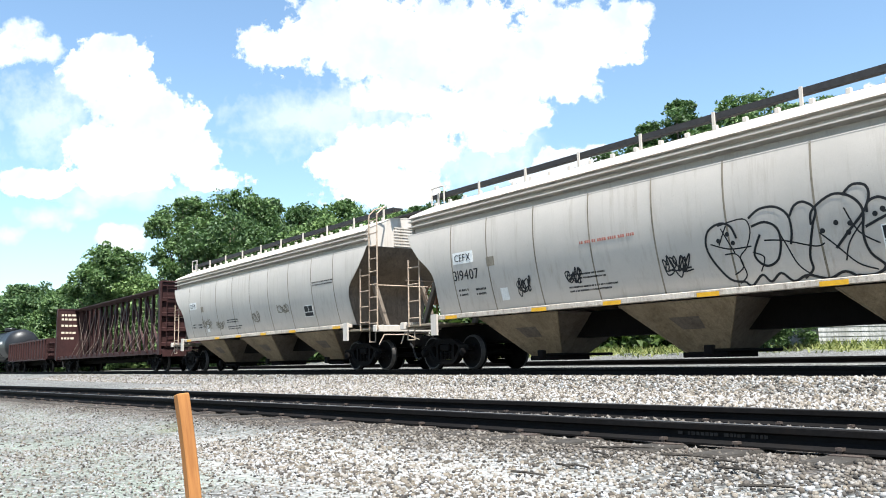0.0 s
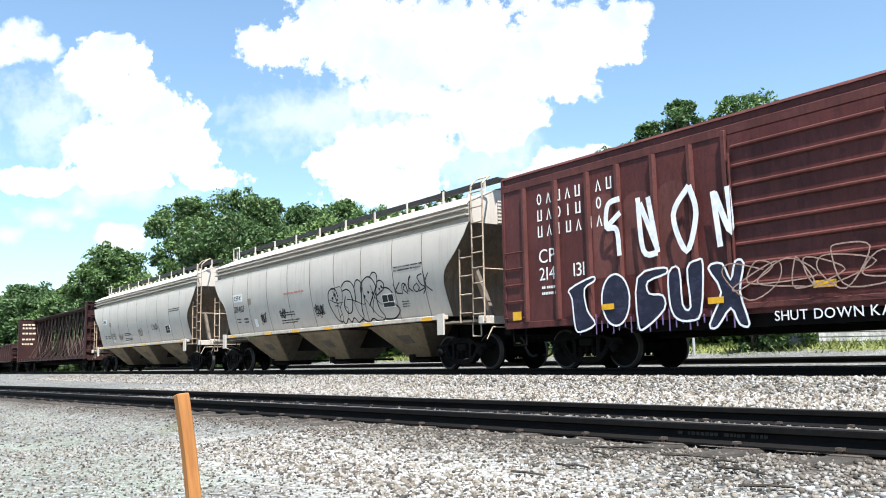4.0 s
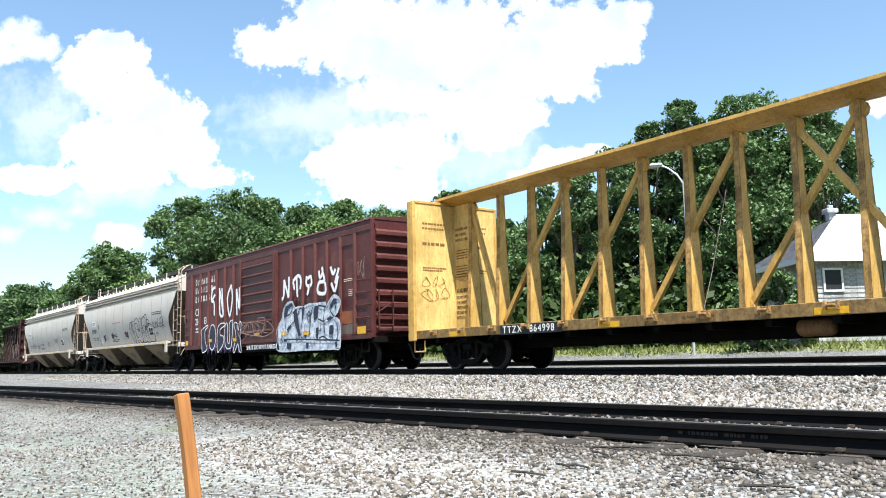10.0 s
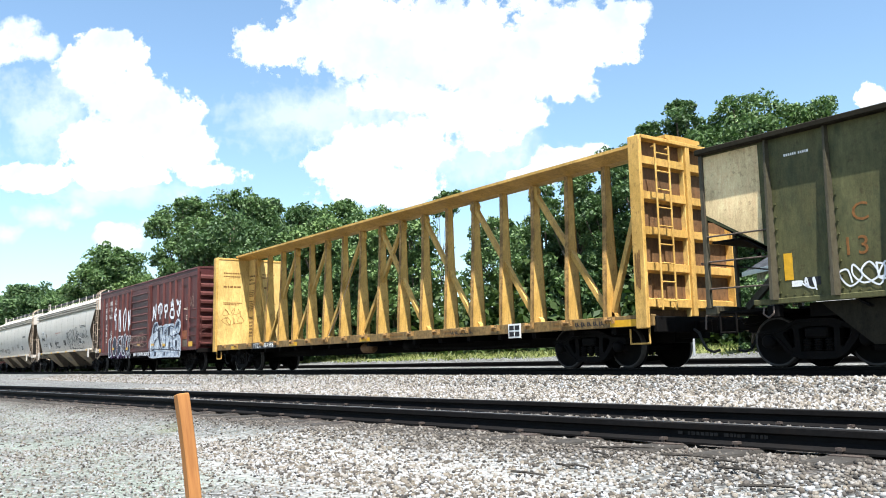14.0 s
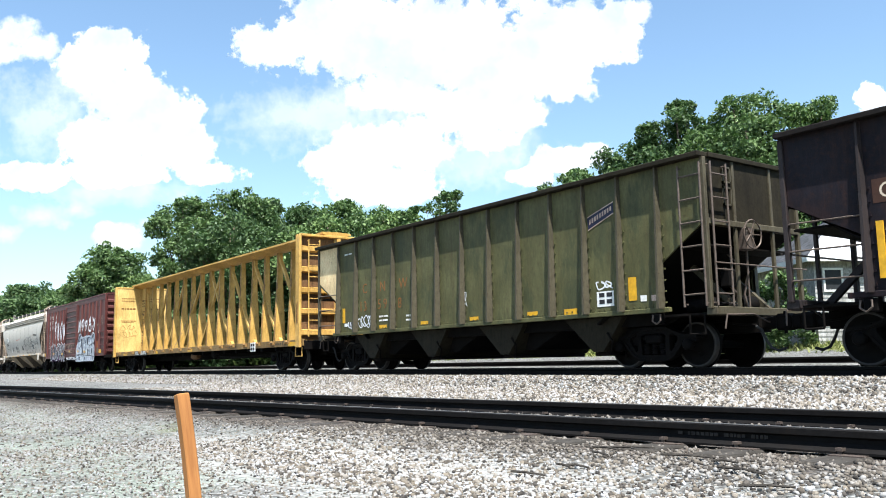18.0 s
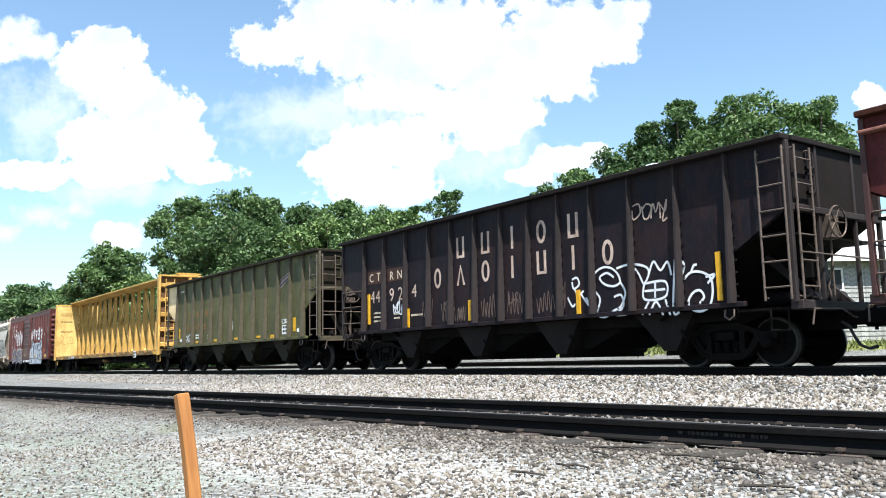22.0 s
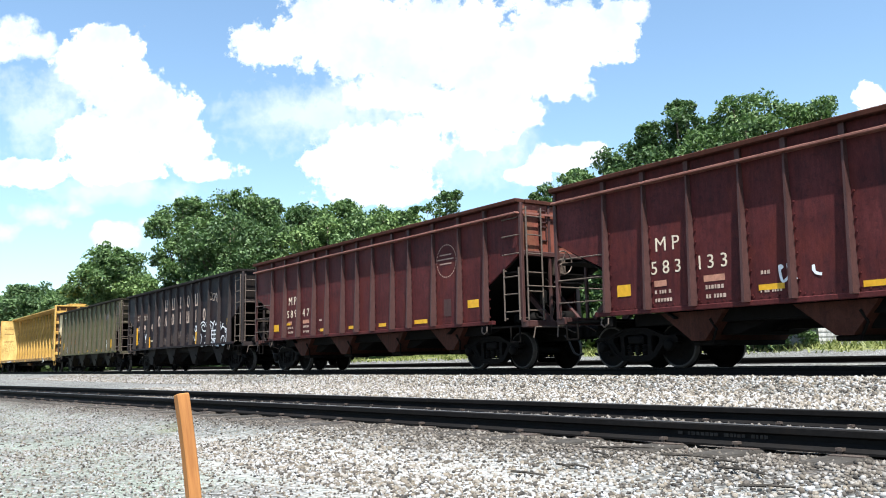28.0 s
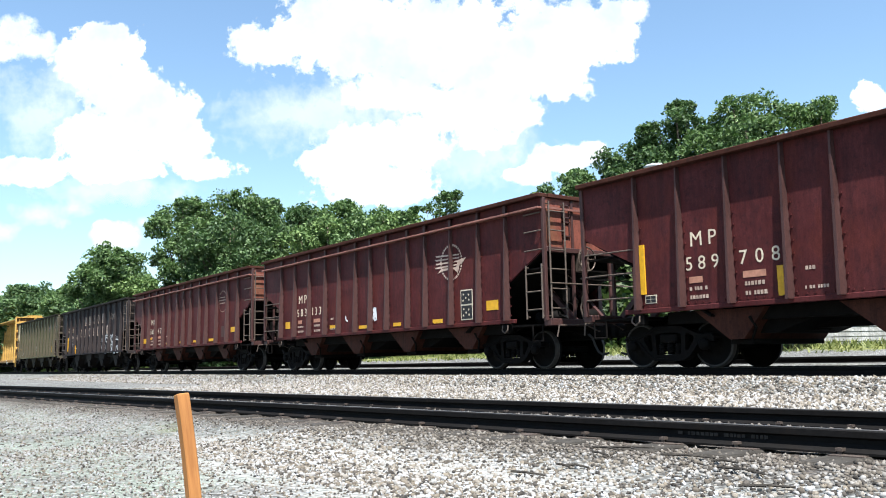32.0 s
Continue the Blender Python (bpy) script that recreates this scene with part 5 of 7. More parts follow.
for x, z in ((-6.16, 1.82), (-4.04, 1.45), (-1.2, 1.5), (2.65, 1.45), (6.27, 1.68)):
    part("reflector", box(B(), x - 0.055, x + 0.055, YH - 0.032, YH, z - (0.45 if abs(x) > 6 else 0.26), z + (0.45 if abs(x) > 6 else 0.26)), M["reflector"], UP, "tall yellow reflector strip")
lines(UP, -5.9, 1.66, 0.45, 3, 0.07, YH, M["cream"])
lines(UP, -4.8, 1.58, 0.4, 2, 0.07, YH, M["cream"])
lines(UP, -3.9, 1.49, 0.6, 1, 0.08, YH, M["cream"])
BOLD = [[(3.13, 1.14), (3.28, 1.46), (3.09, 1.71), (3.07, 1.94), (3.31, 2.11), (3.58, 2.11), (3.79, 1.97), (3.86, 1.78), (3.68, 1.71), (3.43, 1.77), (3.3, 1.92), (3.51, 2.0), (3.7, 1.89)],
        [(3.13, 1.14), (3.39, 1.08), (3.66, 1.2), (3.85, 1.28), (3.99, 1.55), (3.86, 1.78)],
        [(3.77, 2.07), (4.15, 2.12), (4.52, 2.04), (4.63, 1.9), (4.49, 1.69), (4.38, 1.88), (4.27, 2.02)],
        [(4.17, 2.08), (4.12, 1.18)],
        [(3.67, 1.48), (3.87, 1.51), (3.92, 1.28), (3.72, 1.11), (4.03, 1.11)],
        [(4.49, 1.69), (4.48, 1.38), (5.0, 1.39), (5.02, 1.69), (4.49, 1.69)],
        [(4.49, 1.54), (5.01, 1.54)],
        [(4.77, 1.68), (4.75, 1.39)],
        [(4.58, 1.06), (4.77, 1.31), (4.93, 1.04)],
        [(4.4, 1.07), (4.59, 1.33)],
        [(5.1, 1.03), (5.0, 1.34)],
        [(4.63, 1.9), (4.76, 2.11), (4.92, 1.92), (5.1, 2.07), (5.18, 1.8)],
        [(5.33, 2.09), (5.49, 1.99), (5.42, 1.78), (5.32, 1.92), (5.28, 2.1)],
        [(5.28, 2.1), (5.18, 1.12), (5.32, 1.07)],
        [(5.47, 1.69), (5.64, 1.81), (5.91, 1.78), (6.08, 1.64), (6.1, 1.39), (6.02, 1.15), (5.83, 1.06), (5.62, 1.11), (5.55, 1.26), (5.67, 1.42), (5.83, 1.45), (5.91, 1.32), (5.8, 1.21)],
        [(5.64, 1.81), (5.71, 1.93), (5.78, 1.94)],
        [(5.96, 1.69), (6.17, 1.72), (6.0, 1.57)],
        [(2.47, 1.95), (2.62, 1.98), (2.68, 1.83), (2.51, 1.75), (2.47, 1.9)],
        [(2.53, 1.75), (2.64, 1.6), (2.81, 1.68)],
        [(2.31, 1.57), (2.44, 1.37), (2.54, 1.41)],
        [(2.7, 1.64), (2.96, 1.34), (2.87, 1.53)]]
THIN = [[(4.28, 3.3), (4.45, 3.32), (4.48, 3.13), (4.3, 3.02), (4.27, 3.21)], [(4.53, 3.26), (4.57, 3.01), (4.69, 3.01), (4.77, 3.22), (4.65, 3.29), (4.56, 3.21)], [(4.75, 2.98), (4.81, 3.28), (4.88, 3.09), (4.97, 3.28), (4.99, 2.95)], [(5.0, 3.23), (5.11, 3.08), (5.16, 3.31), (5.04, 2.91), (5.16, 2.94)]]
for pts in BOLD:
    tag(UP, "graffiti", [pts], 0.048, YH - 0.004, M["spray"], "white outlined graffiti stroke")
for pts in THIN:
    tag(UP, "graffiti", [pts], 0.035, YH - 0.004, M["worn"], "faded white graffiti tag")
part("data_plate", box(B(), 4.56, 5.0, YH - 0.003, YH, 1.38, 1.72), M["ink"], UP, "black data panel under the graffiti")
for x, z, w, h, k in ((-4.8, 1.55, 0.55, 0.42, 4),):
    tag(UP, "graffiti", [scrawl(RNG, x, z, w, h, k)], 0.035, YH - 0.004, M["spray"], "white scribbled graffiti tag")
for k, (x, z, w, h) in enumerate(((-3.35, 1.4, 0.5, 0.5), (-2.45, 1.3, 0.62, 0.7), (-1.75, 1.25, 0.35, 0.45), (-0.75, 1.3, 0.55, 0.62), (0.25, 1.32, 0.6, 0.55), (1.3, 1.3, 0.6, 0.5), (1.95, 1.3, 0.3, 0.6))):
    # upright zigzag letters, half worn away
    zig = [(x + w * j / 9, z + h * ((j + k) % 2) * RNG.uniform(0.55, 1.0) + RNG.uniform(-0.04, 0.04)) for j in range(10)]
    tag(UP, "graffiti", [zig], 0.022, YH - 0.004, M["fadetag"], "faded tan graffiti scribble")
for x, z in ((-2.3, 1.42), (0.3, 1.5)):
    tag(UP, "graffiti", [scrawl(RNG, x, z, 0.42, 0.4, 3)], 0.024, YH - 0.005, M["fadetag"], "faded tan graffiti scribble")
# green hopper
letters([("C", -4.76, 2.33, 0.30), ("N", -3.74, 2.32, 0.30), ("W", -2.64, 2.32, 0.30)], YH, M["orange"], GR)
words("13", 0.30, -5.02, 1.79, YH, M["orange"], GR, gap=1.7)
words("59", 0.30, -4.02, 1.80, YH, M["orange"], GR, gap=1.7)
words("8", 0.30, -2.92, 1.77, YH, M["orange"], GR)
tape(GR, [(-6.06, 1.71, 0.16, 0.46), (-3.74, 1.27, 0.40, 0.10), (-1.6, 1.28, 0.35, 0.09), (0.6, 1.28, 0.35, 0.09), (2.8, 1.28, 0.35, 0.09), (4.05, 1.25, 0.40, 0.13), (5.84, 1.61, 0.21, 0.48)], YH)
part("data_plate", box(B(), 4.85, 5.33, YH - 0.004, YH, 1.30, 1.62), M["white"], GR, "white data panel")
for x, z in ((4.92, 1.36), (5.13, 1.36), (4.92, 1.50), (5.13, 1.50)):
    part("data_square", box(B(), x, x + 0.15, YH - 0.008, YH - 0.004, z, z + 0.09), M["ink"], GR, "black panel square")
part("emblem", prism(B(), [(4.68, 2.99), (5.42, 3.26), (5.42, 3.47), (4.66, 3.24)], YH - 0.004, YH), M["navy"], GR, "faded navy slanted emblem bar")
slant = B()
for k in range(9):
    a = 4.72 + k * 0.075
    prism(slant, [(a, 3.08 + (a - 4.7) * 0.35), (a + 0.045, 3.095 + (a - 4.7) * 0.35), (a + 0.045, 3.20 + (a - 4.7) * 0.33), (a, 3.185 + (a - 4.7) * 0.33)], YH - 0.007, YH - 0.004)
prism(slant, [(4.67, 3.245), (5.42, 3.475), (5.42, 3.495), (4.67, 3.265)], YH - 0.007, YH)
prism(slant, [(4.68, 2.965), (5.42, 3.235), (5.42, 3.255), (4.68, 2.985)], YH - 0.007, YH)
part("emblem_marks", slant, M["worn"], GR, "worn pale marks on the emblem bar")
part("shop_label", box(B(), 6.04, 6.2, YH - 0.004, YH, 1.34, 1.46), M["white"], GR, "small white shop label")
part("shop_label", box(B(), 6.32, 6.52, YH - 0.004, YH, 1.33, 1.45), M["worn"], GR, "small worn shop label")
part("shop_label", box(B(), -6.02, -5.84, YH - 0.004, YH, 1.36, 1.46), M["white"], GR, "small white shop label")
part("shop_label", box(B(), -5.8, -5.5, YH - 0.004, YH, 1.36, 1.5), M["ink"], GR, "small dark consolidated stencil")
lines(GR, -6.0, 3.62, 0.5, 1, 0.06, YH, M["white"])
lines(GR, -3.95, 1.55, 0.5, 2, 0.07, YH, M["white"])
lines(GR, -2.5, 1.5, 0.3, 2, 0.07, YH, M["white"])
part("bare_patch", prism(B(), [(-7.66, 2.84), (-6.5, 2.16), (-6.5, 3.95), (-7.66, 3.95)], YH - 0.002, YH + 0.001), paint("primer_patch", (0.52, 0.39, 0.21), (0.22, 0.12, 0.06), 0.4, 0.65, 0.4), GR, "pale primer patch with rivets")
for x, z, w, h, k in ((-5.1, 1.25, 0.85, 0.42, 5), (0.0, 1.55, 0.4, 0.5, 3), (4.85, 1.66, 0.5, 0.22, 3), (-5.85, 1.25, 0.3, 0.25, 3)):
    tag(GR, "graffiti", [scrawl(RNG, x, z, w, h, k)], 0.03, YH - 0.004, M["spray"], "white scribbled graffiti tag")
# red hoppers
M["salmon"] = plain("faded_salmon_panel", (0.36, 0.17, 0.115), 0.65, 0, 0.3, 9)


def red_marks(car, left, right, number_x, tall=0.26):
    letters([("M", -4.72, 2.30, tall + 0.02), ("P", -4.35, 2.30, tall + 0.02)], YH, M["cream"], car)
    words(left, tall, -4.98, 1.85, YH, M["cream"], car, gap=1.75)
    words(right, tall, number_x, 1.85, YH, M["cream"], car, gap=1.9)
    for x0, x1 in ((-4.92, -4.62), (-3.75, -3.29)):
        part("data_panel", box(B(), x0, x1, YH - 0.003, YH, 1.60, 1.72), M["salmon"], car, "faded salmon data panel")
    lines(car, -4.92, 1.46, 0.42, 2, 0.095, YH, M["worn"])
    lines(car, -3.72, 1.46, 0.45, 2, 0.10, YH, M["worn"])
    lines(car, -2.55, 1.63, 0.16, 1, 0.09, YH, M["worn"])
    lines(car, -2.58, 1.31, 0.46, 1, 0.075, YH, M["worn"])


red_marks(M1, "589", "472", -3.78)
red_marks(M2, "583", "133", -3.84)
red_marks(M3, "589", "708", -3.80)
tape(M1, [(-5.87, 1.53, 0.42, 0.24), (-4.87, 1.63, 0.3, 0.08), (-2.3, 1.33, 0.36, 0.09), (-0.4, 1.33, 0.36, 0.09), (1.4, 1.32, 0.40, 0.10), (3.4, 1.32, 0.62, 0.11), (5.75, 1.66, 0.45, 0.2)], YH)
tape(M2, [(-5.72, 1.59, 0.36, 0.24), (-2.36, 1.40, 0.5, 0.1), (-0.5, 1.31, 0.5, 0.1), (1.4, 1.30, 0.4, 0.1), (3.4, 1.29, 0.45, 0.11), (5.72, 1.57, 0.46, 0.24)], YH)
for x, z, hh in ((-6.03, 1.97, 0.5), (-3.0, 1.49, 0.26), (0.4, 1.5, 0.26), (3.4, 1.5, 0.26), (6.05, 1.9, 0.5)):
    part("reflector", box(B(), x - 0.06, x + 0.06, YH - 0.032, YH, z - hh, z + hh), M["reflector"], M3, "tall yellow reflector strip")
part("data_plate", box(B(), -6.01, -5.72, YH - 0.003, YH, 1.28, 1.45), M["cream"], M3, "cream-framed data panel")
for x in (-5.99, -5.86):
    for z in (1.30, 1.37):
        part("data_square", box(B(), x, x + 0.115, YH - 0.007, YH - 0.003, z, z + 0.06), M["ink"], M3, "black panel square")


def ring(parent, x, z, r, w, y, material, label, n=36, teeth=False):
    bm = B()
    for k in range(n):
        a, b = 2 * math.pi * k / n, 2 * math.pi * (k + (0.7 if teeth else 1.0)) / n
        v = [bm.verts.new((x + rr * math.cos(t), y, z + rr * math.sin(t))) for rr, t in ((r, a), (r + w, a), (r + w, b), (r, b))]
        bm.faces.new(v)
    return part("emblem_ring", bm, material, parent, label)


M["fadecream"] = plain("faded_cream_paint", (0.30, 0.20, 0.16), 0.65, 0, 0.4, 14)
ring(M1, 4.64, 2.87, 0.42, 0.028, YH - 0.003, M["fadecream"], "faded cream ring of the emblem", 30, True)
for k, w in ((1, 0.26), (0, 0.36), (-1, 0.26)):
    part("emblem_bar", box(B(), 4.60 - w, 4.60 + w, YH - 0.004, YH, 2.90 + k * 0.12, 2.935 + k * 0.12), M["fadecream"], M1, "faded emblem bar")
ring(M2, 4.06, 2.81, 0.43, 0.055, YH - 0.003, M["worn"], "cream toothed ring of the emblem", 34, True)
for k in range(4):
    part("emblem_bar", prism(B(), [(3.36 - 0.05 * (k % 2), 3.05 - k * 0.105), (4.42, 3.00 - k * 0.085), (4.40, 2.965 - k * 0.085), (3.40, 3.005 - k * 0.105)], YH - 0.005, YH), M["worn"], M2, "cream speed stripe of the emblem")
part("emblem_wing", prism(B(), [(3.44, 2.56), (3.62, 2.68), (4.0, 2.67), (4.28, 2.66), (4.36, 2.84), (4.70, 2.88), (4.60, 2.79), (4.42, 2.70), (4.34, 2.50), (4.2, 2.60), (3.9, 2.62), (3.6, 2.60)][::-1], YH - 0.006, YH), M["worn"], M2, "cream bird shape of the emblem")
part("data_plate", box(B(), 4.44, 4.94, YH - 0.004, YH, 1.26, 2.04), M["cream"], M2, "cream-framed data panel")
for z in (1.29, 1.67):
    part("data_square", box(B(), 4.47, 4.91, YH - 0.008, YH - 0.004, z, z + 0.34), M["ink"], M2, "black panel square")
    for a, b in ((4.52, 0.06), (4.76, 0.07), (4.54, 0.22), (4.75, 0.2), (4.64, 0.13)):
        part("data_dot", prism(B(), [(a + 0.03 + 0.028 * math.cos(q * math.pi / 3), z + b + 0.03 + 0.028 * math.sin(q * math.pi / 3)) for q in range(6)], YH - 0.011, YH - 0.008), M["cream"], M2)
part("data_plate", box(B(), 4.5, 4.82, YH - 0.003, YH, 1.4, 1.85), M["redrib"], M1, "faded data panel")
for x, z, w, h, k in ((-2.2, 1.35, 0.35, 0.45, 2), (-1.6, 1.4, 0.2, 0.4, 1), (0.0, 1.4, 0.35, 0.5, 4)):
    tag(M2, "graffiti", [scrawl(RNG, x, z, w, h, k)], 0.05, YH - 0.004, M["spray"], "white scribbled graffiti")
# grey covered hoppers; the side bulges, so paint follows it
def bulge(z):
    t = (z - 1.42) / 2.37
    return -(1.12 + 0.46 * math.sin(math.pi * (0.08 + 0.55 * t))) - 0.003


def on_bulge(ob):
    for v in ob.data.vertices:
        v.co.y = bulge(v.co.z) + (v.co.y + 1.58)
    return ob


FAT = [[(1.84, 1.55), (1.54, 1.62), (1.27, 1.97), (1.17, 2.28), (1.27, 2.54), (1.54, 2.64), (1.75, 2.56), (1.84, 2.33)],
       [(2.14, 2.65), (2.38, 2.78), (2.69, 2.77), (2.9, 2.6), (2.93, 2.34), (2.87, 2.1)],
       [(2.17, 2.5), (2.45, 2.54), (2.66, 2.41), (2.69, 2.16), (2.57, 1.87), (2.32, 1.79), (2.14, 2.0), (2.32, 2.34)],
       [(2.93, 2.57), (3.05, 2.74), (3.23, 2.77), (3.41, 2.61), (3.32, 2.36), (3.17, 1.88), (3.17, 1.65), (2.99, 1.51)],
       [(3.29, 2.37), (3.35, 2.61), (3.71, 2.81), (4.01, 2.74), (4.19, 2.5), (4.13, 2.1), (4.19, 1.8), (4.37, 1.59), (4.19, 1.47), (3.89, 1.48)],
       [(3.89, 2.77), (4.07, 2.91), (4.28, 2.87), (4.32, 2.69), (4.19, 2.45), (3.89, 2.17), (3.65, 1.94)],
       [(4.25, 2.44), (4.28, 2.59), (4.46, 2.65), (4.64, 2.54), (4.61, 2.39), (4.37, 2.29), (4.19, 2.22)],
       [(4.49, 2.43), (4.85, 2.38), (5.07, 2.18), (5.04, 1.94), (5.25, 1.77), (5.16, 1.63), (4.85, 1.5), (4.37, 1.51)],
       [(1.84, 1.55), (1.96, 1.47), (2.2, 1.64), (2.35, 1.51), (2.57, 1.64), (2.78, 1.48), (3.05, 1.56), (3.41, 1.47), (3.71, 1.56), (4.01, 1.42), (4.37, 1.54)]]
FINE = [[(1.48, 2.6), (2.02, 2.66), (2.14, 2.45), (2.02, 2.16), (1.84, 1.98), (1.9, 1.67), (1.72, 1.53)],
        [(1.27, 2.29), (1.66, 2.16), (2.11, 2.16)],
        [(1.54, 2.55), (1.75, 2.08)],
        [(1.66, 2.59), (1.45, 2.25)],
        [(2.63, 2.47), (2.78, 2.11), (2.93, 1.74), (3.17, 1.53)],
        [(2.38, 2.23), (2.75, 2.18), (3.29, 2.02), (3.47, 2.05)],
        [(3.41, 2.23), (3.65, 1.99), (3.95, 1.67), (4.25, 1.54)],
        [(4.19, 2.35), (3.89, 2.02), (3.77, 1.73)],
        [(2.11, 2.05), (2.32, 1.94), (2.2, 1.7)],
        [(3.89, 2.57), (4.07, 2.16), (4.37, 1.94)],
        [(1.54, 2.07), (1.78, 2.05), (1.87, 1.82), (1.66, 1.69)]]
SCRATCH = [[(5.14, 2.48), (5.32, 2.16)], [(5.49, 2.5), (5.22, 2.25), (5.58, 2.17)], [(5.55, 2.15), (5.61, 2.42), (5.76, 2.43), (5.64, 2.29), (5.85, 2.15)], [(5.79, 2.43), (5.85, 2.2)], [(5.91, 2.2), (5.97, 2.52), (6.09, 2.63), (5.91, 2.37), (6.12, 2.18)], [(6.3, 2.39), (6.15, 2.28), (6.3, 2.17), (6.45, 2.28), (6.33, 2.41)], [(6.66, 2.64), (6.42, 2.58), (6.54, 2.37), (6.72, 2.26), (6.42, 2.18)], [(6.72, 2.71), (6.78, 2.31), (6.6, 2.09)], [(6.96, 2.64), (6.75, 2.36), (7.04, 2.14)]]
for pts in FAT:
    on_bulge(tag(HB, "graffiti", [pts], 0.045, -1.583, M["ink"], "bold black graffiti outline"))
on_bulge(tag(HB, "graffiti", FINE, 0.026, -1.58, M["ink"], "fine black graffiti lines"))
on_bulge(tag(HB, "graffiti", SCRATCH, 0.036, -1.58, M["ink"], "angular black graffiti tag"))
dots = B()
for x, z in ((3.47, 2.25), (3.72, 2.35), (3.95, 2.31), (3.9, 2.17), (4.5, 2.46), (4.37, 2.4), (1.66, 2.43), (1.75, 2.26), (1.45, 2.33)):
    prism(dots, [(x + 0.045 * math.cos(i * math.pi / 4), z + 0.045 * math.sin(i * math.pi / 4)) for i in range(8)], -1.585, -1.58)
on_bulge(part("graffiti_dots", dots, M["ink"], HB, "black painted dots", kind="stuff"))
on_bulge(lines(HB, 5.45, 1.93, 0.45, 3, 0.04, -1.58, M["ink"]))
for car, items in ((HB, ((-4.3, 1.75, 0.5, 0.42, 5), (-2.6, 1.82, 0.5, 0.45, 5), (0.15, 1.75, 0.6, 0.5, 6))), (HA, ((-5.3, 1.8, 1.0, 0.45, 5), (-3.8, 1.7, 0.9, 0.4, 5), (2.4, 2.0, 0.9, 0.4, 4), (0.0, 1.8, 0.7, 0.5, 4)))):
    for x, z, w, h, k in items:
        on_bulge(tag(car, "graffiti", [scrawl(RNG, x, z, w, h, k), scrawl(RNG, x, z + 0.05, w, h * 0.8, 3)], 0.03, -1.58, M["ink"] if car is HB else M["greydirt"], "scribbled graffiti tag"))
for car in (HA, HB):
    on_bulge(part("label_panel", box(B(), -6.66, -5.82, -1.584, -1.58, 2.72, 3.02), M["white"], car, "white lettering panel"))
    for mark in words("CEFX", 0.185, -6.58, 2.78, -1.588, M["ink"], car, gap=1.1):
        on_bulge(mark)
    on_bulge(lines(car, -6.6, 2.02, 0.4, 2, 0.07, -1.58, M["ink"]))
    on_bulge(lines(car, -5.9, 2.0, 0.4, 2, 0.07, -1.58, M["ink"]))
    on_bulge(lines(car, -2.6, 2.05, 1.3, 2, 0.05, -1.58, M["ink"]))
    on_bulge(lines(car, -2.6, 1.78, 1.6, 2, 0.05, -1.58, M["ink"]))
    on_bulge(lines(car, 5.25, 2.92, 1.75, 2, 0.055, -1.58, M["ink"]))
    on_bulge(part("notice", box(B(), -4.95, -4.68, -1.584, -1.58, 1.68, 1.98), M["white"], car, "small white notice"))
    on_bulge(part("notice", box(B(), -5.3, -5.0, -1.584, -1.58, 2.55, 2.78), M["greydirt"], car, "small framed stencil"))
    on_bulge(part("data_plate", box(B(), 4.45, 5.05, -1.59, -1.58, 1.85, 2.2), M["ink"], car, "black data panel"))
    for x0, x1, z0, z1 in ((4.43, 5.07, 2.2, 2.22), (4.43, 5.07, 1.83, 1.85), (4.43, 4.45, 1.85, 2.2), (5.05, 5.07, 1.85, 2.2), (4.74, 4.76, 2.0, 2.2), (4.45, 5.05, 1.98, 2.0)):
        on_bulge(part("panel_rule", box(B(), x0, x1, -1.593, -1.58, z0, z1), M["white"], car, "white rule of the data panel"))
    tape(car, [(x, 1.37, 0.5, 0.085) for x in (-6.9, -3.5, -1.25, 1.15, 3.6, 6.8)], -1.484)
on_bulge(lines(HB, -2.05, 2.70, 1.75, 1, 0.085, -1.58, M["redink"], "worn red warning line"))
for digit in words("319407", 0.26, -6.7, 2.30, -1.59, M["ink"], HB, gap=1.0):
    on_bulge(digit)
# boxcar
YB = -1.534
KINDS = {"o": "ring", "u": "frame", "a": "wedge", "i": "bar"}
for z, row in ((3.78, "oauauiau"), (3.40, "uaoiuio"), (3.02, "uaiuaua")):
    emblem_row([(KINDS[c], -6.85 + 0.31 * k, z, 0.26) for k, c in enumerate(row)], YB - 0.001, M["white"], BX, "white painted shape")
letters([("C", -6.78, 2.42, 0.32), ("P", -6.48, 2.42, 0.32)], YB - 0.001, M["white"], BX)
words("214", 0.30, -6.92, 2.02, YB - 0.001, M["white"], BX)
words("131", 0.30, -5.82, 2.02, YB - 0.001, M["white"], BX)
lines(BX, -6.85, 1.82, 0.5, 2, 0.08, YB, M["white"])
lines(BX, 6.45, 2.85, 0.65, 2, 0.035, YB, M["cream"])
lines(BX, 6.75, 2.5, 0.3, 4, 0.035, YB, M["cream"])
part("patch", box(B(), 6.3, 7.3, YB - 0.002, YB, 1.12, 1.43), M["endsheet"], BX, "dark sooty repair patch")
words("SHUT DOWN KANADA", 0.172, -0.95, 0.80, -1.64, M["spray"], BX, "graffiti_letter", label="white painted graffiti letter")
part("patch", box(B(), 6.3, 7.1, YB - 0.002, YB, 1.45, 1.85), plain("orange_primer", (0.22, 0.07, 0.03), 0.6, 0, 0.3, 4), BX, "orange primer patch")
YG = -1.646                   # graffiti lies over the ribs
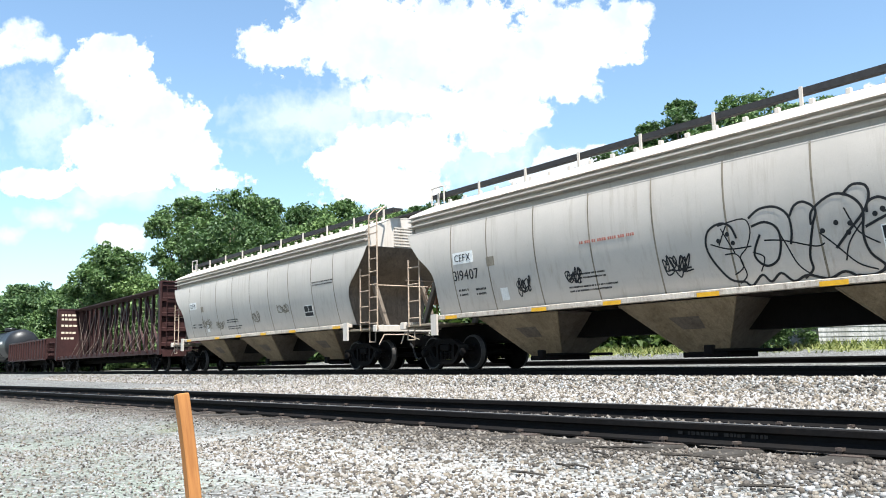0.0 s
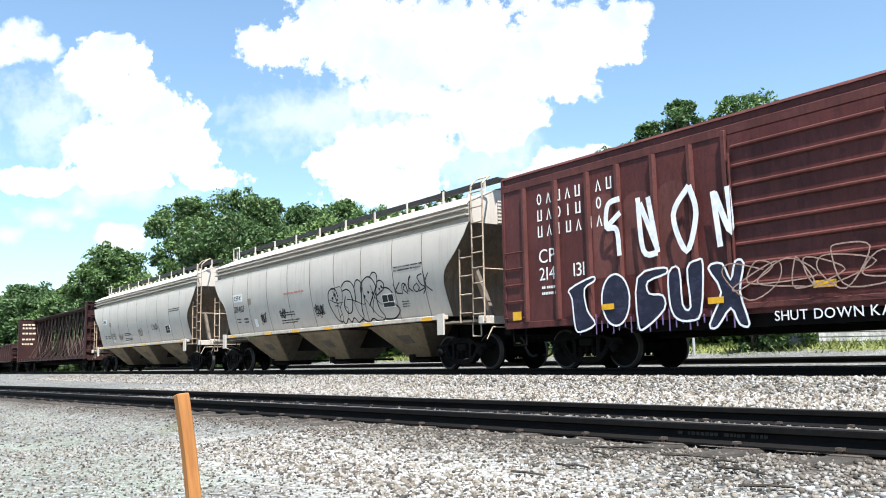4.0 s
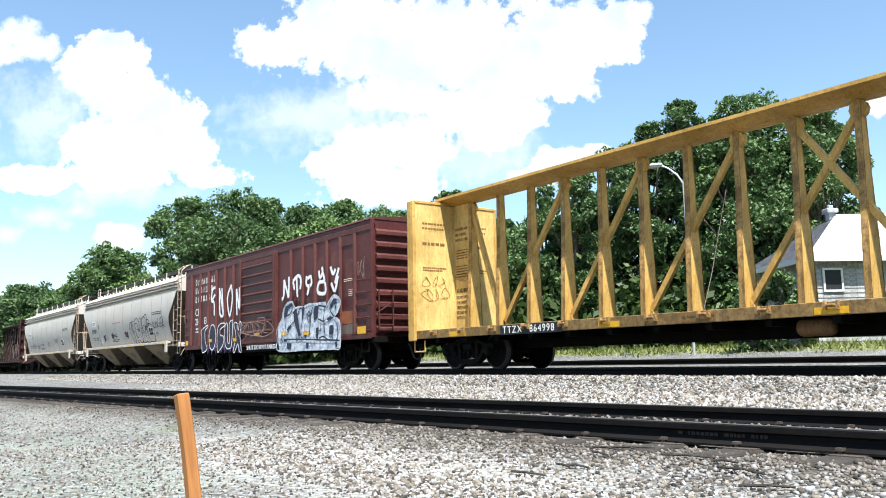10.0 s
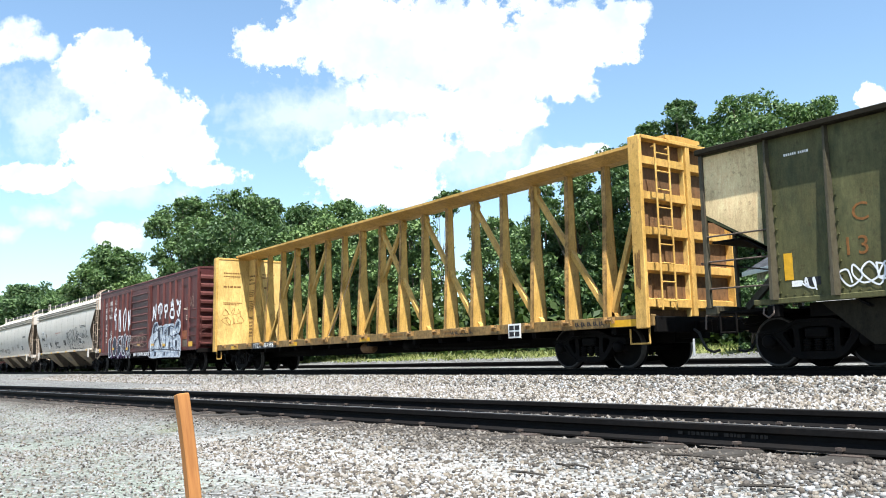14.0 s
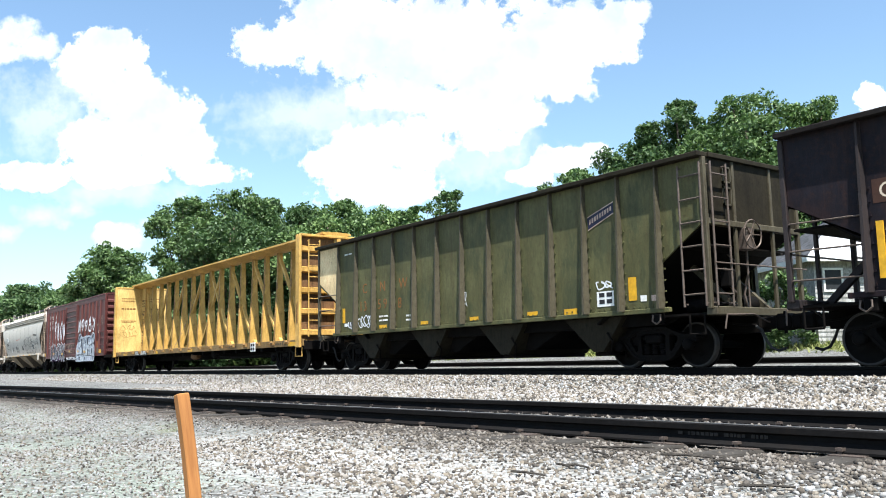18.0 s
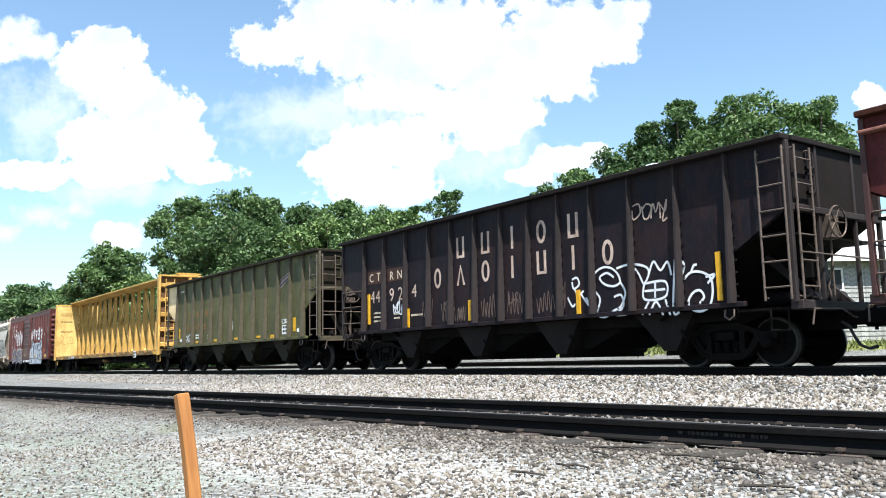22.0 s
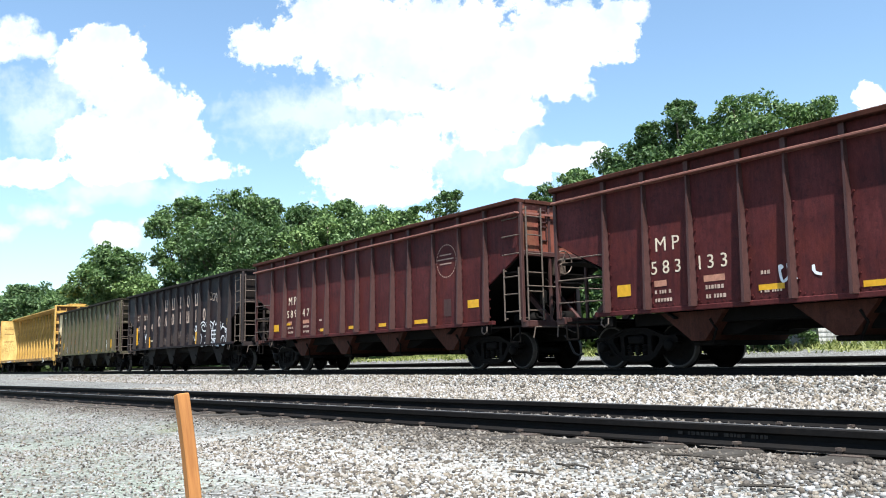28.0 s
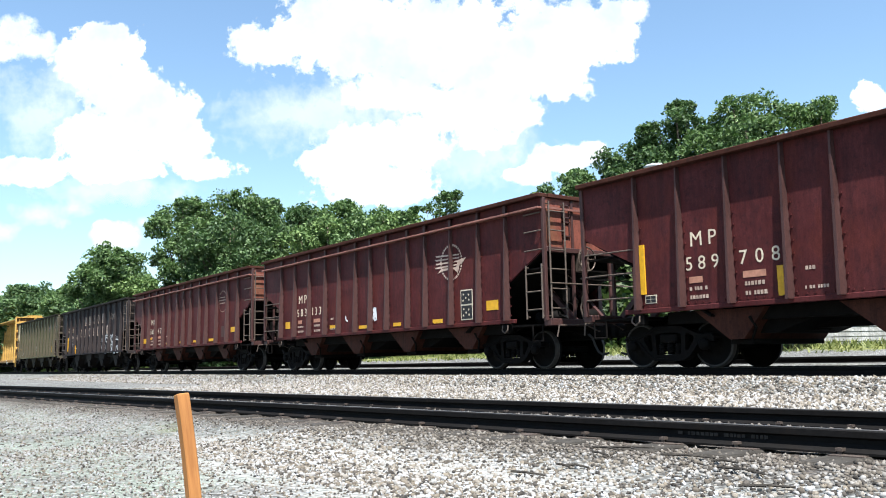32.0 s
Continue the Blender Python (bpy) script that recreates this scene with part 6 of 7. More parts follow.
W = [[(-4.3, 3.49), (-4.63, 3.41), (-4.69, 2.95), (-4.42, 2.86), (-4.37, 2.31)],
     [(-4.69, 2.95), (-4.3, 3.2)],
     [(-3.82, 3.43), (-3.74, 2.35), (-3.38, 2.26)],
     [(-3.77, 3.31), (-3.38, 2.32)],
     [(-3.38, 2.26), (-3.56, 3.4)],
     [(-2.56, 3.45), (-2.96, 2.94), (-2.69, 2.21), (-2.43, 2.89), (-2.56, 3.45)],
     [(-2.04, 3.25), (-1.94, 2.2)],
     [(-2.0, 3.22), (-1.7, 2.44), (-1.72, 3.29)],
     [(2.14, 2.52), (2.3, 2.66), (2.33, 3.21)],
     [(2.33, 3.21), (2.69, 2.56)],
     [(2.69, 2.56), (2.73, 3.3)],
     [(3.04, 3.11), (3.43, 3.27), (3.65, 3.12), (3.6, 2.79)],
     [(3.32, 3.21), (3.39, 2.53)],
     [(3.04, 3.11), (3.16, 2.8)],
     [(4.08, 3.2), (4.06, 2.92), (4.24, 2.8), (4.13, 2.54)],
     [(4.14, 3.1), (4.39, 3.15), (4.44, 2.91), (4.31, 2.84)],
     [(4.97, 3.29), (5.04, 3.05), (5.23, 3.21), (5.18, 3.39)],
     [(5.23, 3.21), (5.35, 2.92), (4.98, 2.89), (4.9, 2.58), (5.41, 2.52), (5.41, 2.87)],
     [(5.77, 3.34), (5.94, 3.09), (6.11, 3.24)],
     [(6.32, 3.25), (6.08, 2.77), (6.2, 3.05)],
     [(5.82, 2.81), (6.06, 2.54), (6.28, 3.0)]]
for pts in W:
    tag(BX, "graffiti", [pts], 0.12, YG, M["spray"], "bold white painted graffiti stroke")


SIGNS = [[(-5.85, 1.73), (-5.17, 1.94), (-5.1, 1.85), (-5.4, 1.7), (-5.34, 1.24), (-5.13, 0.94), (-5.57, 0.79), (-5.72, 0.92), (-5.78, 1.51)],
         [(-4.53 + 0.38 * math.cos(a * math.pi / 8), 1.41 + 0.53 * math.sin(a * math.pi / 8)) for a in range(16)],
         [(-3.92, 1.81), (-3.26, 1.95), (-3.2, 1.83), (-3.66, 1.71), (-3.64, 1.47), (-3.31, 1.41), (-3.29, 1.14), (-3.76, 0.81), (-3.95, 0.86)],
         [(-3.14, 1.83), (-2.89, 1.89), (-2.85, 1.2), (-2.67, 1.15), (-2.7, 1.87), (-2.46, 2.01), (-2.34, 1.92), (-2.44, 1.03), (-2.68, 0.89), (-2.99, 0.94), (-3.14, 1.21)],
         [(-2.23, 1.84), (-1.93, 1.89), (-1.77, 1.58), (-1.65, 1.9), (-1.48, 1.85), (-1.59, 1.35), (-1.44, 0.77), (-1.64, 0.78), (-1.8, 1.07), (-2.1, 0.75), (-2.27, 0.8), (-1.98, 1.37)]]
for k, out in enumerate(SIGNS):
    g = part("graffiti", fillet(B(), out, YG - 0.003), M["navymix"], BX, "navy graffiti letter with a white edge")
    part("graffiti_edge", stroke(B(), out, 0.042, YG - 0.006, True, 3), M["spray"], g, "bright painted edge")
drips = B()
for k in range(26):
    a = -5.6 + k * 0.16
    box(drips, a, a + 0.03, YG - 0.001, YG + 0.002, 0.72 + 0.06 * (k * 7 % 3), 1.0 + 0.05 * (k * 5 % 4))
part("graffiti_drips", drips, plain("violet_spray", (0.16, 0.10, 0.22), 0.55, 0, 0.4, 6), BX, "violet paint drips under the letters")
# the large silver-blue piece: one mottled body with a thin pale edge and dark gaps
PIECE = [(1.84, 1.51), (2.17, 1.82), (2.32, 2.14), (2.63, 2.37), (3.04, 2.38), (3.23, 2.17), (3.54, 2.19), (3.87, 2.16), (4.31, 2.23), (4.63, 2.22), (4.93, 2.21), (5.44, 2.2), (5.53, 2.08), (5.76, 2.27), (6.06, 2.4), (6.4, 2.27), (6.44, 2.07), (6.25, 1.82), (6.07, 1.71), (6.34, 1.6), (6.46, 1.37), (6.43, 0.72), (5.92, 0.68), (4.2, 0.69), (1.98, 0.7), (1.86, 1.1)]
piece = part("graffiti", fillet(B(), PIECE, YG - 0.002), M["sprayblue"], BX, "large silver-blue graffiti piece with dark gaps")
part("graffiti_edge", stroke(B(), PIECE, 0.045, YG - 0.012, True), M["sprayblue"], piece, "pale painted edge")
for gap in [[(2.35, 2.0), (2.5, 2.25), (2.96, 2.36), (3.07, 2.25), (2.7, 2.16), (2.6, 1.91), (2.38, 1.83)],
            [(3.06, 2.02), (3.34, 2.15), (3.44, 1.89), (3.66, 1.22), (3.54, 1.16), (3.19, 1.66), (2.65, 1.38), (2.61, 1.45), (3.16, 1.73)],
            [(3.76, 2.11), (3.95, 2.21), (3.89, 1.84), (3.76, 1.61)],
            [(4.61, 2.01), (4.72, 2.12), (4.99, 2.14), (4.92, 1.74), (4.65, 1.65)],
            [(4.8, 1.4), (5.0, 1.41), (4.94, 1.04), (4.81, 1.05)],
            [(5.77, 2.1), (6.0, 2.3), (6.28, 2.26), (6.04, 2.12), (5.85, 1.98)],
            [(5.56, 1.68), (5.77, 1.74), (6.01, 1.69), (5.76, 1.6), (5.58, 1.59)],
            [(5.75, 1.44), (5.93, 1.45), (6.02, 1.33), (5.96, 1.17), (5.81, 1.13), (5.7, 1.22)],
            [(2.1, 1.14), (2.6, 1.12), (2.62, 1.02), (2.12, 1.0)], [(2.6, 0.96), (3.0, 0.95), (2.9, 0.76), (2.66, 0.74)], [(4.08, 0.94), (4.28, 0.92), (4.24, 0.74), (4.1, 0.74)],
            [(6.1, 0.9), (6.2, 0.92), (6.24, 0.74), (6.12, 0.73)], [(3.9, 1.4), (4.02, 1.36), (4.1, 1.1), (3.96, 1.12)]]:
    part("graffiti_gap", fillet(B(), gap, YG - 0.018), M["navy"], piece, "dark painted gap")
for pts in ([(2.6, 1.91), (2.9, 2.0), (3.1, 2.25)], [(3.44, 1.9), (3.6, 2.1), (3.76, 2.12)], [(3.76, 1.6), (3.7, 1.2), (3.8, 1.1)], [(4.3, 1.1), (4.45, 1.9), (4.6, 2.1)], [(4.98, 2.14), (5.2, 2.1), (5.5, 2.05)], [(4.95, 1.7), (5.3, 1.6), (5.55, 1.66)],
            [(5.0, 1.05), (5.3, 1.1), (5.6, 1.0)], [(5.4, 2.1), (5.35, 1.7), (5.4, 1.2)], [(6.05, 1.7), (5.8, 1.9), (5.78, 2.1)], [(2.1, 1.12), (3.0, 1.08), (3.8, 1.06), (4.6, 1.02), (5.6, 0.98), (6.4, 0.94)], [(6.2, 1.5), (6.3, 1.2), (6.2, 0.95)], [(4.2, 1.9), (4.3, 1.97), (4.4, 1.88), (4.3, 1.8), (4.2, 1.9)], [(6.05, 2.1), (6.2, 2.16), (6.1, 1.95)]):
    part("graffiti_line", stroke(B(), pts, 0.05, YG - 0.022), M["navy"], piece, "dark painted line")
# framed end panel and worn, rounded patches of older paint between the ribs
M["boxworn"] = paint("worn_oxide_patch", (0.088, 0.030, 0.026), (0.05, 0.018, 0.016), 0.5, 0.6, 0.5, 0.2)
for x0, x1, z0, z1 in ((5.62, 6.16, 2.6, 3.84), (6.56, 7.12, 2.3, 3.50), (4.62, 5.2, 2.6, 3.75), (-5.2, -4.55, 1.9, 3.7), (-4.3, -3.6, 1.9, 3.6), (-3.4, -2.7, 1.9, 3.65), (2.8, 3.45, 2.4, 3.3)):
    mid, r = (x0 + x1) / 2, (x1 - x0) / 2
    part("worn_patch", prism(B(), [(x0, z0), (x1, z0)] + [(mid + r * math.cos(a * math.pi / 8), z1 - 0.2 + 0.2 * math.sin(a * math.pi / 8)) for a in range(9)], YB, YB + 0.003), M["boxworn"], BX, "worn rounded patch of older paint")
part("header_plate", box(B(), 6.36, 7.2, YB - 0.02, YB, 3.93, 4.24), M["boxrib"], BX, "pressed header plate")
for digit in words("214131", 0.14, 0.62, 4.22, -0.003, M["white"], BX):
    digit.data.transform(pose(8.16, 0, 0, 0, 0, 90))
for k in range(10):
    part("graffiti_line", stroke(B(), scrawl(RNG, 2.1 + 0.40 * k, 0.9 + 0.3 * (k % 3), 0.35, 0.5, 2), 0.022, YG - 0.021), M["navymix" if k % 2 else "spray"], piece, "thin painted line")
for x, z, w, h, k in ((-1.7, 1.2, 2.9, 0.8, 9),):
    tag(BX, "graffiti", [scrawl(RNG, x, z, w, h, k)], 0.024, YG - 0.02, M["fadecream"], "faded outlined graffiti on the door")
tag(BX, "graffiti", [scrawl(RNG, 7.3, 2.7, 0.55, 0.8, 3)], 0.02, YB - 0.004, M["fadecream"], "thin scratched graffiti")
tape(BX, [(-7.6, 1.24, 0.3, 0.2), (-4.74, 1.28, 0.34, 0.12), (-2.1, 1.23, 0.34, 0.12), (0.0, 1.36, 0.4, 0.12), (2.35, 1.31, 0.4, 0.12), (4.08, 1.26, 0.45, 0.12), (7.75, 1.21, 0.5, 0.22)], YG - 0.016)
# yellow centrebeam
YC = -1.434
part("air_reservoir", lathe(B(), [(0.02, -0.34), (0.13, -0.31), (0.16, -0.24), (0.16, 0.24), (0.13, 0.31), (0.02, 0.34)], 14, "x"), M["rustsheet"], CB, "rusty brown air reservoir", True).matrix_basis = pose(0.05, -0.95, 0.68)
part("brake_rod", pipe(B(), [(2.7, -0.95, 0.78), (2.9, -0.95, 0.6), (5.2, -0.95, 0.55), (7.4, -0.8, 0.6)], 0.022), M["truck"], CB, "long brake rod")
part("brake_cylinder", lathe(B(), [(0.03, -0.3), (0.15, -0.28), (0.15, 0.12), (0.06, 0.2), (0.03, 0.5)], 14, "x"), M["truck"], CB, "sooty brake cylinder", True).matrix_basis = pose(2.3, -0.85, 0.72)
part("number_panel", box(B(), -7.85, -5.7, YC - 0.003, YC, 0.83, 1.06), M["ink"], CB, "black number panel")
words("TTZX", 0.17, -7.75, 0.87, YC - 0.006, M["white"], CB, gap=1.1)
words("864998", 0.17, -6.78, 0.87, YC - 0.006, M["white"], CB, gap=1.15)
part("data_plate", box(B(), 7.38, 7.82, YC - 0.02, YC, 0.74, 1.08), M["white"], CB, "white-framed data panel")
for x, z in ((7.42, 0.78), (7.62, 0.78), (7.42, 0.93), (7.62, 0.93)):
    part("data_square", box(B(), x, x + 0.16, YC - 0.026, YC - 0.02, z, z + 0.11), M["ink"], CB, "black panel square")
tape(CB, [(-9.6, 0.93, 0.7, 0.13), (-4.3, 0.93, 0.6, 0.12), (0.6, 0.93, 0.6, 0.12), (11.05, 0.93, 0.8, 0.14)], YC)
for x, z, d in ((9.6, 0.89, 0.9), (5.0, 0.89, 1.0)):
    tag(CB, "graffiti", [scrawl(random.Random(int(x * 10)), x + d * k / 5, z, d / 6, 0.13, 2) for k in range(5)], 0.022, YC, M["ink"], "black scribbled graffiti on the sill")
YN = -0.054                   # face of the sheet with the loading notes
for k, row in enumerate(("LOADING AND", "UNLOADING", "INSTRUCTIONS")):
    words(row, 0.088, -11.41, 3.98 - 0.16 * k, YN, M["notes"], CB, gap=0.9, squeeze=0.68)
words("WARNING", 0.125, -11.41, 2.17, YN, M["notes"], CB, gap=0.9, squeeze=0.68)
for k, row in enumerate(("DO NOT MOVE", "CAR UNLESS", "TIEDOWNS ARE", "SECURED IN", "KEYSLOTS")):
    words(row, 0.085, -11.41, 2.0 - 0.145 * k, YN, M["notes"], CB, gap=0.9, squeeze=0.68)
for z, n in ((3.38, 4), (2.92, 5)):
    lines(CB, -11.41, z, 0.68, n, 0.045, YN, M["notes"], "stencilled loading notes")
tag(CB, "graffiti", [scrawl(RNG, -11.4, 2.45, 0.6, 0.3, 4)], 0.012, YN - 0.003, M["orange"], "orange scribbled graffiti on the sheet")
for x in (4.7, 2.0, -2.4, 8.9):
    lines(CB, x, 0.98, 0.8, 2, 0.06, YC, M["stencil"], "stencilled sill notes")


def sheet_notes(parent, x, y, z, w, n, h, material):
    """Notes on the bulkhead's inner sheet, which faces along the car."""
    rng = random.Random(int(z * 50))
    bm = B()
    for k in range(n):
        a = y
        while a < y + w * rng.uniform(0.7, 1):
            d = rng.uniform(0.8, 2.0) * h
            box(bm, x, x + 0.003, a, a + d, z - k * h * 1.8, z - k * h * 1.8 + h)
            a += d + h * 0.5
    return part("stencil_text", bm, material, parent, "faded stencilled notes on the bulkhead sheet", kind="stuff")


for y in (-1.2, 0.35):
    for z, n, h in ((4.12, 1, 0.05), (3.98, 1, 0.05), (3.52, 1, 0.08), (2.85, 2, 0.04)):
        sheet_notes(CB, -11.457, y, z, 0.85, n, h, M["stencil"])
tag(CB, "graffiti", [scrawl(RNG, 11.52, 1.5, 0.12, 1.0, 4)], 0.025, -1.545, M["stencil"], "brown scribbled graffiti on the corner post")
for y0, z0 in ((-1.2, 1.9), (-1.25, 2.25)):
    loop = tag(CB, "graffiti", [scrawl(RNG, y0, z0, 0.9, 0.45, 4)], 0.012, -0.002, M["orange"], "faint orange scribbles on the bulkhead sheet")
    loop.data.transform(pose(-11.456, 0, 0, 0, 0, 90))
part("tie_wire", pipe(B(), [(-2.01, -0.3, 3.59), (-2.07, -0.5, 2.85), (-2.04, -0.9, 1.85), (-1.99, -1.3, 1.1)], 0.008), M["rung"], CB, "slack steel tie-down cable")
# far brown centrebeam
for z in (3.95, 3.65, 3.2, 2.7, 2.3):
    sheet_notes(BC, -11.357, -1.25, z, 1.0, 1, 0.14, M["cream"])
# ---- trees, house, lamp ----
def leaf_material(name, a, b):
    n = Nodes(name, 0.55, 0, 0.3)
    rnd = n.add("ShaderNodeNewGeometry").outputs["Random Per Island"]
    col = n.mix(rnd, a, b)
    mat = n.base(col)
    tr = n.add("ShaderNodeBsdfTranslucent")
    n.link(n.mix(0.5, col, (0.06, 0.14, 0.02)), tr.inputs[0])
    mix = n.add("ShaderNodeMixShader", Fac=0.22)
    n.link(n.bsdf.outputs[0], mix.inputs[1])
    n.link(tr.outputs[0], mix.inputs[2])
    n.link(mix.outputs[0], n.tree.nodes["Material Output"].inputs[0])
    return mat


M["leaf"] = leaf_material("broad_leaf", (0.033, 0.072, 0.023), (0.140, 0.214, 0.078))
M["leafdark"] = leaf_material("dark_leaf", (0.023, 0.055, 0.020), (0.103, 0.166, 0.062))
M["leaffine"] = leaf_material("fresh_leaf", (0.046, 0.096, 0.028), (0.185, 0.265, 0.092))
# undergrowth leaf: shade beneath the crowns is in its darker green
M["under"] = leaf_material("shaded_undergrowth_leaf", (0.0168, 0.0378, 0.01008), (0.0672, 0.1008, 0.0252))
M["weed"] = leaf_material("weed_blade", (0.0756, 0.1008, 0.0252), (0.2184, 0.2268, 0.0756))
M["bark"] = wood("tree_bark", (0.07, 0.055, 0.04), (0.16, 0.13, 0.10), (6, 6, 0.8), 3.0, 0.9)


def leaves(centres, size, seed, lift=0.55):
    """Mesh data of leaf sprays: two crossed little blades a point, facing every way."""
    rng = np.random.default_rng(seed)
    n = len(centres)
    d = rng.normal(size=(n, 3)) * 0.75 + (0, 0, lift)
    d /= np.linalg.norm(d, axis=1)[:, None]
    u = np.cross(d, rng.normal(size=(n, 3)))
    u /= np.linalg.norm(u, axis=1)[:, None]
    v = np.cross(d, u)
    s = size * rng.uniform(0.5, 1.6, n)[:, None]
    tip, side = u * s, v * s * 0.55
    verts = np.stack([centres - tip, centres - side + d * s * 0.12, centres + tip, centres + side + d * s * 0.12], 1).reshape(-1, 3)
    return verts, np.arange(4 * n).reshape(-1, 4)


def mesh_of(name, verts, faces, material):
    me = bpy.data.meshes.new(name)
    k = faces.shape[1]
    me.vertices.add(len(verts))
    me.vertices.foreach_set("co", np.asarray(verts, dtype=np.float32).ravel())
    me.loops.add(faces.size)
    me.loops.foreach_set("vertex_index", faces.astype(np.int32).ravel())
    me.polygons.add(len(faces))
    me.polygons.foreach_set("loop_start", (np.arange(len(faces)) * k).astype(np.int32))
    me.update(calc_edges=True)
    me.materials.append(material)
    return me


def tree(x, y, top, spread, seed, leaf="leaf", count=9000, size=0.26, trunk=0.25, lumps=26, low=0.22, label="leafy broad-crowned deciduous tree", squash=0.8):
    """A tapered trunk with limbs; the crown is made of many leaf sprays round the limb ends."""
    rng = np.random.default_rng(seed)
    base = lie(x, y)
    height = (top - base - 0.2 * spread) / 0.87
    t = thing("tree", label, "tree", pose(x, y, base - 0.05))
    bm = B()
    trunk_top = height * 0.45
    pts = [Vector((0, 0, 0)), Vector((rng.uniform(-.2, .2), rng.uniform(-.2, .2), trunk_top * 0.5)), Vector((rng.uniform(-.4, .4), rng.uniform(-.4, .4), trunk_top))]
    for k, (a, b) in enumerate(zip(pts, pts[1:])):
        ra, rb = trunk * (1 - 0.3 * k), trunk * (0.7 - 0.25 * k)
        w = (b - a).normalized()
        u = w.orthogonal().normalized()
        v = w.cross(u)
        rings = [[bm.verts.new(c + (u * math.cos(i * math.pi / 4) + v * math.sin(i * math.pi / 4)) * r) for i in range(8)] for c, r in ((a, ra * 1.15), (b, rb * 1.15))]
        for i in range(8):
            bm.faces.new((rings[0][i], rings[0][(i + 1) % 8], rings[1][(i + 1) % 8], rings[1][i]))
    part("trunk", bm, M["bark"], t, "rough grey-brown trunk", True)
    cents, limbs = [], B()
    count, size, lumps = int(count * 2.2), size * 0.52, int(lumps * 1.6)
    spread *= 1.1
    per = count // lumps
    for k in range(lumps):
        a = rng.uniform(0, 2 * math.pi)
        zz = low + (1 - low) * (k + rng.uniform(0, 1)) / lumps
        up = 2 * (zz - low) / (1 - low) - 1
        wide = math.sqrt(max(0.06, 1 - abs(up) ** (5 if up < 0 else 3.0)))
        rr = spread * wide * math.sqrt(rng.uniform(0.15, 1)) * 0.82
        c = np.array([rr * math.cos(a), rr * math.sin(a), height * zz * 0.88])
        lump = spread * rng.uniform(0.20, 0.40)
        start = pts[1].lerp(pts[2], rng.uniform(0, 1))
        mid = start.lerp(Vector(c), 0.5) + Vector((0, 0, -0.3))
        for p, q, r in ((start, mid, trunk * 0.3), (mid, Vector(c), trunk * 0.15)):
            rod(limbs, p, q, r, 5)
        # tufts of leaves on the skin of the lump, mostly on its upper side
        tufts = 11
        d = rng.normal(size=(tufts, 3)) + (0, 0, 0.35)
        d /= np.linalg.norm(d, axis=1)[:, None]
        heart = d * lump * rng.uniform(0.5, 0.95, tufts)[:, None] * (1, 1, squash)
        pick = rng.integers(0, tufts, per)
        q = rng.normal(size=(per, 3))
        q *= (rng.uniform(0.1, 1.0, per) ** 0.4 / np.linalg.norm(q, axis=1))[:, None]
        p = heart[pick] + q * (lump * rng.uniform(0.32, 0.52, tufts))[pick][:, None] * (1, 1, 0.62)
        loose = int(per * 0.3)
        r = rng.normal(size=(loose, 3))
        p[:loose] = r * (lump * 1.05 * rng.uniform(0.2, 1.0, loose) ** 0.5 / np.linalg.norm(r, axis=1))[:, None] * (1, 1, squash)
        cents.append(c + p)
    part("branchwork", limbs, M["bark"], t, "branching limbs", True)
    v, f = leaves(np.concatenate(cents), size, seed)
    crown = new("crown", mesh_of("crown", v, f, M[leaf]))
    crown.parent = t
    tagged(crown, "dense green crown of small leaves")
    return t


# the shade trees by the house, then the treeline leftwards
tree(-23.2, 35.5, 12.8, 3.3, 11, "leaf", 24000, 0.17, 0.34, 40, 0.06, "large dense green shade tree beside the house")
tree(-20.9, 37.5, 12.3, 2.5, 12, "leaf", 18000, 0.17, 0.3, 32, 0.06, "large dense green shade tree behind the house")
tree(-26.3, 34.5, 13.2, 1.9, 41, "leafdark", 14000, 0.17, 0.26, 26, 0.1)
tree(-24.6, 36.4, 11.6, 4.2, 42, "leafdark", 22000, 0.17, 0.28, 36, 0.06)
tree(-27.9, 33.5, 12.1, 2.4, 27, "leafdark", 16000, 0.17, 0.26, 30, 0.03)
tree(-29.8, 32.5, 11.1, 2.0, 13, "leafdark", 14000, 0.17, 0.24, 26, 0.02)
tree(-31.4, 31.5, 10.5, 2.0, 28, "leaf", 12000, 0.17, 0.22, 24, 0.02)
tree(-33.3, 31.3, 9.7, 1.2, 43, "leafdark", 6000, 0.16, 0.18, 16, 0.02)
tree(-31.6, 33.0, 9.2, 3.0, 44, "leafdark", 16000, 0.18, 0.22, 30, 0.02)
tree(-37.2, 31.6, 8.6, 3.0, 14, "leaf", 18000, 0.18, 0.22, 28, 0.02)
tree(-40.7, 29.9, 10.7, 1.5, 15, "leafdark", 900, 0.17, 0.07, 9, 0.86, "slender open-crowned young tree above the treeline", 0.4)
tree(-42.0, 28.5, 9.6, 1.2, 45, "leaf", 2600, 0.17, 0.1, 10, 0.5)
tree(-43.3, 28.0, 9.7, 2.9, 16, "leaffine", 14000, 0.19, 0.22, 26, 0.02)
tree(-46.6, 28.0, 10.1, 3.0, 31, "leaf", 16000, 0.19, 0.22, 28, 0.02)
tree(-51.6, 28.5, 11.7, 3.2, 19, "leaf", 18000, 0.20, 0.26, 32, 0.02)
tree(-52.9, 26.5, 11.3, 3.0, 18, "leafdark", 18000, 0.20, 0.28, 32, 0.02)
tree(-49.4, 26.6, 10.0, 3.2, 46, "leaffine", 14000, 0.20, 0.26, 28, 0.02)
tree(-57.1, 25.5, 12.4, 2.7, 29, "leafdark", 14000, 0.20, 0.28, 28, 0.04)
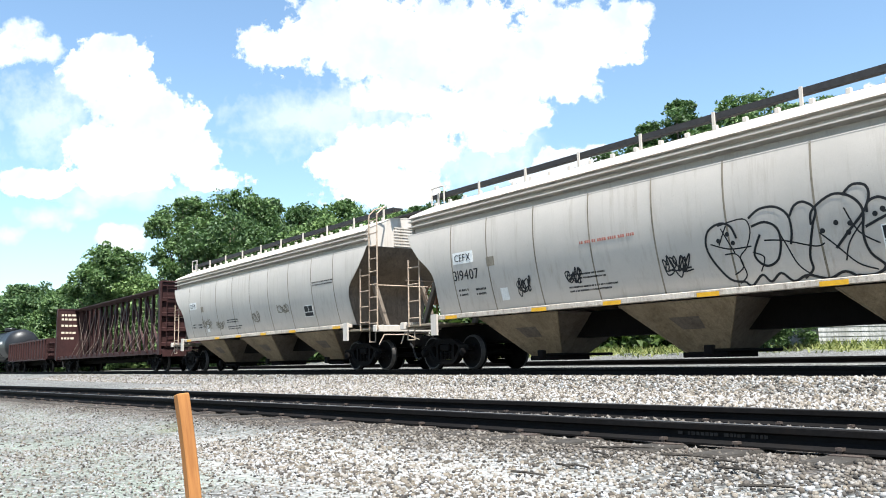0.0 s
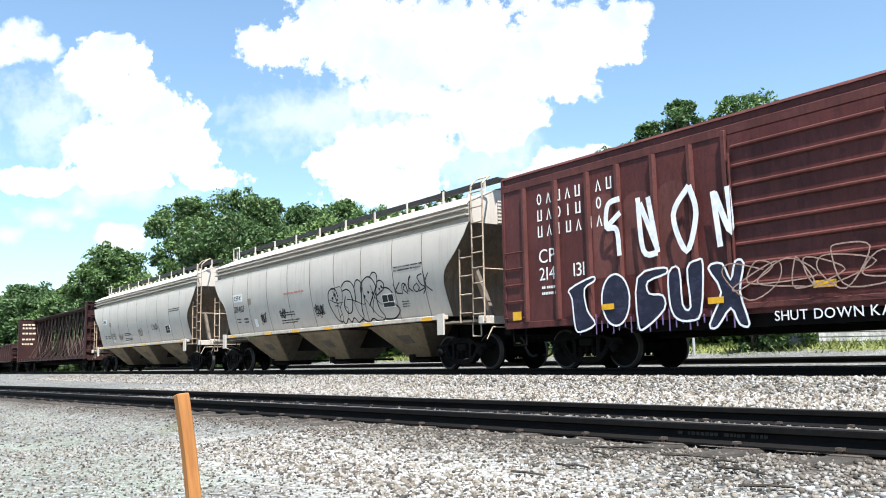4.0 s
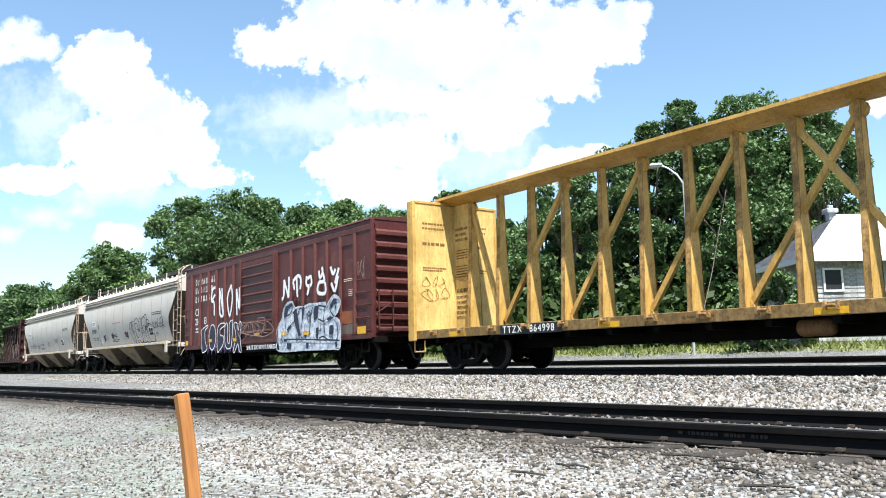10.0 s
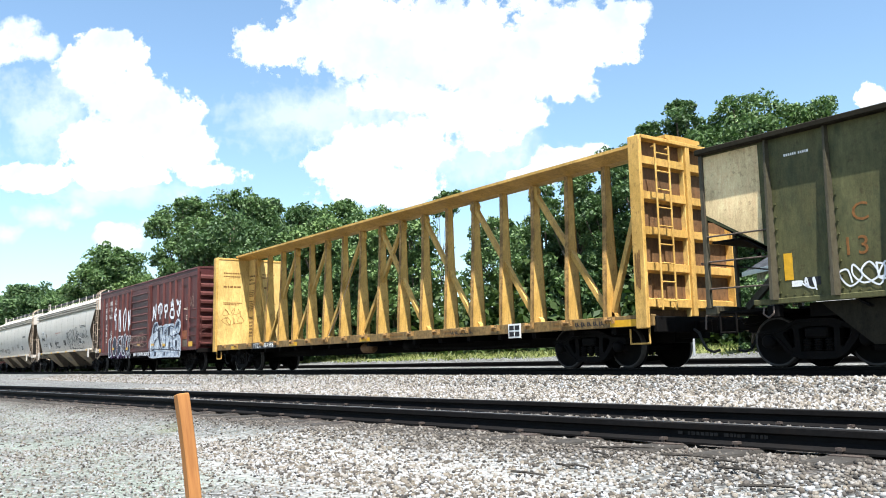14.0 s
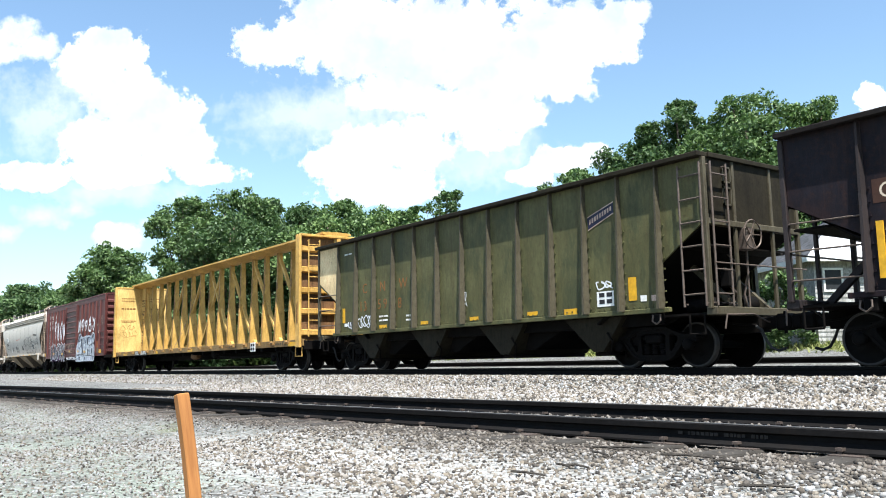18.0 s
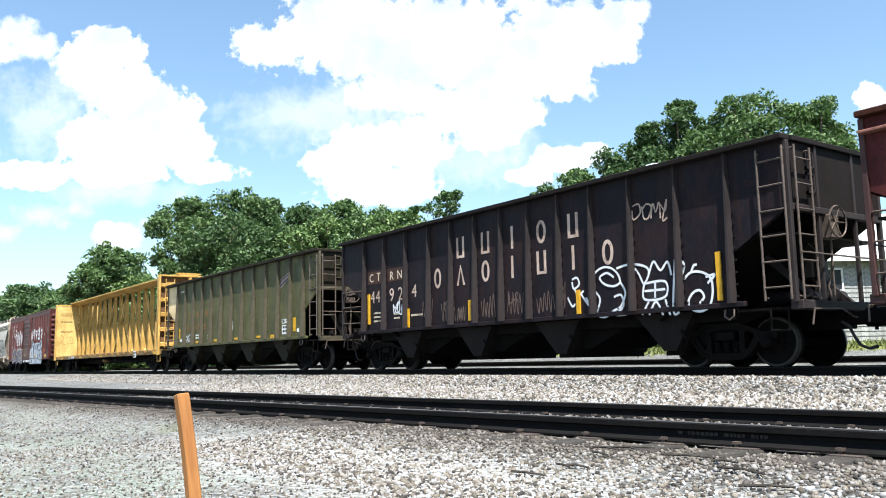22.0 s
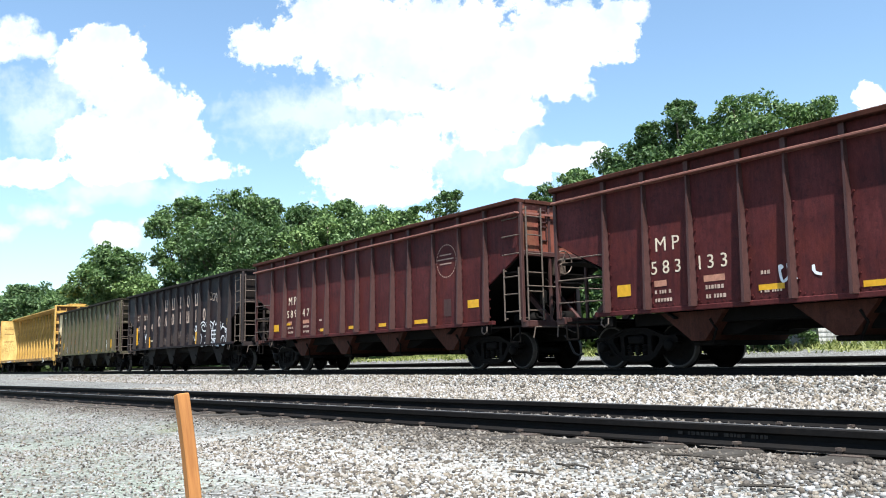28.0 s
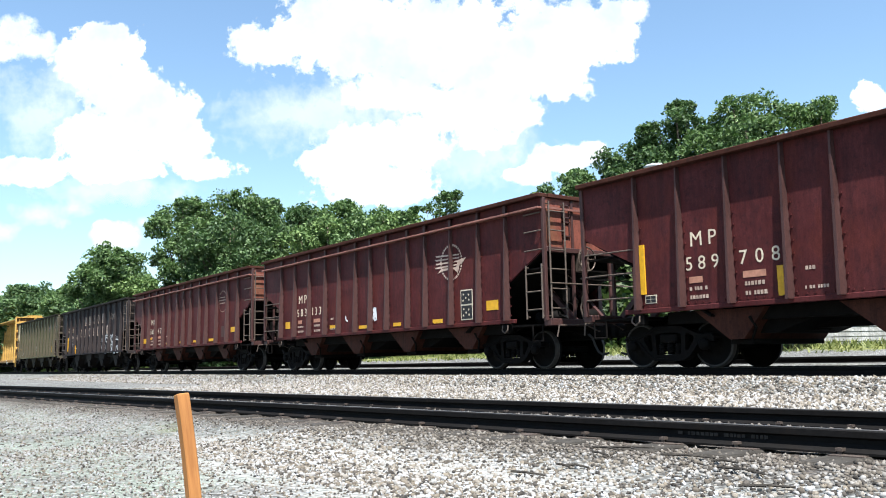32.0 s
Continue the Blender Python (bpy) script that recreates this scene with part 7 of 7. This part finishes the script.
tree(-58.0, 24.0, 13.0, 3.2, 17, "leaf", 18000, 0.20, 0.3, 34, 0.04, "tall round-crowned tree standing over the treeline")
tree(-60.4, 21.3, 12.8, 3.2, 47, "leaf", 20000, 0.20, 0.3, 36, 0.04, "tall round-crowned tree standing over the treeline")
tree(-56.0, 22.6, 10.6, 4.0, 48, "leafdark", 22000, 0.20, 0.28, 36, 0.04)
tree(-61.0, 23.0, 9.0, 2.9, 20, "leaffine", 16500, 0.22, 0.22, 28, 0.02)
tree(-71.6, 18.7, 10.2, 3.5, 21, "leaf", 24000, 0.22, 0.25, 36, 0.04)
tree(-69.2, 20.4, 7.6, 2.6, 30, "leaffine", 15000, 0.22, 0.22, 28, 0.02)
tree(-80.0, 20.4, 8.2, 4.2, 22, "leafdark", 15000, 0.26, 0.25, 26, 0.02)
tree(-98.4, 17.5, 9.2, 4.4, 23, "leafdark", 16500, 0.30, 0.28, 30, 0.02)
tree(-108.0, 16.6, 8.2, 4.6, 24, "leaf", 15000, 0.32, 0.28, 28, 0.02)
tree(-92.5, 19.8, 8.3, 4.4, 25, "leaf", 15000, 0.28, 0.25, 28, 0.02)
tree(-122.0, 18.5, 8.6, 5.4, 26, "leafdark", 13500, 0.36, 0.28, 24, 0.02)
tree(-15.9, 25.7, 3.1, 0.9, 32, "leaf", 5250, 0.10, 0.05, 16, 0.05, "overgrown green bush before the house wall")
tree(-17.0, 25.4, 2.7, 0.8, 33, "leafdark", 3900, 0.10, 0.05, 14, 0.05, "overgrown green bush before the house wall")


def hedge():
    """The dense undergrowth that closes the view below the crowns."""
    rng = np.random.default_rng(4)
    cents = []
    for x in np.arange(-120, -19, 1.0):
        y = np.interp(-x, [19, 24, 34, 45, 58, 75, 120], [37.5, 33.0, 30.6, 28.0, 23.5, 19.8, 19.0]) + rng.uniform(-0.8, 0.8)
        hgt = rng.uniform(3.0, 6.5)
        n = int(300 + 120 * hgt)
        p = rng.normal(size=(n, 3)) * (0.8, 0.8, hgt * 0.33)
        p[:, 2] = np.abs(p[:, 2])
        cents.append(p + (x, y, lie(x, y)))
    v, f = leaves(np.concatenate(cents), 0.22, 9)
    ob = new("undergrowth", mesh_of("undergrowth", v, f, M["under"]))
    return tagged(ob, "dense dark undergrowth along the treeline", "bushes", kind="stuff")


hedge()


def weeds():
    """Grass and weeds on the strip behind the siding."""
    rng = np.random.default_rng(6)
    n = 26000
    x = rng.uniform(-75, 4, n)
    y = TRACK_Y + 9.4 + rng.gamma(2.0, 1.8, n)
    clump = np.array([noise.noise((a * 0.4, b * 0.4, 7)) for a, b in zip(x, y)])
    keep = clump > rng.uniform(-0.5, 0.45, n)
    x, y = x[keep], y[keep]
    z = np.array([lie(a, b) for a, b in zip(x, y)])
    hgt = rng.uniform(0.04, 0.22, len(x)) * (1 + np.maximum(0, clump[keep]))
    lean = rng.normal(size=(len(x), 2)) * 0.1
    ang = rng.uniform(0, math.pi, len(x))
    wx, wy = np.cos(ang) * 0.035, np.sin(ang) * 0.035
    v = np.stack([np.stack([x - wx, y - wy, z], 1), np.stack([x + wx, y + wy, z], 1), np.stack([x + lean[:, 0], y + lean[:, 1], z + hgt], 1)], 1).reshape(-1, 3)
    ob = new("weeds", mesh_of("weeds", v, np.arange(len(v)).reshape(-1, 3), M["weed"]))
    return tagged(ob, "dry yellow-green grass and weeds behind the siding", "grass", kind="stuff")


weeds()


def house():
    wall = paint("peeling_white_boards", (0.30, 0.30, 0.29), (0.056, 0.0528, 0.048), 2.4, 0.75, 0.95, 0.25, (0.192, 0.188, 0.176))
    metal = plain("pale_metal_roof", (0.56, 0.576, 0.592), 0.45, 0.2, 0.08, 1.5)
    # tree shade on the left roof slope, as a dark mottled grey
    shaded_metal = plain("shaded_roof_grey", (0.044, 0.0464, 0.0528), 0.95, 0, 0.9, 5)
    glass = plain("dark_window_glass", (0.016, 0.0176, 0.02), 0.6, 0, 0.2, 3)
    trim = plain("white_trim", (0.56, 0.56, 0.544), 0.6, 0, 0.1, 8)
    z = lie(-16.28, 32.06) - 0.15
    t = thing("house", "small white peeling board house with a hipped pale metal roof", "house", pose(-15.3, 32.06, z, 0, 0, 58))
    w, d, e, r = 4.3, 2.2, 3.5 - z, 5.4 - z
    walls = B()
    box(walls, -w, w, -d, d, 0, e)
    wl = part("wall", walls, wall, t, "peeling white board wall")
    first = None
    for k in range(16):
        zz = 0.1 + k * 0.165
        if first is None:
            first = part("board", prism(B(), [(-d - 0.028, 0), (-d - 0.005, 0.165), (-d, 0.165), (-d, 0)], -w, w, "yz"), wall, wl)
            first.matrix_basis = pose(0, 0, zz)
        else:
            again(first, wl, pose(0, 0, zz))
    o = 0.4
    corners = [(-w - o, -d - o, e), (w + o, -d - o, e), (w + o, d + o, e), (-w - o, d + o, e)]
    apex = [(-2.1, 0, r), (2.1, 0, r)]
    def face(name, pts, mat, label):
        bm = B()
        bm.faces.new([bm.verts.new(p) for p in pts])
        ob = part(name, bm, mat, t, label)
        md = ob.modifiers.new("thick", "SOLIDIFY")
        md.thickness = 0.06
        return ob
    face("roof", [corners[0], corners[1], apex[1], apex[0]], metal, "pale sheet-metal roof slope")
    face("roof", [corners[3], corners[0], apex[0]], shaded_metal, "pale metal roof slope, painted dark grey for tree shade")
    face("roof", [corners[2], corners[3], apex[0], apex[1]], metal, "pale sheet-metal roof slope")
    face("roof", [corners[1], corners[2], apex[1]], metal, "pale sheet-metal roof slope")
    part("fascia", box(B(), -w - o, w + o, -d - o - 0.02, -d - o + 0.02, e - 0.16, e + 0.02), trim, t)
    part("fascia", box(B(), -w - o - 0.02, -w - o + 0.02, -d - o, d + o, e - 0.16, e + 0.02), trim, t)
    flue = B()
    box(flue, -2.44, -2.18, -0.14, 0.12, r - 0.6, r + 0.1, 0.02)
    box(flue, -2.53, -2.09, -0.23, 0.21, r + 0.02, r + 0.2, 0.03)
    box(flue, -2.4, -2.22, -0.1, 0.08, r + 0.2, r + 0.34, 0.02)
    part("chimney", flue, plain("pale_flue", (0.35, 0.36, 0.38), 0.6, 0.4, 0.2, 6), t, "metal roof flue")
    for x in (-3.65, -0.4, 2.4):
        win = part("window", box(B(), x - 0.29, x + 0.29, -d - 0.05, -d - 0.03, 2.02, 2.70), glass, t, "dark sash window")
        for x0, x1, z0, z1 in ((x - 0.36, x - 0.29, 1.95, 2.77), (x + 0.29, x + 0.36, 1.95, 2.77), (x - 0.29, x + 0.29, 2.70, 2.77), (x - 0.29, x + 0.29, 1.95, 2.02)):
            part("frame", box(B(), x0, x1, -d - 0.07, -d - 0.03, z0, z1), trim, win)
    return t


house()


def lamp_post():
    m = plain("galvanised_pole", (0.40, 0.41, 0.42), 0.5, 0.3, 0.12, 5)
    x, y = -18.6, 24.3
    z = lie(x, y)
    t = thing("street_lamp", "pale metal street lamp with a curved arm", "street lamp", pose(x, y, z))
    part("pole", rod(B(), (0, 0, -0.1), (-0.03, 0, 6.15), 0.047, 12), m, t)
    part("arm", pipe(B(), [(-0.03, 0, 6.05), (-0.2, -0.1, 6.4), (-0.5, -0.25, 6.7), (-0.75, -0.36, 6.83)], 0.035), m, t)
    bm = B()
    lathe(bm, [(0.02, -0.35), (0.13, -0.2), (0.17, 0.05), (0.12, 0.28), (0.03, 0.36)], 12, "x")
    for v in bm.verts:
        v.co.z *= 0.6
    head = part("lamp_head", bm, m, t, "pale cobra-head lantern", True)
    head.matrix_basis = pose(-0.98, -0.45, 6.85, 0, 0, 20)
    return t


lamp_post()


# ---- clouds ----
def cloud_material(name, blobs, soft=0.5, dense=1.0):
    """White cloud with ragged edges, thin and open to the sky where it ends."""
    n = Nodes(name)
    wob = n.add("ShaderNodeTexNoise", Scale=0.014, Detail=10.0, Roughness=0.58)
    n.link(n.pos, wob.inputs["Vector"])
    total = None
    for x, z, rx, rz in blobs:
        m = n.add("ShaderNodeMapping")
        m.vector_type = "POINT"
        m.inputs["Location"].default_value = (-x / rx, 0, -z / rz)
        m.inputs["Scale"].default_value = (1 / rx, 0, 1 / rz)
        n.link(n.pos, m.inputs[0])
        ln = n.add("ShaderNodeVectorMath")
        ln.operation = "LENGTH"
        n.link(m.outputs[0], ln.inputs[0])
        inv = n.add("ShaderNodeMath")
        inv.operation = "SUBTRACT"
        inv.inputs[0].default_value = 1.0
        n.link(ln.outputs["Value"], inv.inputs[1])
        if total is None:
            total = inv.outputs[0]
        else:
            mx = n.add("ShaderNodeMath")
            mx.operation = "SMOOTH_MAX"
            mx.inputs[2].default_value = 0.35
            n.link(total, mx.inputs[0])
            n.link(inv.outputs[0], mx.inputs[1])
            total = mx.outputs[0]
    jag = n.add("ShaderNodeMath")
    jag.operation = "MULTIPLY_ADD"
    n.link(wob.outputs["Fac"], jag.inputs[0])
    jag.inputs[1].default_value, jag.inputs[2].default_value = 1.15, -0.57
    fine = n.add("ShaderNodeMath")
    fine.operation = "MULTIPLY_ADD"
    n.link(n.noise(0.05, 8, 0.62), fine.inputs[0])
    fine.inputs[1].default_value, fine.inputs[2].default_value = 0.8, -0.40
    sm = n.add("ShaderNodeMath")
    n.link(total, sm.inputs[0])
    n.link(jag.outputs[0], sm.inputs[1])
    rag = n.add("ShaderNodeMath")
    n.link(sm.outputs[0], rag.inputs[0])
    n.link(fine.outputs[0], rag.inputs[1])
    sm = rag
    puff = n.add("ShaderNodeTexVoronoi", Scale=0.028)
    puff.feature = "SMOOTH_F1"
    n.link(n.pos, puff.inputs["Vector"])
    knob = n.add("ShaderNodeMath")
    knob.operation = "MULTIPLY_ADD"
    n.link(puff.outputs["Distance"], knob.inputs[0])
    knob.inputs[1].default_value = -0.38
    n.link(sm.outputs[0], knob.inputs[2])
    alpha = n.ramp(knob.outputs[0], -0.24, soft - 0.20, hi=(dense, dense, dense, 1))
    open_sky = n.add("ShaderNodeMath")
    open_sky.operation = "MULTIPLY"
    n.link(alpha, open_sky.inputs[0])
    n.link(n.ramp(n.noise(0.0085, 7, 0.6), 0.36, 0.56, (0.72, 0.72, 0.72, 1), (1, 1, 1, 1)), open_sky.inputs[1])
    thin = n.ramp(n.noise(0.0045, 6, 0.55), 0.42, 0.66, (0.80, 0.90, 1.0, 1), (0.95, 0.99, 1, 1))
    em = n.add("ShaderNodeEmission", Strength=0.51)
    n.link(thin, em.inputs[0])
    tr = n.add("ShaderNodeBsdfTransparent")
    mix = n.add("ShaderNodeMixShader")
    n.link(open_sky.outputs[0], mix.inputs[0])
    n.link(tr.outputs[0], mix.inputs[1])
    n.link(em.outputs[0], mix.inputs[2])
    n.link(mix.outputs[0], n.tree.nodes["Material Output"].inputs[0])
    return n.mat


FAR = 1500.0
RIGHT = STAND.to_3x3() @ Vector((1, 0, 0))
UPW = STAND.to_3x3() @ Vector((0, 1, 0))
SPOT = FAR * math.tan(radians(55.56) / 2) / 784       # metres a pixel-sized step at that distance
CLOUDS = []


def cloud(label, blobs, drift, seed, soft=0.5, dense=1.0):
    """A far cloud on a gently curved sheet; blobs are (across, up, half width, half height) in small steps from the view's middle."""
    cx = sum(b[0] for b in blobs) / len(blobs)
    cz = sum(b[1] for b in blobs) / len(blobs)
    here = [((b[0] - cx) * SPOT, (b[1] - cz) * SPOT, b[2] * SPOT, b[3] * SPOT) for b in blobs]
    x0, x1 = min(b[0] - b[2] * 1.6 for b in here), max(b[0] + b[2] * 1.6 for b in here)
    z0, z1 = min(b[1] - b[3] * 1.6 for b in here), max(b[1] + b[3] * 1.6 for b in here)
    bm = B()
    sheet(bm, [[(x, 6 * math.sin(x * 0.01) * math.cos(z * 0.012), z) for x in np.linspace(x0, x1, 14)] for z in np.linspace(z0, z1, 10)])
    ob = part("cloud", bm, cloud_material("cloud_%d" % seed, here, soft, dense), None, label, True)
    ob.visible_shadow = False
    tagged(ob, category="cloud")
    CLOUDS.append((ob, cx, cz, drift, seed))
    return ob


def cloud_pose(cx, cz, seed, shift):
    d = STAND.to_3x3() @ Vector((0, 0, -1))
    p = EYE + d * (FAR + seed * 20) + (RIGHT * (cx + shift[0]) + UPW * (cz + shift[1])) * SPOT * (FAR + seed * 20) / FAR
    rot = Matrix((RIGHT, d, UPW)).transposed().to_4x4()
    return Matrix.Translation(p) @ rot


cloud("towering white cumulus cloud with ragged edges", [(-588, 336, 88, 60), (-632, 312, 62, 52), (-525, 229, 105, 85), (-465, 179, 92, 76), (-590, 172, 115, 66), (-560, 265, 90, 70), (-405, 119, 78, 27), (-575, 124, 190, 34), (-725, 116, 110, 34)], (-14, 20), 1, 0.3)
cloud("broad bright cumulus bank across the sky", [(-160, 385, 190, 98), (30, 355, 230, 115), (230, 375, 160, 90), (130, 300, 150, 70), (220, 305, 95, 60), (-305, 350, 78, 50), (55, 238, 105, 62), (-90, 180, 150, 60), (-180, 150, 90, 50), (-100, 105, 150, 45), (90, 190, 70, 35), (-65, 270, 115, 42), (130, 240, 95, 45), (320, 395, 62, 60)], (-16, 3), 2, 0.33)
cloud("low white cumulus puff behind the trees", [(215, 150, 80, 36), (160, 125, 65, 27), (265, 165, 44, 27), (775, 265, 40, 40)], (-10, 6), 3, 0.3)
cloud("small ragged white cloud wisps", [(-565, 2, 62, 36), (-590, 22, 30, 18), (-768, 385, 62, 40), (-722, 362, 58, 36), (-790, 350, 44, 34), (398, 425, 34, 28)], (-10, 6), 4, 0.5)
cloud("soft pale cloud puffs low over the trees", [(-700, 58, 85, 30), (-640, 66, 50, 20), (-775, 20, 40, 30), (-512, 42, 20, 16)], (-10, 6), 6, 0.9, 0.85)
cloud("thin pale veil of cloud", [(-720, 235, 130, 105), (-660, 300, 70, 60), (-590, 92, 190, 44), (-164, 231, 300, 90), (100, 150, 200, 80)], (-12, 8), 5, 0.8, 0.62)


# ---- loose stones of the ballast ----
def stones():
    n = Nodes("ballast_stone", 0.85, 0, 0.2)
    rnd = n.add("ShaderNodeNewGeometry").outputs["Random Per Island"]
    col = n.ramp(rnd, 0.0, 1.0, (0.0171, 0.0166, 0.0166, 1), (0.3201, 0.3273, 0.3402, 1))
    ramp = col.node.color_ramp.elements
    for at, tone in ((0.22, (0.0569, 0.0482, 0.0405, 1)), (0.45, (0.160, 0.134, 0.103, 1)), (0.7, (0.232, 0.215, 0.195, 1))):
        ramp.new(at).color = tone
    col = n.mix(n.ramp(n.noise(50, 4), 0.45, 0.7, hi=(0.5, 0.5, 0.5, 1)), col, (0.1494, 0.1317, 0.1162))
    geo = n.add("ShaderNodeNewGeometry").outputs["Position"]
    col = n.mix(oily(n, geo), col, n.mix(rnd, (0.03, 0.026, 0.022), (0.15, 0.13, 0.11)))
    mat = n.base(col)
    rng = np.random.default_rng(8)
    ico = B()
    bmesh.ops.create_icosphere(ico, subdivisions=1, radius=1)
    shapes = []
    ico.verts.ensure_lookup_table()
    shapes.append((np.array([v.co[:] for v in ico.verts]), np.array([[v.index for v in f.verts] for f in ico.faces])))
    shapes.append((np.array([(1, 0, 0), (-1, 0, 0), (0, 1, 0), (0, -1, 0), (0, 0, 1), (0, 0, -1)], dtype=float) * 1.15, np.array([(0, 2, 4), (2, 1, 4), (1, 3, 4), (3, 0, 4), (2, 0, 5), (1, 2, 5), (3, 1, 5), (0, 3, 5)])))
    ico.free()
    for kind, bands in ((0, ((1250, 0.007, 0.0165, 2.0, 4.4, -6.5, 0.6),)), (1, ((480, 0.010, 0.022, 3.8, 7.2, -15, 0.4), (330, 0.018, 0.038, 6.6, 13.3, -24, -2.0), (90, 0.02, 0.04, 9.5, 13.0, -60, -23), (900, 0.005, 0.010, 0.7, 2.6, -7, 0.4), (330, 0.006, 0.013, 0.9, 4.7, -15, -6.0)))):
        base, tri = shapes[kind]
        pts = []
        for dens, r0, r1, y0, y1, x0, x1 in bands:
            k = int(dens * (y1 - y0) * (x1 - x0))
            x, y = rng.uniform(x0, x1, k), rng.uniform(y0, y1, k)
            r = r0 + (r1 - r0) * rng.uniform(0, 1, k) ** 1.6
            ok = (y > -0.14 * x) & (y < -2.7 * x + 0.6)
            off = np.abs(y - (5.41 + 0.0974 * x))
            ok &= ~((off > 0.62) & (off < 0.87))
            ok &= (off > 1.3) | (rng.uniform(0, 1, k) < 0.35)
            pts.append(np.stack([x, y, r], 1)[ok])
        pts = np.concatenate(pts)
        z = np.array([lie(a, b) for a, b in pts[:, :2]])
        m = len(pts)
        sc = pts[:, 2][:, None] * rng.uniform(0.65, 1.3, (m, 3))
        sc[:, 2] *= 0.8
        v = base[None] * (1 + rng.uniform(-0.25, 0.25, (m, len(base), 1))) * sc[:, None]
        a, b = rng.uniform(0, 2 * math.pi, (2, m, 1))
        v = np.stack([v[..., 0], v[..., 1] * np.cos(b) - v[..., 2] * np.sin(b), v[..., 1] * np.sin(b) + v[..., 2] * np.cos(b)], 2)
        v = np.stack([v[..., 0] * np.cos(a) - v[..., 1] * np.sin(a), v[..., 0] * np.sin(a) + v[..., 1] * np.cos(a), v[..., 2]], 2)
        v += np.stack([pts[:, 0], pts[:, 1], z + sc[:, 2] * 0.3], 1)[:, None]
        f = (tri[None] + (np.arange(m) * len(base))[:, None, None]).reshape(-1, 3)
        ob = new("ballast_stones", mesh_of("ballast_stones", v.reshape(-1, 3), f, mat))
        tagged(ob, "pale angular crushed ballast stones", "gravel", kind="stuff")


stones()


def splinters():
    """Dark weathered slivers of wood between the stones."""
    rng = random.Random(12)
    for k in range(12):
        x, y = rng.uniform(-3.6, -1.2), rng.uniform(2.6, 4.0)
        n = rng.uniform(0.12, 0.4)
        bm = B()
        rod(bm, (-n / 2, 0, 0), (0, rng.uniform(-0.02, 0.02), 0.006), 0.007, 5)
        rod(bm, (0, 0, 0.006), (n / 2, rng.uniform(-0.03, 0.03), 0), 0.006, 5)
        ob = part("wood_splinter", bm, M["tie"], None, "dark weathered wood splinter lying on the gravel")
        ob.matrix_basis = pose(x, y, lie(x, y) + 0.022, 0, 0, rng.uniform(-30, 30))
        tagged(ob, category="debris", group="splinters on the gravel")


splinters()


# ---- what moves ----
def motions():
    for ob, centre in CARS:
        walk(ob, [(t, pose(centre - s, TRACK_Y, 0)) for t, s in RIDE])
    turn = math.radians(78) * 0.457
    times, s = [0.0], turn
    fine = np.arange(0, 32.001, 1 / 60)
    gone = np.array([ridden(t) for t in fine])
    while s < gone[-1]:
        times.append(float(fine[np.searchsorted(gone, s)]))
        s += turn
    times.append(32.0)
    for k, (w, q) in enumerate(WHEELS):
        walk(w, [(t, pose(q, 0, 0.457, 0, -math.degrees(ridden(t) / 0.457) - 37 * k, 0)) for t in times])
    for ob, cx, cz, drift, seed in CLOUDS:
        walk(ob, [(0.0, cloud_pose(cx, cz, seed, (0, 0))), (16.0, cloud_pose(cx, cz, seed, (drift[0] / 2, drift[1] / 2))), (32.0, cloud_pose(cx, cz, seed, drift))])


motions()
